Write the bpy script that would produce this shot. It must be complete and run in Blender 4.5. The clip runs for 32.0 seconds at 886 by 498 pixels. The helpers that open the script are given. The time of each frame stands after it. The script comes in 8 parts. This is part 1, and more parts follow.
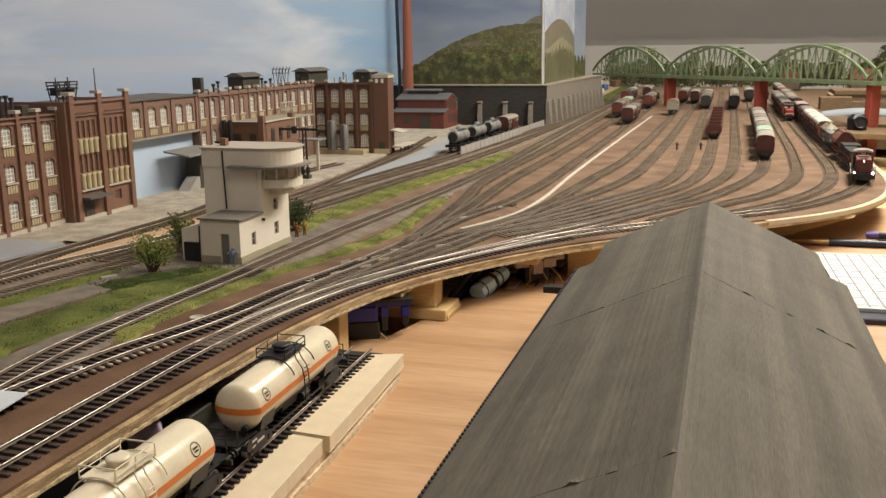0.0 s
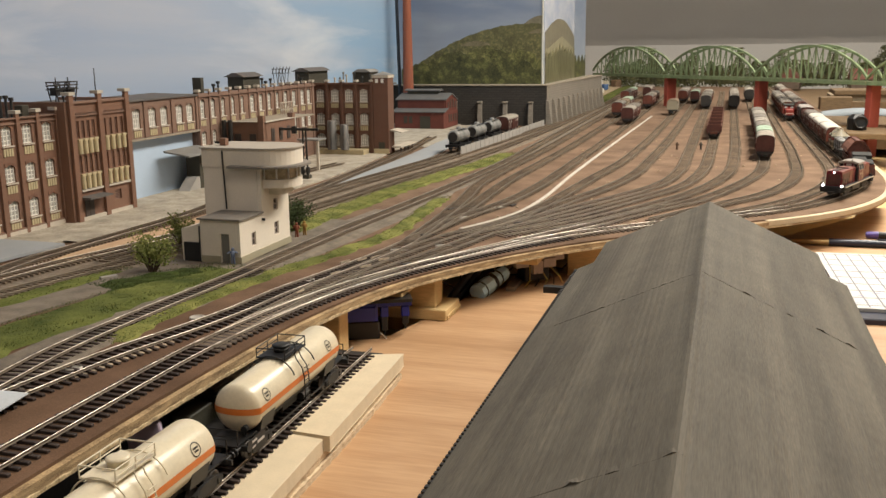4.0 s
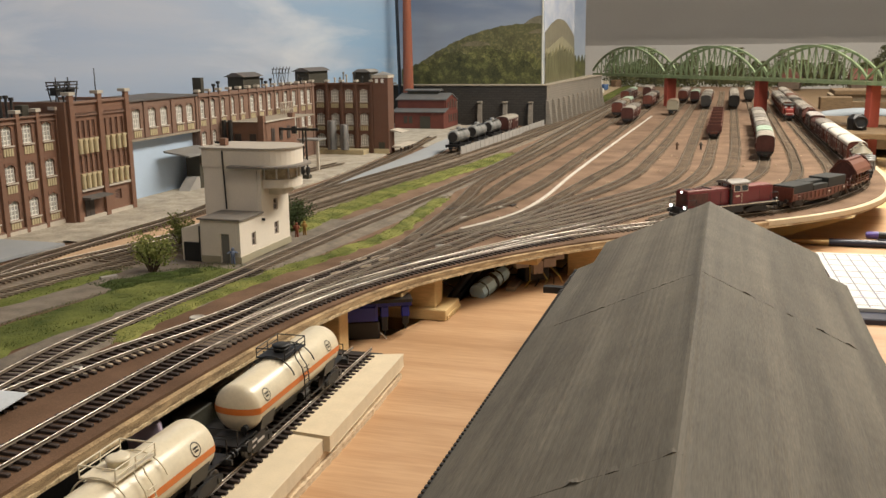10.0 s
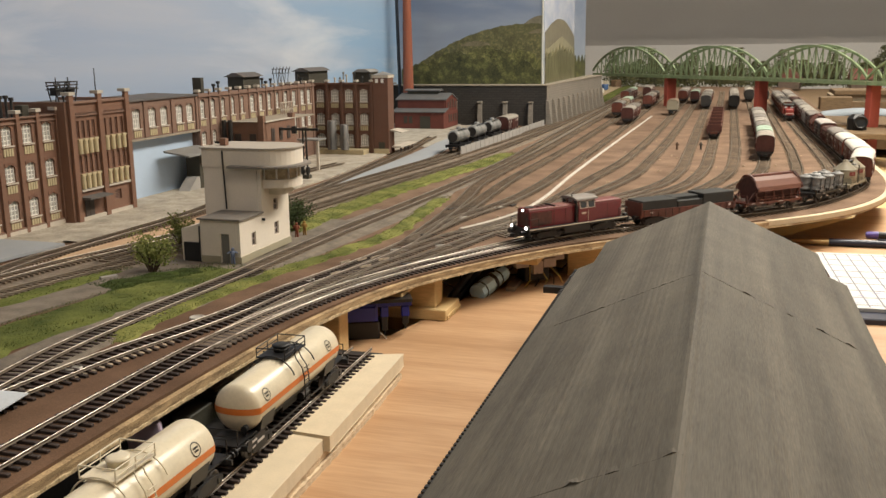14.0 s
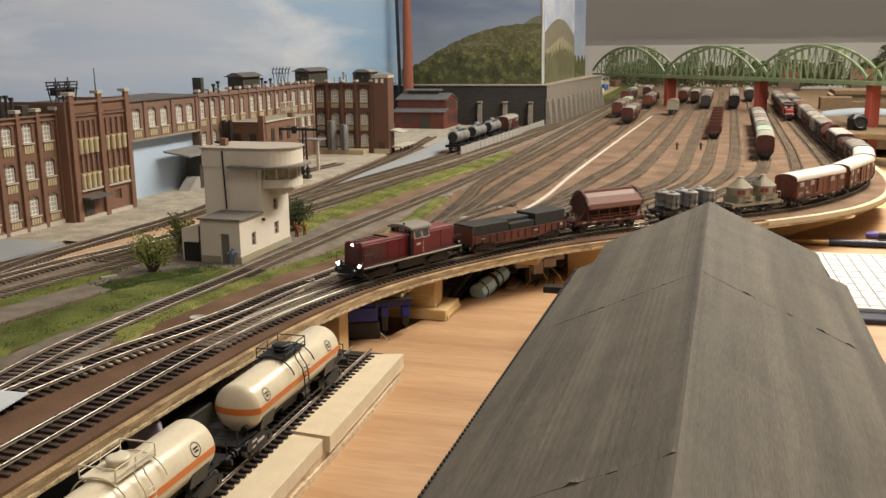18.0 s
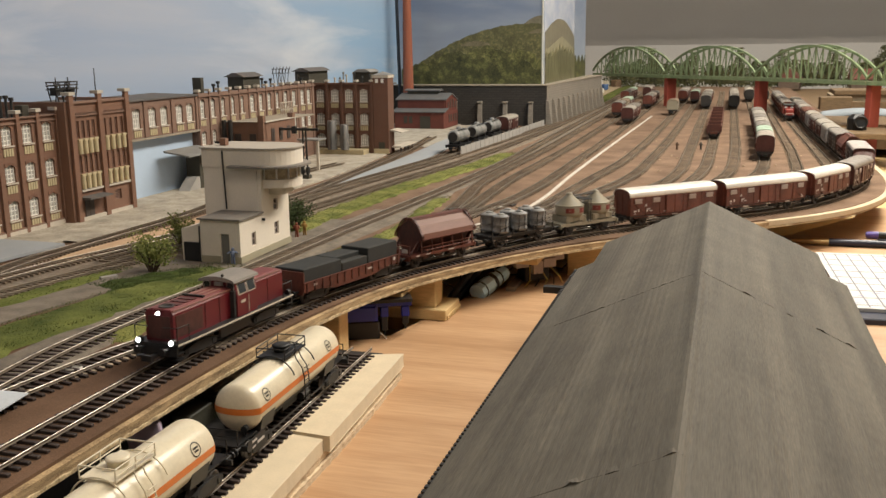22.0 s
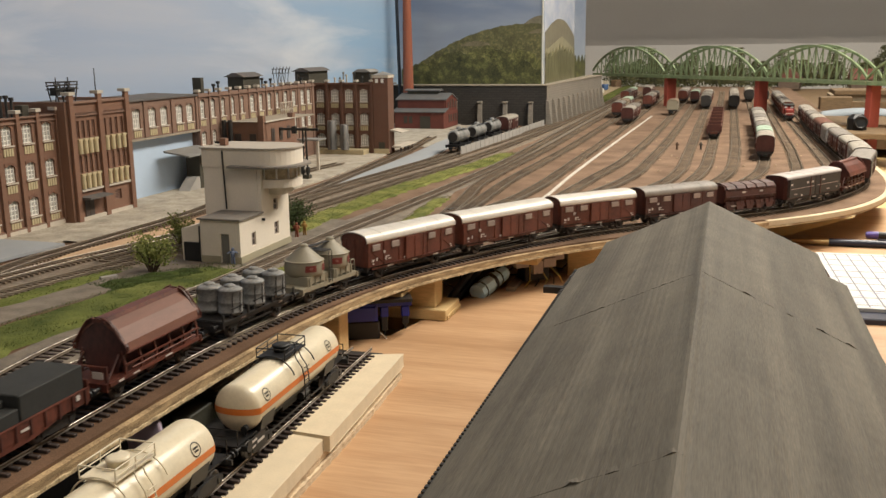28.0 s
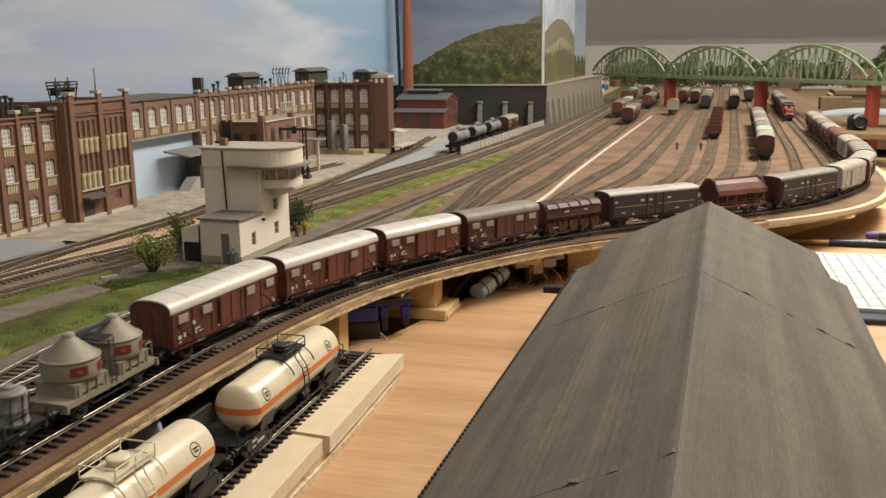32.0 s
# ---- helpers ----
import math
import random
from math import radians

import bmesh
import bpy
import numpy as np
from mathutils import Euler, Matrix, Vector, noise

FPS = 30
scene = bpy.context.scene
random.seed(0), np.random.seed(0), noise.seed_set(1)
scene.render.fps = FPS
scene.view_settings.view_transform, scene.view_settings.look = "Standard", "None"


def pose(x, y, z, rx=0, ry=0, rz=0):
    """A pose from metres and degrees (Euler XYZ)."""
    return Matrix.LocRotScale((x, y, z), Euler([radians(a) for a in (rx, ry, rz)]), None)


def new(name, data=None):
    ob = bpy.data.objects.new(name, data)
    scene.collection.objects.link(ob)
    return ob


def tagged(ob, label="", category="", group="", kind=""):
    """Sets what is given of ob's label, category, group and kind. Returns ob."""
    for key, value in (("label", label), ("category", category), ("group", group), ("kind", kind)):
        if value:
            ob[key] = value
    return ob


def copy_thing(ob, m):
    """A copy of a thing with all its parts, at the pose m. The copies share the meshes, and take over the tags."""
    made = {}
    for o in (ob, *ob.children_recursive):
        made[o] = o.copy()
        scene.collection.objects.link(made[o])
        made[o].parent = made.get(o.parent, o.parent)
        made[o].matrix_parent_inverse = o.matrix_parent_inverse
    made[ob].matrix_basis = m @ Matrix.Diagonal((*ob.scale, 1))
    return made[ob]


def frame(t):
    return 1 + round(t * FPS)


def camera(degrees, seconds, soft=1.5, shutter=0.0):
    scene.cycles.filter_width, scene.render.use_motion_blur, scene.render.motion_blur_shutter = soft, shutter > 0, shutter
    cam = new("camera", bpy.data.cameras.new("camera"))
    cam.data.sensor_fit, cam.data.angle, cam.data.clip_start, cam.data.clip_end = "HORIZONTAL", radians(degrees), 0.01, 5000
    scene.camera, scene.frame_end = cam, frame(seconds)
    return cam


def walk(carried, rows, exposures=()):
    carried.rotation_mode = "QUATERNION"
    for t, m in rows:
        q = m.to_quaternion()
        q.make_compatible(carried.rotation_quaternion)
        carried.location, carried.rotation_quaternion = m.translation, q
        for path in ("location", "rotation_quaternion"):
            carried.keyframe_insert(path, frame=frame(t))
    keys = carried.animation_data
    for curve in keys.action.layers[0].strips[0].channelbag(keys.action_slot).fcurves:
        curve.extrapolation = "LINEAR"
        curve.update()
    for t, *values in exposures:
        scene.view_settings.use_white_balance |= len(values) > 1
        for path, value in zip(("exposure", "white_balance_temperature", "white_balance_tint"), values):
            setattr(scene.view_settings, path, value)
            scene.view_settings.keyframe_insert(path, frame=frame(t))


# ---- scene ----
SECONDS = 32.0
cam = camera(50.77, SECONDS, soft=1.5, shutter=0.7)
CAM = Matrix.Translation((0, 0, 0.2111)) @ pose(0, 0, 0, 0, 0, 16.859) @ pose(0, 0, 0, 90 - 12.158, 0, 0) @ pose(0, 0, 0, 0, 0, -0.664)
walk(cam, [(0.0, CAM), (SECONDS, CAM)])

# ---- light: a warm room with unseen lamps placed overhead ----
world = bpy.data.worlds.new("room_air")
scene.world = world
world.use_nodes = True
world.node_tree.nodes["Background"].inputs["Color"].default_value = (1.0, 0.90, 0.78, 1)
world.node_tree.nodes["Background"].inputs["Strength"].default_value = 0.38
scene.view_settings.exposure = 0.0


def overhead_lamp(x, y, z, sx, sy, watts, color):
    data = bpy.data.lights.new("unseen_overhead_light", "AREA")
    data.shape, data.size, data.size_y, data.energy, data.color = "RECTANGLE", sx, sy, watts, color
    ob = new("unseen_overhead_light", data)
    ob.matrix_world = pose(x, y, z)
    return ob


LAMPS = [(0.56, 1.95, 1.38, 0.45, 2.1, 73.0), (0.35, -0.15, 1.38, 0.40, 0.9, 8.5), (0.40, 4.0, 1.34, 0.3, 0.6, 30.0)]
for lx, ly, lz, lsx, lsy, lw in LAMPS:
    lamp = overhead_lamp(lx, ly, lz, lsx, lsy, lw, (1.0, 0.925, 0.795))
    if ly > 3:  # the far lamp has no known source: added and tilted to brighten the end wall
        lamp.matrix_world = pose(lx, ly, lz, 42)


# ---- mesh building ----
class MB:
    """A plain list of corners and faces."""

    def __init__(self):
        self.v, self.f, self.m, self.s = [], [], [], []

    def add(self, vs, fs, mi=0, smooth=False):
        n = len(self.v)
        self.v += [tuple(p) for p in vs]
        for q in fs:
            self.f.append(tuple(i + n for i in q))
            self.m.append(mi)
            self.s.append(smooth)
        return self

    def box(self, x0, x1, y0, y1, z0, z1, mi=0):
        vs = [(x, y, z) for z in (z0, z1) for y in (y0, y1) for x in (x0, x1)]
        return self.add(vs, [(0, 2, 3, 1), (4, 5, 7, 6), (0, 1, 5, 4), (2, 6, 7, 3), (0, 4, 6, 2), (1, 3, 7, 5)], mi)

    def bbox(self, x0, x1, y0, y1, z0, z1, b, mi=0):
        """A box with its upright and top edges cut by b."""
        ring = [(x0 + b, y0), (x1 - b, y0), (x1, y0 + b), (x1, y1 - b), (x1 - b, y1), (x0 + b, y1), (x0, y1 - b), (x0, y0 + b)]
        cx, cy = (x0 + x1) / 2, (y0 + y1) / 2
        kx, ky = 1 - 2 * b / max(x1 - x0, 1e-9), 1 - 2 * b / max(y1 - y0, 1e-9)
        vs = [(x, y, z0) for x, y in ring] + [(x, y, z1 - b) for x, y in ring] + [(cx + (x - cx) * kx, cy + (y - cy) * ky, z1) for x, y in ring]
        fs = [tuple(reversed(range(8))), tuple(range(16, 24))]
        for r in (0, 8):
            fs += [(r + i, r + (i + 1) % 8, r + 8 + (i + 1) % 8, r + 8 + i) for i in range(8)]
        return self.add(vs, fs, mi)

    def cyl(self, p0, p1, r0, r1=None, n=12, mi=0, smooth=True, caps=True):
        r1 = r0 if r1 is None else r1
        p0, p1 = Vector(p0), Vector(p1)
        d = (p1 - p0).normalized()
        a = d.orthogonal().normalized()
        b = d.cross(a)
        vs = []
        for p, r in ((p0, r0), (p1, r1)):
            vs += [p + (a * math.cos(2 * math.pi * i / n) + b * math.sin(2 * math.pi * i / n)) * r for i in range(n)]
        self.add(vs, [(i, (i + 1) % n, n + (i + 1) % n, n + i) for i in range(n)], mi, smooth)
        if caps:
            self.add(vs, [tuple(reversed(range(n))), tuple(range(n, 2 * n))], mi)
        return self

    def ext(self, prof, axis, lo, hi, mi=0, smooth=False, caps=True):
        """prof: a loop of (a, b) in the other two axes, in order."""
        def put(a, b, c):
            return {"x": (c, a, b), "y": (a, c, b), "z": (a, b, c)}[axis]
        n = len(prof)
        vs = [put(a, b, lo) for a, b in prof] + [put(a, b, hi) for a, b in prof]
        self.add(vs, [(i, (i + 1) % n, n + (i + 1) % n, n + i) for i in range(n)], mi, smooth)
        if caps:
            self.add(vs, [tuple(reversed(range(n))), tuple(range(n, 2 * n))], mi)
        return self

    def lathe(self, prof, at, axis="z", n=20, mi=0, smooth=True):
        """prof: (radius, along) from one end to the other."""
        at = Vector(at)
        vs = []
        for r, h in prof:
            for i in range(n):
                c, s = math.cos(2 * math.pi * i / n) * r, math.sin(2 * math.pi * i / n) * r
                vs.append(at + Vector({"z": (c, s, h), "x": (h, c, s), "y": (c, h, s)}[axis]))
        fs = []
        for k in range(len(prof) - 1):
            fs += [(k * n + i, k * n + (i + 1) % n, k * n + n + (i + 1) % n, k * n + n + i) for i in range(n)]
        self.add(vs, fs, mi, smooth)
        last = (len(prof) - 1) * n
        return self.add(vs, [tuple(reversed(range(n))), tuple(range(last, last + n))], mi)

    def pipe(self, pts, r, n=6, mi=0):
        for a, b in zip(pts[:-1], pts[1:]):
            self.cyl(a, b, r, n=n, mi=mi)
        return self

    def strip(self, line, prof, mi=0, smooth=False):
        """Sweeps an open or closed profile of (side, up) along a line of (x, y, z, nx, ny)."""
        n, vs, fs = len(prof), [], []
        for x, y, z, nx, ny in line:
            vs += [(x + nx * s, y + ny * s, z + h) for s, h in prof]
        for k in range(len(line) - 1):
            fs += [(k * n + i, k * n + i + 1, k * n + n + i + 1, k * n + n + i) for i in range(n - 1)]
        return self.add(vs, fs, mi, smooth)


def mesh_of(name, mb, mats, bevel=0.0):
    me = bpy.data.meshes.new(name)
    me.from_pydata(mb.v, [], mb.f)
    for m in (mats if isinstance(mats, (list, tuple)) else [mats]):
        me.materials.append(m)
    me.polygons.foreach_set("material_index", mb.m)
    me.polygons.foreach_set("use_smooth", mb.s)
    bm = bmesh.new()
    bm.from_mesh(me)
    bmesh.ops.recalc_face_normals(bm, faces=bm.faces)
    if bevel:
        bmesh.ops.remove_doubles(bm, verts=bm.verts, dist=1e-6)
        bmesh.ops.bevel(bm, geom=[e for e in bm.edges if len(e.link_faces) == 2 and e.calc_face_angle(0) > 0.6], offset=bevel, segments=1, affect="EDGES")
    bm.to_mesh(me)
    bm.free()
    return me


def part(name, mb, mats, parent=None, label="", bevel=0.0, at=None):
    ob = new(name, mesh_of(name, mb, mats, bevel) if isinstance(mb, MB) else mb)
    if parent is not None:
        ob.parent = parent
    if at is not None:
        ob.matrix_basis = at
    if label:
        ob["label"] = label
    return ob


def thing(name, label, category, group="", kind="", at=None):
    ob = new(name)
    ob.empty_display_size = 0.01
    if at is not None:
        ob.matrix_basis = at
    return tagged(ob, label, category, group, kind)


# ---- materials ----
def mat(name, color, rough=0.6, metal=0.0, vary=0.15, scale=60.0, fine=600.0, bump=0.0, color2=None, spec=0.5, stretch=None, emit=0.0, rand=0.0):
    """Two scales of noise over a base colour, with relief and a little change of gloss."""
    m = bpy.data.materials.new(name)
    m.use_nodes = True
    nt = m.node_tree
    N, L = nt.nodes.new, nt.links.new
    b = nt.nodes["Principled BSDF"]
    b.inputs["Roughness"].default_value, b.inputs["Metallic"].default_value = rough, metal
    b.inputs["Specular IOR Level"].default_value = spec
    co = N("ShaderNodeTexCoord")
    vec = co.outputs["Object"]
    if stretch:
        mp = N("ShaderNodeMapping")
        mp.inputs["Scale"].default_value = stretch
        L(vec, mp.inputs["Vector"])
        vec = mp.outputs["Vector"]
    n1, n2 = N("ShaderNodeTexNoise"), N("ShaderNodeTexNoise")
    n1.inputs["Scale"].default_value, n2.inputs["Scale"].default_value = scale, fine
    n1.inputs["Detail"].default_value, n2.inputs["Detail"].default_value = 5, 3
    L(vec, n1.inputs["Vector"])
    L(vec, n2.inputs["Vector"])
    mix = N("ShaderNodeMix")
    mix.data_type = "FLOAT"
    mix.inputs[0].default_value = 0.45
    L(n1.outputs[0], mix.inputs[2])
    L(n2.outputs[0], mix.inputs[3])
    ramp = N("ShaderNodeValToRGB")
    dark = [c * (1 - vary) for c in color] + [1]
    light = [min(1, c * (1 + vary)) for c in (color2 or color)] + [1]
    ramp.color_ramp.elements[0].position, ramp.color_ramp.elements[1].position = 0.36, 0.64
    ramp.color_ramp.elements[0].color, ramp.color_ramp.elements[1].color = dark, light
    L(mix.outputs[0], ramp.inputs[0])
    out = ramp.outputs[0]
    if rand:
        info, hsv, ma = N("ShaderNodeObjectInfo"), N("ShaderNodeHueSaturation"), N("ShaderNodeMapRange")
        ma.inputs[3].default_value, ma.inputs[4].default_value = 1 - rand, 1 + rand
        L(info.outputs["Random"], ma.inputs[0])
        L(ma.outputs[0], hsv.inputs["Value"])
        L(out, hsv.inputs["Color"])
        out = hsv.outputs[0]
    L(out, b.inputs["Base Color"])
    if bump:
        bp = N("ShaderNodeBump")
        bp.inputs["Strength"].default_value, bp.inputs["Distance"].default_value = min(1.0, bump), 0.00035
        L(mix.outputs[0], bp.inputs["Height"])
        L(bp.outputs[0], b.inputs["Normal"])
    if emit:
        b.inputs["Emission Color"].default_value, b.inputs["Emission Strength"].default_value = (*color, 1), emit
    return m


def brick_mat(name, c1, c2, mortar, w, h, bump=0.6, axis="wall", gap=0.0006, rough=0.85):
    """Courses of brick or stone, in metres, on upright walls that run along x or y."""
    m = mat(name, c1, rough, vary=0.2, scale=25, fine=300)
    nt = m.node_tree
    N, L = nt.nodes.new, nt.links.new
    b = nt.nodes["Principled BSDF"]
    co, sep, com, addn = N("ShaderNodeTexCoord"), N("ShaderNodeSeparateXYZ"), N("ShaderNodeCombineXYZ"), N("ShaderNodeMath")
    L(co.outputs["Object"], sep.inputs[0])
    L(sep.outputs[0], addn.inputs[0])
    L(sep.outputs[1], addn.inputs[1])
    L(addn.outputs[0], com.inputs[0])
    L(sep.outputs[2], com.inputs[1])
    br = N("ShaderNodeTexBrick")
    br.inputs["Scale"].default_value = 1.0
    br.inputs["Brick Width"].default_value, br.inputs["Row Height"].default_value, br.inputs["Mortar Size"].default_value = w, h, gap
    br.inputs["Color1"].default_value, br.inputs["Color2"].default_value, br.inputs["Mortar"].default_value = (*c1, 1), (*c2, 1), (*mortar, 1)
    L(com.outputs[0], br.inputs["Vector"])
    old = b.inputs["Base Color"].links[0].from_socket
    mx = N("ShaderNodeMix")
    mx.data_type, mx.blend_type = "RGBA", "MIX"
    mx.inputs[0].default_value = 0.7
    L(old, mx.inputs[6])
    L(br.outputs["Color"], mx.inputs[7])
    L(mx.outputs[2], b.inputs["Base Color"])
    bp = N("ShaderNodeBump")
    bp.inputs["Strength"].default_value, bp.inputs["Distance"].default_value = bump, 0.0006
    bp.invert = True
    L(br.outputs["Fac"], bp.inputs["Height"])
    L(bp.outputs[0], b.inputs["Normal"])
    return m




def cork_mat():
    """Cork: multiplied darker and redder towards the near end, unchanged in the yard."""
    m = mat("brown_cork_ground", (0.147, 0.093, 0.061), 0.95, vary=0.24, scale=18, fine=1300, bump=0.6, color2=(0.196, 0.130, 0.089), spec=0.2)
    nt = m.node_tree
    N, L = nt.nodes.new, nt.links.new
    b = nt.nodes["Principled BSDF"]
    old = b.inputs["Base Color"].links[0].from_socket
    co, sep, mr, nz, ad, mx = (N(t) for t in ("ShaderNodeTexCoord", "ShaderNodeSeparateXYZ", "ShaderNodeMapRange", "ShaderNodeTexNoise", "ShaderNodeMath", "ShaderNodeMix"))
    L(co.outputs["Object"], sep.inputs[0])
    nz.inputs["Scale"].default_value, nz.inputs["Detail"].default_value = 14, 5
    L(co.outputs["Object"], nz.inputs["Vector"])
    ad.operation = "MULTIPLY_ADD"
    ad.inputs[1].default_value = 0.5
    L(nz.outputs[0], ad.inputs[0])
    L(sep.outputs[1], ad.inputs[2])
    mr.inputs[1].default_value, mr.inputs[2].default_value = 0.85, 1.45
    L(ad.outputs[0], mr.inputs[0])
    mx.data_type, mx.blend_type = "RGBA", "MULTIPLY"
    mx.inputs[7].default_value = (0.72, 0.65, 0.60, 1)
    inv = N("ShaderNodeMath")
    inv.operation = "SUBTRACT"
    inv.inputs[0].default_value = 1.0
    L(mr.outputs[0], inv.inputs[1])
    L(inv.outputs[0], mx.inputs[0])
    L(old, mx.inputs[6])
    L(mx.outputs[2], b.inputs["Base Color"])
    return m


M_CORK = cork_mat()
M_BALLAST = mat("grey_brown_ballast", (0.128, 0.098, 0.070), 0.95, vary=0.32, scale=120, fine=900, bump=0.9, color2=(0.200, 0.160, 0.120))
M_YARDBED = mat("worn_grey_yard_bed", (0.148, 0.102, 0.070), 0.95, vary=0.26, scale=18, fine=1200, bump=0.7, color2=(0.200, 0.146, 0.105), spec=0.2)
M_GREYGRAVEL = mat("grey_gravel", (0.160, 0.134, 0.105), 0.95, vary=0.36, scale=60, fine=1000, bump=0.9)
M_SLEEPER = mat("dark_brown_sleeper", (0.040, 0.026, 0.021), 0.7, vary=0.3, scale=200, fine=1200, bump=0.3, rand=0.3)
M_SLEEPER_FAR = mat("weathered_sleeper", (0.136, 0.102, 0.072), 0.85, vary=0.30, scale=25, fine=1200, bump=0.3, color2=(0.214, 0.160, 0.112))
M_SLEEPER_THROAT = mat("dusty_dark_sleeper", (0.104, 0.080, 0.059), 0.8, vary=0.30, scale=60, fine=1200, bump=0.3, color2=(0.174, 0.133, 0.097))
M_RAIL = mat("bright_rail", (0.64, 0.58, 0.51), 0.29, 1.0, vary=0.2, scale=60, fine=800)
M_RAILSIDE = mat("pale_rail_side", (0.34, 0.275, 0.20), 0.35, 0.3, vary=0.3, scale=60, fine=800)
M_RAILWEB = mat("rusty_rail_web", (0.105, 0.080, 0.056), 0.5, 0.2, vary=0.3, scale=60, fine=800)
M_GRASS = mat("static_grass", (0.038, 0.063, 0.012), 0.95, vary=0.35, scale=22, fine=1100, bump=0.8, color2=(0.120, 0.132, 0.037), spec=0.15)
M_CONCRETE = mat("pale_cobbled_yard", (0.30, 0.268, 0.215), 0.95, vary=0.20, scale=40, fine=420, bump=0.9, color2=(0.41, 0.37, 0.305))
M_ASPHALT = mat("blue_grey_road", (0.30, 0.32, 0.34), 0.7, vary=0.08, scale=20, fine=700)
M_PLY = mat("raw_plywood_edge", (0.24, 0.155, 0.080), 0.9, vary=0.35, scale=50, fine=700, stretch=(1, 1, 6), bump=0.8, color2=(0.42, 0.30, 0.165))
M_PLYTOP = mat("pale_bare_plywood", (0.54, 0.44, 0.30), 0.75, vary=0.1, scale=30, fine=400)
M_BEAM = mat("yellow_pine_beam", (0.62, 0.45, 0.22), 0.6, vary=0.15, scale=30, fine=300, stretch=(3, 20, 20))
M_FIBRE = mat("cream_fibre_board", (0.66, 0.56, 0.40), 0.85, vary=0.07, scale=60, fine=900, bump=0.25)
M_FIBREEDGE = mat("rough_fibre_board_edge", (0.58, 0.45, 0.30), 0.95, vary=0.18, scale=90, fine=600, bump=0.8, stretch=(.6, .35, 9), color2=(0.66, 0.54, 0.38))
M_BLACK = mat("black_plastic", (0.012, 0.012, 0.013), 0.45, vary=0.2)
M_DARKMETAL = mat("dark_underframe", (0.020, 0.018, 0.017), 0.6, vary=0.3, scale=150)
M_WHEEL = mat("wheel_steel", (0.10, 0.09, 0.085), 0.4, 0.8, vary=0.2)
M_WHITEPAPER = mat("white_ruled_paper", (0.62, 0.62, 0.61), 0.8, vary=0.03)


def table_mat():
    """Beech ply: long streaks across the board with darker bands."""
    m = mat("orange_beech_ply", (0.45, 0.265, 0.138), 0.5, vary=0.09, scale=6, fine=70, stretch=(0.45, 5.0, 1), color2=(0.50, 0.315, 0.178))
    nt = m.node_tree
    N, L = nt.nodes.new, nt.links.new
    b = nt.nodes["Principled BSDF"]
    old = b.inputs["Base Color"].links[0].from_socket
    wv, rp, mx, co = N("ShaderNodeTexWave"), N("ShaderNodeValToRGB"), N("ShaderNodeMix"), N("ShaderNodeTexCoord")
    wv.bands_direction = "Y"
    wv.inputs["Scale"].default_value, wv.inputs["Distortion"].default_value, wv.inputs["Detail"].default_value, wv.inputs["Detail Scale"].default_value = 5.2, 1.2, 3, 1.5
    L(co.outputs["Object"], wv.inputs["Vector"])
    rp.color_ramp.elements[0].position, rp.color_ramp.elements[1].position = 0.0, 0.13
    rp.color_ramp.elements[0].color, rp.color_ramp.elements[1].color = (0.92, 0.89, 0.86, 1), (1, 1, 1, 1)
    L(wv.outputs[1], rp.inputs[0])
    mx.data_type, mx.blend_type = "RGBA", "MULTIPLY"
    mx.inputs[0].default_value = 1.0
    L(old, mx.inputs[6])
    L(rp.outputs[0], mx.inputs[7])
    L(mx.outputs[2], b.inputs["Base Color"])
    return m


M_TABLE = table_mat()

# ---- the lie of the land and of the tracks ----
GAUGE = 0.0165


def land(y):
    """Height of the rail tops: the baseboard rises a little towards the near end."""
    t = min(1, max(0, (y - 0.45) / 0.55))
    return 0.011 * (1 - t * t * (3 - 2 * t))


def curve(pts, n=14):
    p = [Vector(q) for q in pts]
    p = [2 * p[0] - p[1]] + p + [2 * p[-1] - p[-2]]
    out = []
    for i in range(1, len(p) - 2):
        p0, p1, p2, p3 = p[i - 1:i + 3]
        t1 = (p1 - p0).length ** 0.5
        t2 = t1 + (p2 - p1).length ** 0.5
        t3 = t2 + (p3 - p2).length ** 0.5
        for k in range(n):
            t = t1 + (t2 - t1) * k / n
            a1 = p0 * ((t1 - t) / t1) + p1 * (t / t1)
            a2 = p1 * ((t2 - t) / (t2 - t1)) + p2 * ((t - t1) / (t2 - t1))
            a3 = p2 * ((t3 - t) / (t3 - t2)) + p3 * ((t - t2) / (t3 - t2))
            b1 = a1 * ((t2 - t) / t2) + a2 * (t / t2)
            b2 = a2 * ((t3 - t) / (t3 - t1)) + a3 * ((t - t1) / (t3 - t1))
            out.append(b1 * ((t2 - t) / (t2 - t1)) + b2 * ((t - t1) / (t2 - t1)))
    out.append(p[-2])
    return out


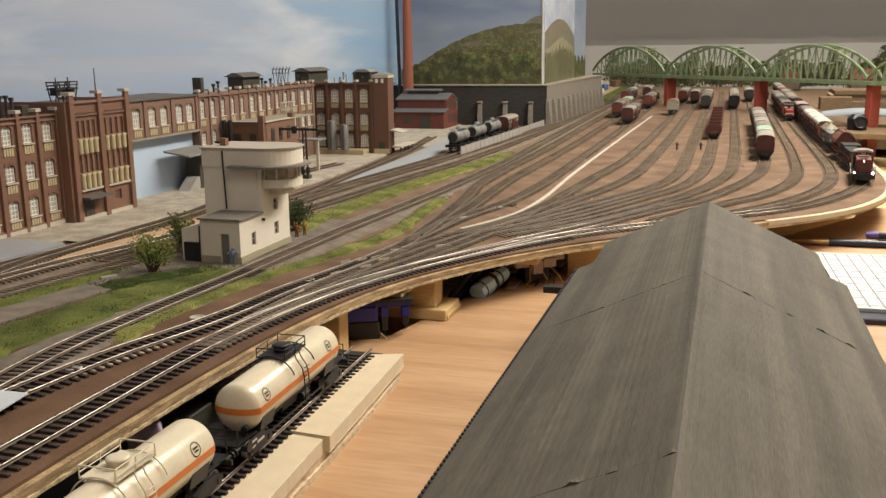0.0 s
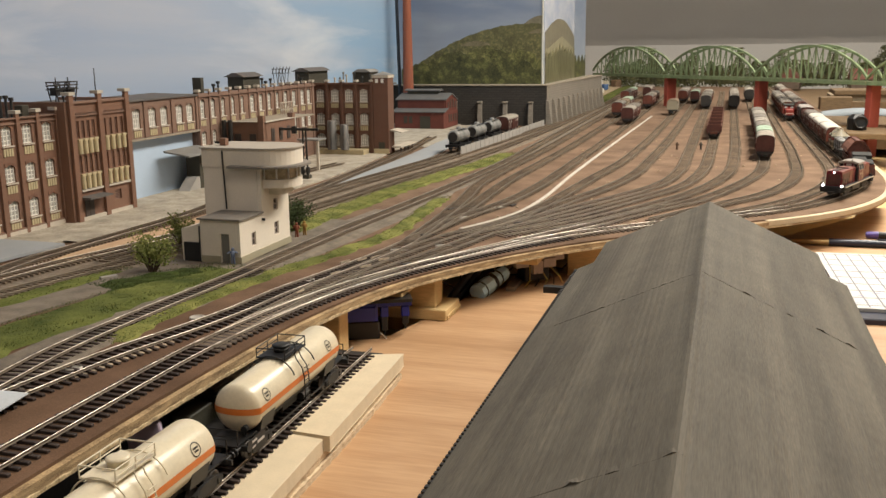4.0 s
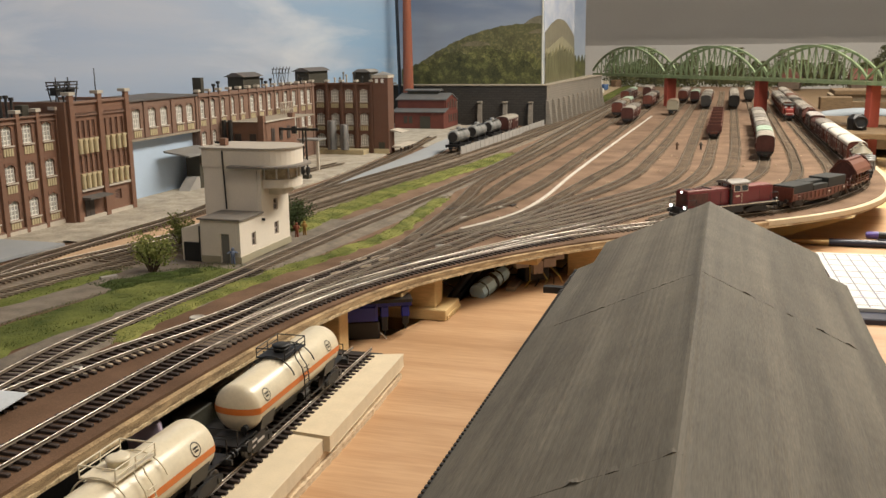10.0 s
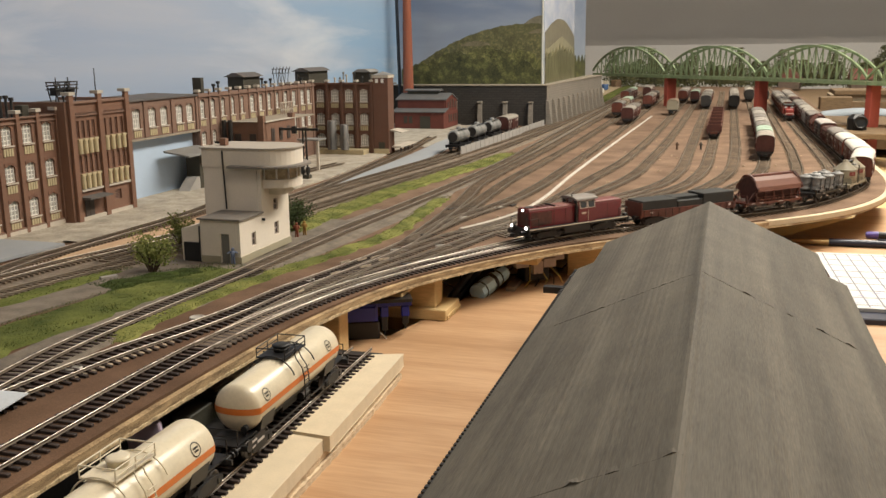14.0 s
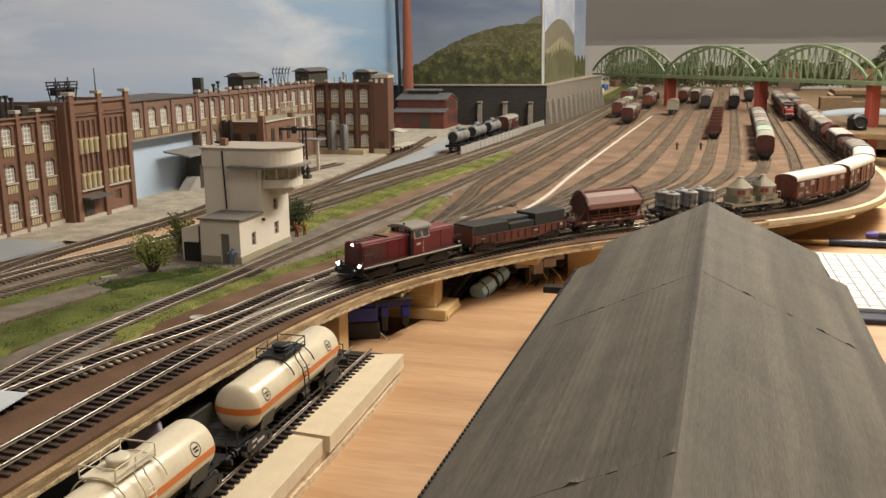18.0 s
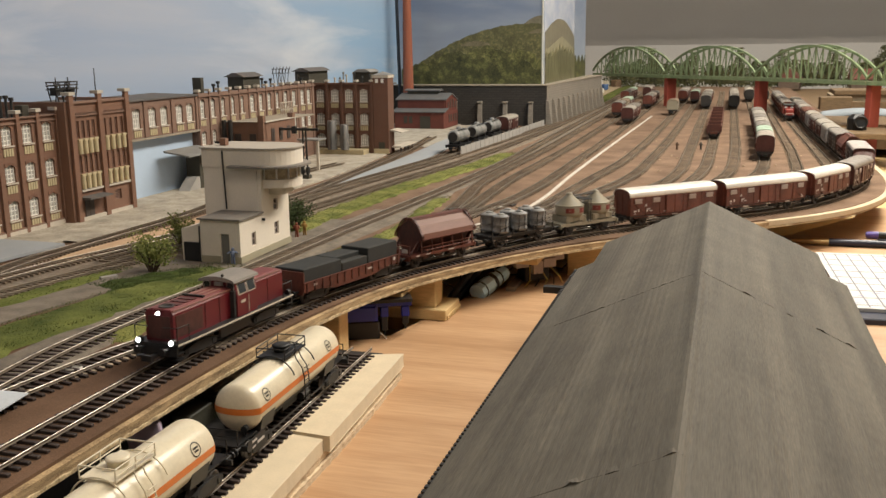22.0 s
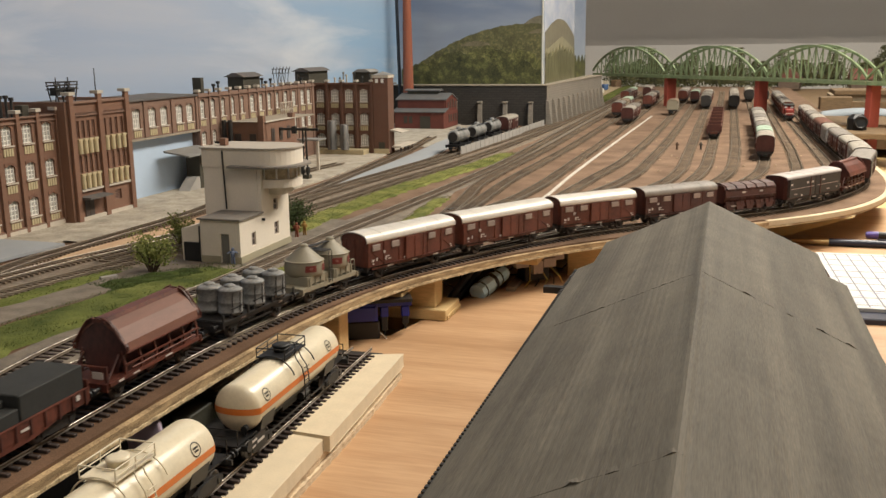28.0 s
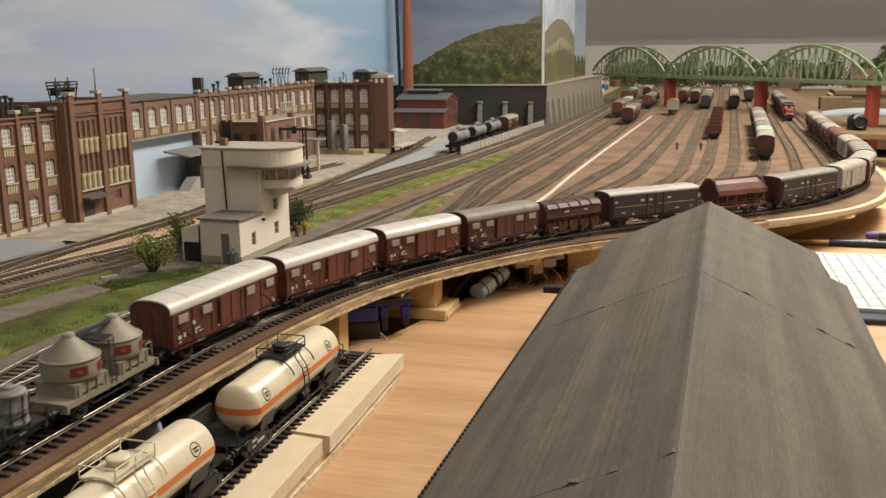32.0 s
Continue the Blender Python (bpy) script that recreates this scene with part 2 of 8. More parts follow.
class Way:
    """A line on the ground by its length."""

    def __init__(self, pts, n=14):
        self.p = curve(pts, n)
        self.s = [0.0]
        for a, b in zip(self.p[:-1], self.p[1:]):
            self.s.append(self.s[-1] + (b - a).length)
        self.length = self.s[-1]

    def at(self, s):
        if s <= 0:
            return self.p[0] + (self.p[1] - self.p[0]).normalized() * s
        for k in range(len(self.s) - 1):
            if s <= self.s[k + 1]:
                return self.p[k].lerp(self.p[k + 1], (s - self.s[k]) / (self.s[k + 1] - self.s[k]))
        return self.p[-1] + (self.p[-1] - self.p[-2]).normalized() * (s - self.length)

    def rows(self, step, s0=0.0, s1=None, dz=0.0):
        s1 = self.length if s1 is None else s1
        n = max(2, int((s1 - s0) / step) + 1)
        out = []
        for k in range(n):
            s = s0 + (s1 - s0) * k / (n - 1)
            q, d = self.at(s), (self.at(s + 0.004) - self.at(s - 0.004)).normalized()
            out.append((q.x, q.y, land(q.y) + dz, d.y, -d.x))
        return out


MAIN = Way([(-.345, -1.0), (-.344, .15), (-.345, .45), (-.342, .58), (-.3135, .77), (-.2535, .92), (-.171, 1.05), (-.04, 1.18), (.09, 1.307),
            (.165, 1.44), (.205, 1.56), (.219, 1.7), (.217, 1.9), (.21, 2.3), (.208, 3.4), (.208, 6.2)])
S0 = 1.15  # length of the way at y = 0.15
TRACKS = {
    "a": [(-.335, 0.965), (-.343, 1.12), (-.358, 1.30), (-.372, 1.42), (-.374, 1.55), (-.366, 1.92), (-.368, 2.8), (-.372, 4.6)],
    "b": [(-.332, 1.06), (-.329, 1.2), (-.333, 1.34), (-.336, 1.48), (-.330, 1.7), (-.322, 2.0), (-.318, 2.9), (-.318, 4.6)],
    "c": [(-.335, 0.99), (-.322, 1.12), (-.291, 1.27), (-.276, 1.44), (-.271, 1.7), (-.264, 2.2), (-.262, 4.6)],
    "d": [(-.300, 1.02), (-.255, 1.13), (-.233, 1.26), (-.218, 1.42), (-.205, 1.56), (-.185, 1.76), (-.172, 2.1), (-.165, 2.6), (-.160, 4.6)],
    "e": [(-.285, 1.04), (-.243, 1.15), (-.205, 1.30), (-.170, 1.44), (-.145, 1.60), (-.136, 1.8), (-.125, 2.2), (-.118, 3.0), (-.115, 4.6)],
    "g": [(-.255, 1.08), (-.195, 1.23), (-.140, 1.36), (-.095, 1.49), (-.074, 1.66), (-.070, 1.94), (-.069, 2.5), (-.069, 4.6)],
    "h": [(-.262, 1.045), (-.19, 1.164), (-.112, 1.345), (-.066, 1.46), (-.035, 1.67), (-.028, 1.95), (-.025, 2.4), (-.023, 4.6)],
    "i": [(-.245, 1.04), (-.182, 1.118), (-.095, 1.285), (-.038, 1.43), (.006, 1.64), (.020, 1.95), (.022, 2.5), (.024, 4.6)],
    "j": [(-.150, 1.12), (-.090, 1.24), (-.030, 1.35), (.020, 1.50), (.058, 1.67), (.072, 1.84), (.078, 2.3), (.080, 4.6)],
    "k": [(-.080, 1.175), (-.01, 1.30), (.062, 1.43), (.112, 1.62), (.128, 1.92), (.130, 2.5), (.130, 4.6)],
    "l": [(-.065, 1.155), (.014, 1.25), (.093, 1.375), (.150, 1.53), (.175, 1.70), (.178, 2.1), (.172, 2.8), (.170, 4.6)],
    "left": [(-.424, -1.0), (-.424, .1), (-.427, .42), (-.4365, .52), (-.4375, .62), (-.4375, .745), (-.4400, .87), (-.4365, 1.015), (-.423, 1.19), (-.409, 1.41), (-.398, 1.7), (-.400, 2.2), (-.405, 2.9), (-.412, 4.6)],
    "ladder": [(-.415, .33), (-.405, .434), (-.394, .518), (-.382, .57), (-.371, .635), (-.3655, .72), (-.352, .815), (-.342, .89), (-.335, .965)],
    "con": [(-.343, .56), (-.338, .66), (-.3245, .755), (-.304, .85), (-.284, .945), (-.262, 1.045)],
    "cross": [(-.342, .55), (-.342, .66), (-.340, .77), (-.333, .86), (-.318, .945), (-.300, 1.02)],
    "spur": [(-.342, .62), (-.322, .735), (-.292, .835), (-.250, .935), (-.199, 1.035), (-.150, 1.12)],
    "back": [(-.610, -.6), (-.610, .4), (-.596, .646), (-.581, .774), (-.565, .892), (-.554, 1.038), (-.533, 1.242), (-.515, 1.437), (-.487, 1.664), (-.459, 2.105), (-.445, 2.614), (-.445, 4.538)],
    "back_mid": [(-.602, .80), (-.593, .938), (-.586, 1.098), (-.571, 1.331), (-.548, 1.528), (-.521, 1.79), (-.495, 2.181), (-.476, 2.513), (-.470, 2.972), (-.478, 3.692)],
    "back_outer": [(-.603, 1.15), (-.598, 1.21), (-.572, 1.49), (-.540, 1.85), (-.527, 2.2), (-.52, 2.5)],
    "works": [(-.643, -.3), (-.643, .45), (-.643, .693), (-.640, .769), (-.629, .843), (-.621, .905), (-.614, .977), (-.612, 1.101), (-.609, 1.23), (-.610, 1.329), (-.622, 1.504), (-.631, 1.653), (-.652, 1.883), (-.692, 2.207)],
    "works_inner": [(-.665, .70), (-.681, .783), (-.684, .85), (-.686, .921), (-.684, 1.037), (-.684, 1.103), (-.705, 1.25), (-.719, 1.396), (-.717, 1.524), (-.702, 1.648)],
}
WAYS = {k: Way(v) for k, v in TRACKS.items()}
GROUND = -0.0065
TABLE = -0.055

# ---- ground sheet ----
EDGE = Way([(-.322, -1.2), (-.322, .30), (-.320, .47), (-.312, .66), (-.290, .79), (-.255, .878), (-.214, .95), (-.165, 1.015), (-.127, 1.055), (-.04, 1.138),
            (.045, 1.212), (.122, 1.285), (.178, 1.36), (.225, 1.47), (.252, 1.62), (.258, 1.80), (.255, 2.1), (.252, 2.8)], 8)


def ground_sheet():
    mb = MB()
    rows = []
    pts = list(EDGE.p) + [Vector((.25, 3.2)), Vector((.30, 3.3)), Vector((.30, 5.2))]
    for q in pts:
        cols = [-1.0, -.86, -.7, -.55, -.42, -.36]
        xs = [min(x, q.x - .01) for x in cols] + [q.x]
        rows.append([(x, q.y, land(q.y) + GROUND) for x in xs])
    n = len(rows[0])
    vs = [p for r in rows for p in r]
    fs = [(k * n + i, k * n + i + 1, k * n + n + i + 1, k * n + n + i) for k in range(len(rows) - 1) for i in range(n - 1)]
    mb.add(vs, fs)
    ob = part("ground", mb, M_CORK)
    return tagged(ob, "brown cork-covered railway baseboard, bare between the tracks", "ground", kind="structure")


ground_sheet()


def cork_sheet():
    """The cork sheet of the yard, glued on the board: its left border and the board's edge."""
    side = [(.582, -.4157), (.676, -.411), (.755, -.4125), (.861, -.4101), (.941, -.4061), (.999, -.4021), (1.093, -.3936), (1.228, -.385), (1.332, -.3875), (1.443, -.4055), (1.609, -.4059), (2.008, -.4048), (3.59, -.4429), (5.2, -.46)]
    ys, xs = [a for a, _ in side], [b for _, b in side]
    rnd = random.Random(17)
    line = EDGE.rows(0.02, 1.0) + [(.25, 3.2, 0, 1, 0), (.29, 3.3, 0, 1, 0), (.29, 5.2, 0, 1, 0)]
    n, vs = 7, []
    for x, y, z, nx, ny in line:
        rim = -.0035 if 1.2 < y < 2.6 else .0008
        rx, ry = x + nx * rim, y + ny * rim
        lx = float(np.interp(ry, ys, xs)) + rnd.uniform(-.0012, .0012)
        z = land(y) + CORK
        vs += [(lx, ry, z - .0022)] + [(lx + (rx - lx) * i / (n - 3), ry, z) for i in range(n - 2)] + [(rx, ry, z - .0022)]
    mb = MB().add(vs, [(k * n + i, k * n + i + 1, k * n + n + i + 1, k * n + n + i) for k in range(len(line) - 1) for i in range(n - 1)])
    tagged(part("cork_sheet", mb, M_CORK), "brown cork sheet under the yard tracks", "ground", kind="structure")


CORK = -0.0046
cork_sheet()


M_TORN = mat("pale_torn_ply", (0.40, 0.29, 0.165), 0.85, vary=0.45, scale=120, fine=700, bump=0.8, color2=(0.50, 0.39, 0.235))


def edge_board():
    """The cut plywood edge under the cork, and its bare rim on the far curve."""
    mb = MB()
    line = EDGE.rows(0.03)
    mb.strip(line, [(0.0, GROUND), (0.0045, GROUND - 0.0005), (0.0045, GROUND - 0.0076), (-.30, GROUND - 0.0076)])
    ob = tagged(part("baseboard_edge", mb, M_PLY), "raw plywood edge of the railway baseboard", "board edge", kind="structure")
    rnd = random.Random(31)
    fr, vs = MB(), []
    for x, y, z, nx, ny in EDGE.rows(0.0035, 1.30, EDGE.length - 1.60):
        o = .0047 + rnd.uniform(0, .0004)
        hi, lo = z + GROUND - .0054 + rnd.uniform(-.0006, .0006), z + GROUND - .0077 - rnd.uniform(0, .0005)
        vs += [(x + nx * .0044, y + ny * .0044, hi), (x + nx * o, y + ny * o, hi - .0006), (x + nx * o, y + ny * o, lo), (x + nx * .0030, y + ny * .0030, lo)]
    fr.add(vs, [(4 * k + a, 4 * k + a + 1, 4 * k + a + 5, 4 * k + a + 4) for k in range(len(vs) // 4 - 1) for a in range(3)])
    part("torn_fringe", fr, M_TORN, ob, "pale torn plywood fringe")
    mb = MB()
    rim = EDGE.rows(0.02, EDGE.length - 1.64, EDGE.length - 0.55)
    mb.strip(rim, [(-.006, GROUND + .0002), (-.006, GROUND + .0012), (0.0055, GROUND + .0012), (0.0050, GROUND - .005), (-.0, GROUND - .005)])
    part("rim", mb, M_PLYTOP, ob, "bare pale plywood rim")


edge_board()


def ground_strip(name, label, mat_, pts, left, right, lift, category="ground", kind="structure", n=14):
    """A flat band beside a line, from left to right of it."""
    w = Way(pts, n)
    mb = MB()
    line = w.rows(0.03, dz=GROUND + lift)
    mb.strip(line, [(left, -.003), (left, 0), (left * .75 + right * .25, .0004), (left * .25 + right * .75, .0004), (right, 0), (right, -.003)])
    return tagged(part(name, mb, mat_), label, category, kind=kind)


# ---- tracks ----
def rail_profile(mb, line, o, h):
    """Head, web and foot of one rail."""
    half = [(.0001, 0), (.00032, -.0001), (.00044, -.00034), (.0003, -.0007), (.0003, -h + .0006), (.0009, -h + .0002), (.0009, -h)]
    mb.strip(line, [(o - s, z) for s, z in reversed(half)] + [(o + s, z) for s, z in half])
    kinds = [2, 2, 2, 1, 0, 0, 0, 0, 0, 1, 2, 2, 2]
    mb.m = [kinds[k % 13] for k in range(len(mb.f))]
    mb.s = [kinds[k % 13] == 0 for k in range(len(mb.f))]
    return mb


def rail_mesh(way, side, step=0.02):
    mb = MB()
    h = 0.0021
    line = way.rows(step)
    return rail_profile(mb, line, side * GAUGE / 2, h)


SLEEPER_MB = MB().bbox(-.0014, .0014, -.0152, .0152, -.0016, 0, .0003)
SLEEPER_MB.box(-.0016, .0016, .0065, .0100, 0, .0007)
SLEEPER_MB.box(-.0016, .0016, -.0100, -.0065, 0, .0007)
SLEEPER_ME = mesh_of("sleeper", SLEEPER_MB, M_SLEEPER)
SLEEPER_STEP = 0.0072


THROAT = "a b c d e g h i j k l ladder con cross spur main".split()


def track(name, way, label, near=0.0, bed=None, bright=True, lift=0.0):
    """Two rails on sleepers; the sleepers nearer than y = near are single pieces."""
    tr = thing("railway_track", label, "track", "railway tracks")
    if bed is not None:
        wide = [(-.0260, -.001), (-.0180, .0032 + lift), (0, .0033 + lift), (.0180, .0032 + lift), (.0260, -.001)]
        flat = [(-.0130, .0016), (-.0098, .0022 + lift), (0, .0024 + lift), (.0098, .0022 + lift), (.0130, .0016)]
        mb = MB().strip(way.rows(0.025, dz=GROUND), flat if bed == M_YARDBED else wide)
        part("ballast_bed", mb, bed, tr)
    for side in (-1, 1):
        part("rail", rail_mesh(way, side), [M_RAIL, M_RAILSIDE, M_RAILWEB] if bright else [M_RAILDULL, M_RAILDULL, M_RAILWEB], tr)
    rest, throat = MB(), MB()
    n = int(way.length / SLEEPER_STEP)
    for k in range(n):
        s = k * SLEEPER_STEP
        q, d = way.at(s), way.at(s + .003) - way.at(s - .003)
        if q.y < -0.1:
            continue
        m = Matrix.Translation((q.x, q.y, land(q.y) - .0021 - .0007 - (0 if q.y < near else .00015))) @ Matrix.Rotation(math.atan2(d.y, d.x), 4, "Z")
        if 0.2 < q.y < near:
            ob = part("sleeper", SLEEPER_ME, None, tr, at=m)
        else:
            w, e = .0013, .0124
            c = [m @ Vector(p) for p in ((-w, -e, 0), (w, -e, 0), (w, e, 0), (-w, e, 0), (-w, -e, -.002), (w, -e, -.002), (w, e, -.002), (-w, e, -.002))]
            (throat if q.y < 1.27 and name in THROAT else rest).add(c, [(0, 1, 2, 3), (0, 4, 5, 1), (1, 5, 6, 2), (2, 6, 7, 3), (3, 7, 4, 0)])
    if rest.v:
        tagged(part("sleeper_run", rest, M_SLEEPER_FAR, tr), kind="stuff")
    if throat.v:
        tagged(part("sleeper_run", throat, M_SLEEPER_THROAT, tr, "dark sleepers in the turnouts"), kind="stuff")
    return tr


M_RAILDULL = mat("dull_rail", (0.215, 0.180, 0.138), 0.42, 0.5, vary=0.25, scale=60, fine=800)
for i, (k, w) in enumerate(WAYS.items()):
    bed = M_GREYGRAVEL if k in ("left",) else M_BALLAST if k.startswith("back") else (M_YARDBED if k not in ("works", "works_inner", "ladder", "con", "cross", "spur") else None)
    track(k, w, {"left": "single main line on grey ballast with bright rails", "ladder": "dark-sleepered turnout track into the yard throat"}.get(k, "weathered yard track with dull rails on brown ballast"),
          near=.80 if k == "left" else (.9 if k == "ladder" else 0.0), bed=None if bed is None else bed, bright=k in ("left", "ladder", "spur", "works", "works_inner"), lift=-.00004 * i)
track("main", MAIN, "through track on dark sleepers along the baseboard edge", near=1.05, bed=None)

# ---- table and room ----
def table_top():
    """The plywood sheet under the railway, cut along a wavy line below its edge, and the desk beyond."""
    mb = MB()
    cut = [(-.36, -1.2), (-.36, .70), (-.330, .776), (-.295, .797), (-.283, .847), (-.262, .94), (-.232, 1.0), (-.198, 1.055), (-.158, 1.101), (-.05, 1.22), (.06, 1.34), (.20, 1.56), (.215, 1.66)]
    loop = cut + [(1.6, 1.74), (1.6, -1.2)]
    mb.ext([(x, y) for x, y in loop], "z", TABLE - .012, TABLE)
    tagged(part("table", mb, M_TABLE), "orange beech plywood table top beside the railway", "table top", kind="structure")
    low = MB().box(-1.05, 1.6, -1.2, 5.3, TABLE - .075, TABLE - .060)
    tagged(part("shelf_below", low, M_BEAM), "lower plywood shelf under the railway", "shelf", kind="structure")


table_top()
M_WALL = mat("grey_white_wall", (0.78, 0.76, 0.74), 0.9, vary=0.03, scale=3, fine=80, bump=0.1)
M_SLOPE = mat("grey_sloped_ceiling", (0.80, 0.78, 0.76), 0.95, vary=0.02, scale=3, fine=80, bump=0.1)
M_FLOORROOM = mat("dark_carpet", (0.10, 0.09, 0.08), 0.95)
rm = MB().box(-1.4, 2.6, 6.9, 7.0, -.9, .213)
tagged(part("wall_far", rm, M_WALL), "white low wall at the far end of the room", "wall", kind="structure")
rm = MB().ext([(7.0, .213), (4.6, 1.5), (4.6, 1.55), (7.06, .213)], "x", -1.4, 2.6)
tagged(part("wall_slope", rm, M_SLOPE), "grey sloped attic ceiling above the far wall", "ceiling", kind="structure")
rm = MB().box(-1.4, 2.6, -2.4, 4.7, 1.5, 1.56)
tagged(part("ceiling", rm, M_WALL), "white room ceiling", "ceiling", kind="structure")
rm = MB().box(-1.45, -1.4, -2.4, 7.0, -.9, 1.56)
tagged(part("wall_left", rm, M_WALL), "white room wall behind the backdrop", "wall", kind="structure")
rm = MB().box(2.6, 2.65, -2.4, 7.0, -.9, 1.56)
tagged(part("wall_right", rm, M_WALL), "white room wall", "wall", kind="structure")
rm = MB().box(-1.4, 2.6, -2.45, -2.4, -.9, 1.56)
tagged(part("wall_back", rm, M_WALL), "white room wall behind the camera", "wall", kind="structure")
rm = MB().box(-1.4, 2.6, -2.4, 7.0, -.95, -.9)
tagged(part("floor", rm, M_FLOORROOM), "dark carpeted room floor", "floor", kind="structure")

# ---- the hall in front ----
def roof_mat():
    """Grey roofing: fine ribs down the slope, streaks of dirt at two widths, a few pale scuffs."""
    m = mat("weathered_grey_roofing", (0.076, 0.066, 0.051), 0.8, vary=0.22, scale=12, fine=300, stretch=(6, 0.35, 1), color2=(0.104, 0.092, 0.072))
    nt = m.node_tree
    N, L = nt.nodes.new, nt.links.new
    b = nt.nodes["Principled BSDF"]
    old = b.inputs["Base Color"].links[0].from_socket
    co = N("ShaderNodeTexCoord")
    for stretch, scale, lo, hi, c0, c1 in (((9, 0.12, 1), 4.0, .38, .62, .76, 1.14), ((1, 1.3, 1), 26.0, .40, .70, 1.06, .88), ((60, 3.5, 1), 5.0, .70, .78, 1.0, 1.35)):
        mp, nz, rp, mx = N("ShaderNodeMapping"), N("ShaderNodeTexNoise"), N("ShaderNodeValToRGB"), N("ShaderNodeMix")
        mp.inputs["Scale"].default_value = stretch
        L(co.outputs["Object"], mp.inputs["Vector"])
        nz.inputs["Scale"].default_value, nz.inputs["Detail"].default_value = scale, 4
        L(mp.outputs[0], nz.inputs["Vector"])
        rp.color_ramp.elements[0].position, rp.color_ramp.elements[1].position = lo, hi
        rp.color_ramp.elements[0].color, rp.color_ramp.elements[1].color = (c0, c0, c0, 1), (c1, c1, c1, 1)
        L(nz.outputs[0], rp.inputs[0])
        mx.data_type, mx.blend_type = "RGBA", "MULTIPLY"
        mx.inputs[0].default_value = 1.0
        L(old, mx.inputs[6])
        L(rp.outputs[0], mx.inputs[7])
        old = mx.outputs[2]
    L(old, b.inputs["Base Color"])
    wv, bp = N("ShaderNodeTexWave"), N("ShaderNodeBump")
    wv.inputs["Scale"].default_value, wv.inputs["Distortion"].default_value, wv.inputs["Detail Scale"].default_value = 70.0, 0.4, 8.0
    L(co.outputs["Object"], wv.inputs["Vector"])
    bp.inputs["Strength"].default_value, bp.inputs["Distance"].default_value = 0.22, 0.0003
    L(wv.outputs["Fac"], bp.inputs["Height"])
    L(bp.outputs[0], b.inputs["Normal"])
    return m


M_ROOF = roof_mat()
HX = -.0115


def roof_sheet(parent, prof, side, inner, outer, y0, y1, lift, seed, curl=.0009):
    """One sheet of a slope: ribbed, 1.8 mm thick, its near edge curled up here and there."""
    rnd = random.Random(seed)
    n, vs, lips = 60, [], []
    for i in range(n + 1):
        lips.append(max(0.0, noise.noise((i * .31, seed * 3.1, 0)) - .12) * curl * 2.6 + rnd.uniform(0, .00006))
    ys = [y0, y0 + .006, (y0 + y1) / 2, y1 - .01, y1]
    for j, y in enumerate(ys):
        for i in range(n + 1):
            x = side * (inner + (outer - inner) * i / n)
            z = prof(x) + lift + (.00011 if i % 2 else 0) + .0003 * (abs(x) < .004) + (lips[i] if j == 0 else 0) + .0004 * noise.noise((x * 18, y * 9, seed))
            jag = rnd.uniform(-.0006, .0006) if j == 0 else 0
            vs.append((x, y + jag, z))
    m = n + 1
    count = len(vs)
    fs = [(j * m + i, j * m + i + 1, j * m + m + i + 1, j * m + m + i) for j in range(len(ys) - 1) for i in range(n)]
    vs += [(x, y, z - .0014) for x, y, z in vs]
    fs += [tuple(count + k for k in reversed(f)) for f in fs]
    last = (len(ys) - 1) * m
    for i in range(n):
        fs += [(i, count + i, count + i + 1, i + 1), (last + i + 1, count + last + i + 1, count + last + i, last + i)]
    for j in range(len(ys) - 1):
        for e in (0, n):
            fs.append((j * m + e, (j + 1) * m + e, count + (j + 1) * m + e, count + j * m + e))
    part("roof_sheet", MB().add(vs, fs), M_ROOF, parent, "grey corrugated roofing sheet")


def model_hall():
    th = thing("model_hall", "long grey corrugated-roof factory hall model", "building", at=pose(HX, 0, 0))
    ridge, slope = .058, .048 / .104
    prof = lambda x: ridge - abs(x) * slope
    for k, (y0, y1) in enumerate([(.652, .957), (.345, .660), (.05, .355)]):
        for side in (-1, 1):
            eave = .1175 if side < 0 else .1212
            roof_sheet(th, prof, side, 0, .1015 if k == 0 and side < 0 else .104 if k == 0 else eave, y0, y1, .00007 * (2 - k), 3 * k + side + 2)
            if k == 0:
                roof_sheet(th, prof, side, .1010 if side < 0 else .1035, eave, y0, .868, -.0006, 11 + side, .0002)
    wall = MB()
    wall.box(-.110, -.106, .06, .86, TABLE, .001).box(.108, .112, .06, .86, TABLE, .001)
    wall.ext([(-.098, TABLE), (.098, TABLE), (.098, .008), (0, .054), (-.098, .008)], "y", .930, .934)
    wall.ext([(-.110, TABLE), (.112, TABLE), (.112, -.002), (0, .052), (-.110, -.002)], "y", .06, .064)
    part("wall", wall, M_BRICKDARK, th)
    teeth = MB()
    for i in range(150):
        y = .10 + i * .0051
        teeth.box(-.1194, -.1172, y, y + .0028, .0012, .0040)
    tagged(part("eave_edge", teeth, M_BLACK, th, "dark toothed eave edge"), kind="stuff")
    br = MB().box(-.143, -.117, .828, .836, -.012, -.006)
    part("bracket", br, M_BLACK, th, "black bracket under the eave")
    return th


M_BRICKDARK = brick_mat("dark_red_brick", (0.12, 0.045, 0.035), (0.15, 0.055, 0.04), (0.16, 0.12, 0.10), .0042, .0014)
model_hall()


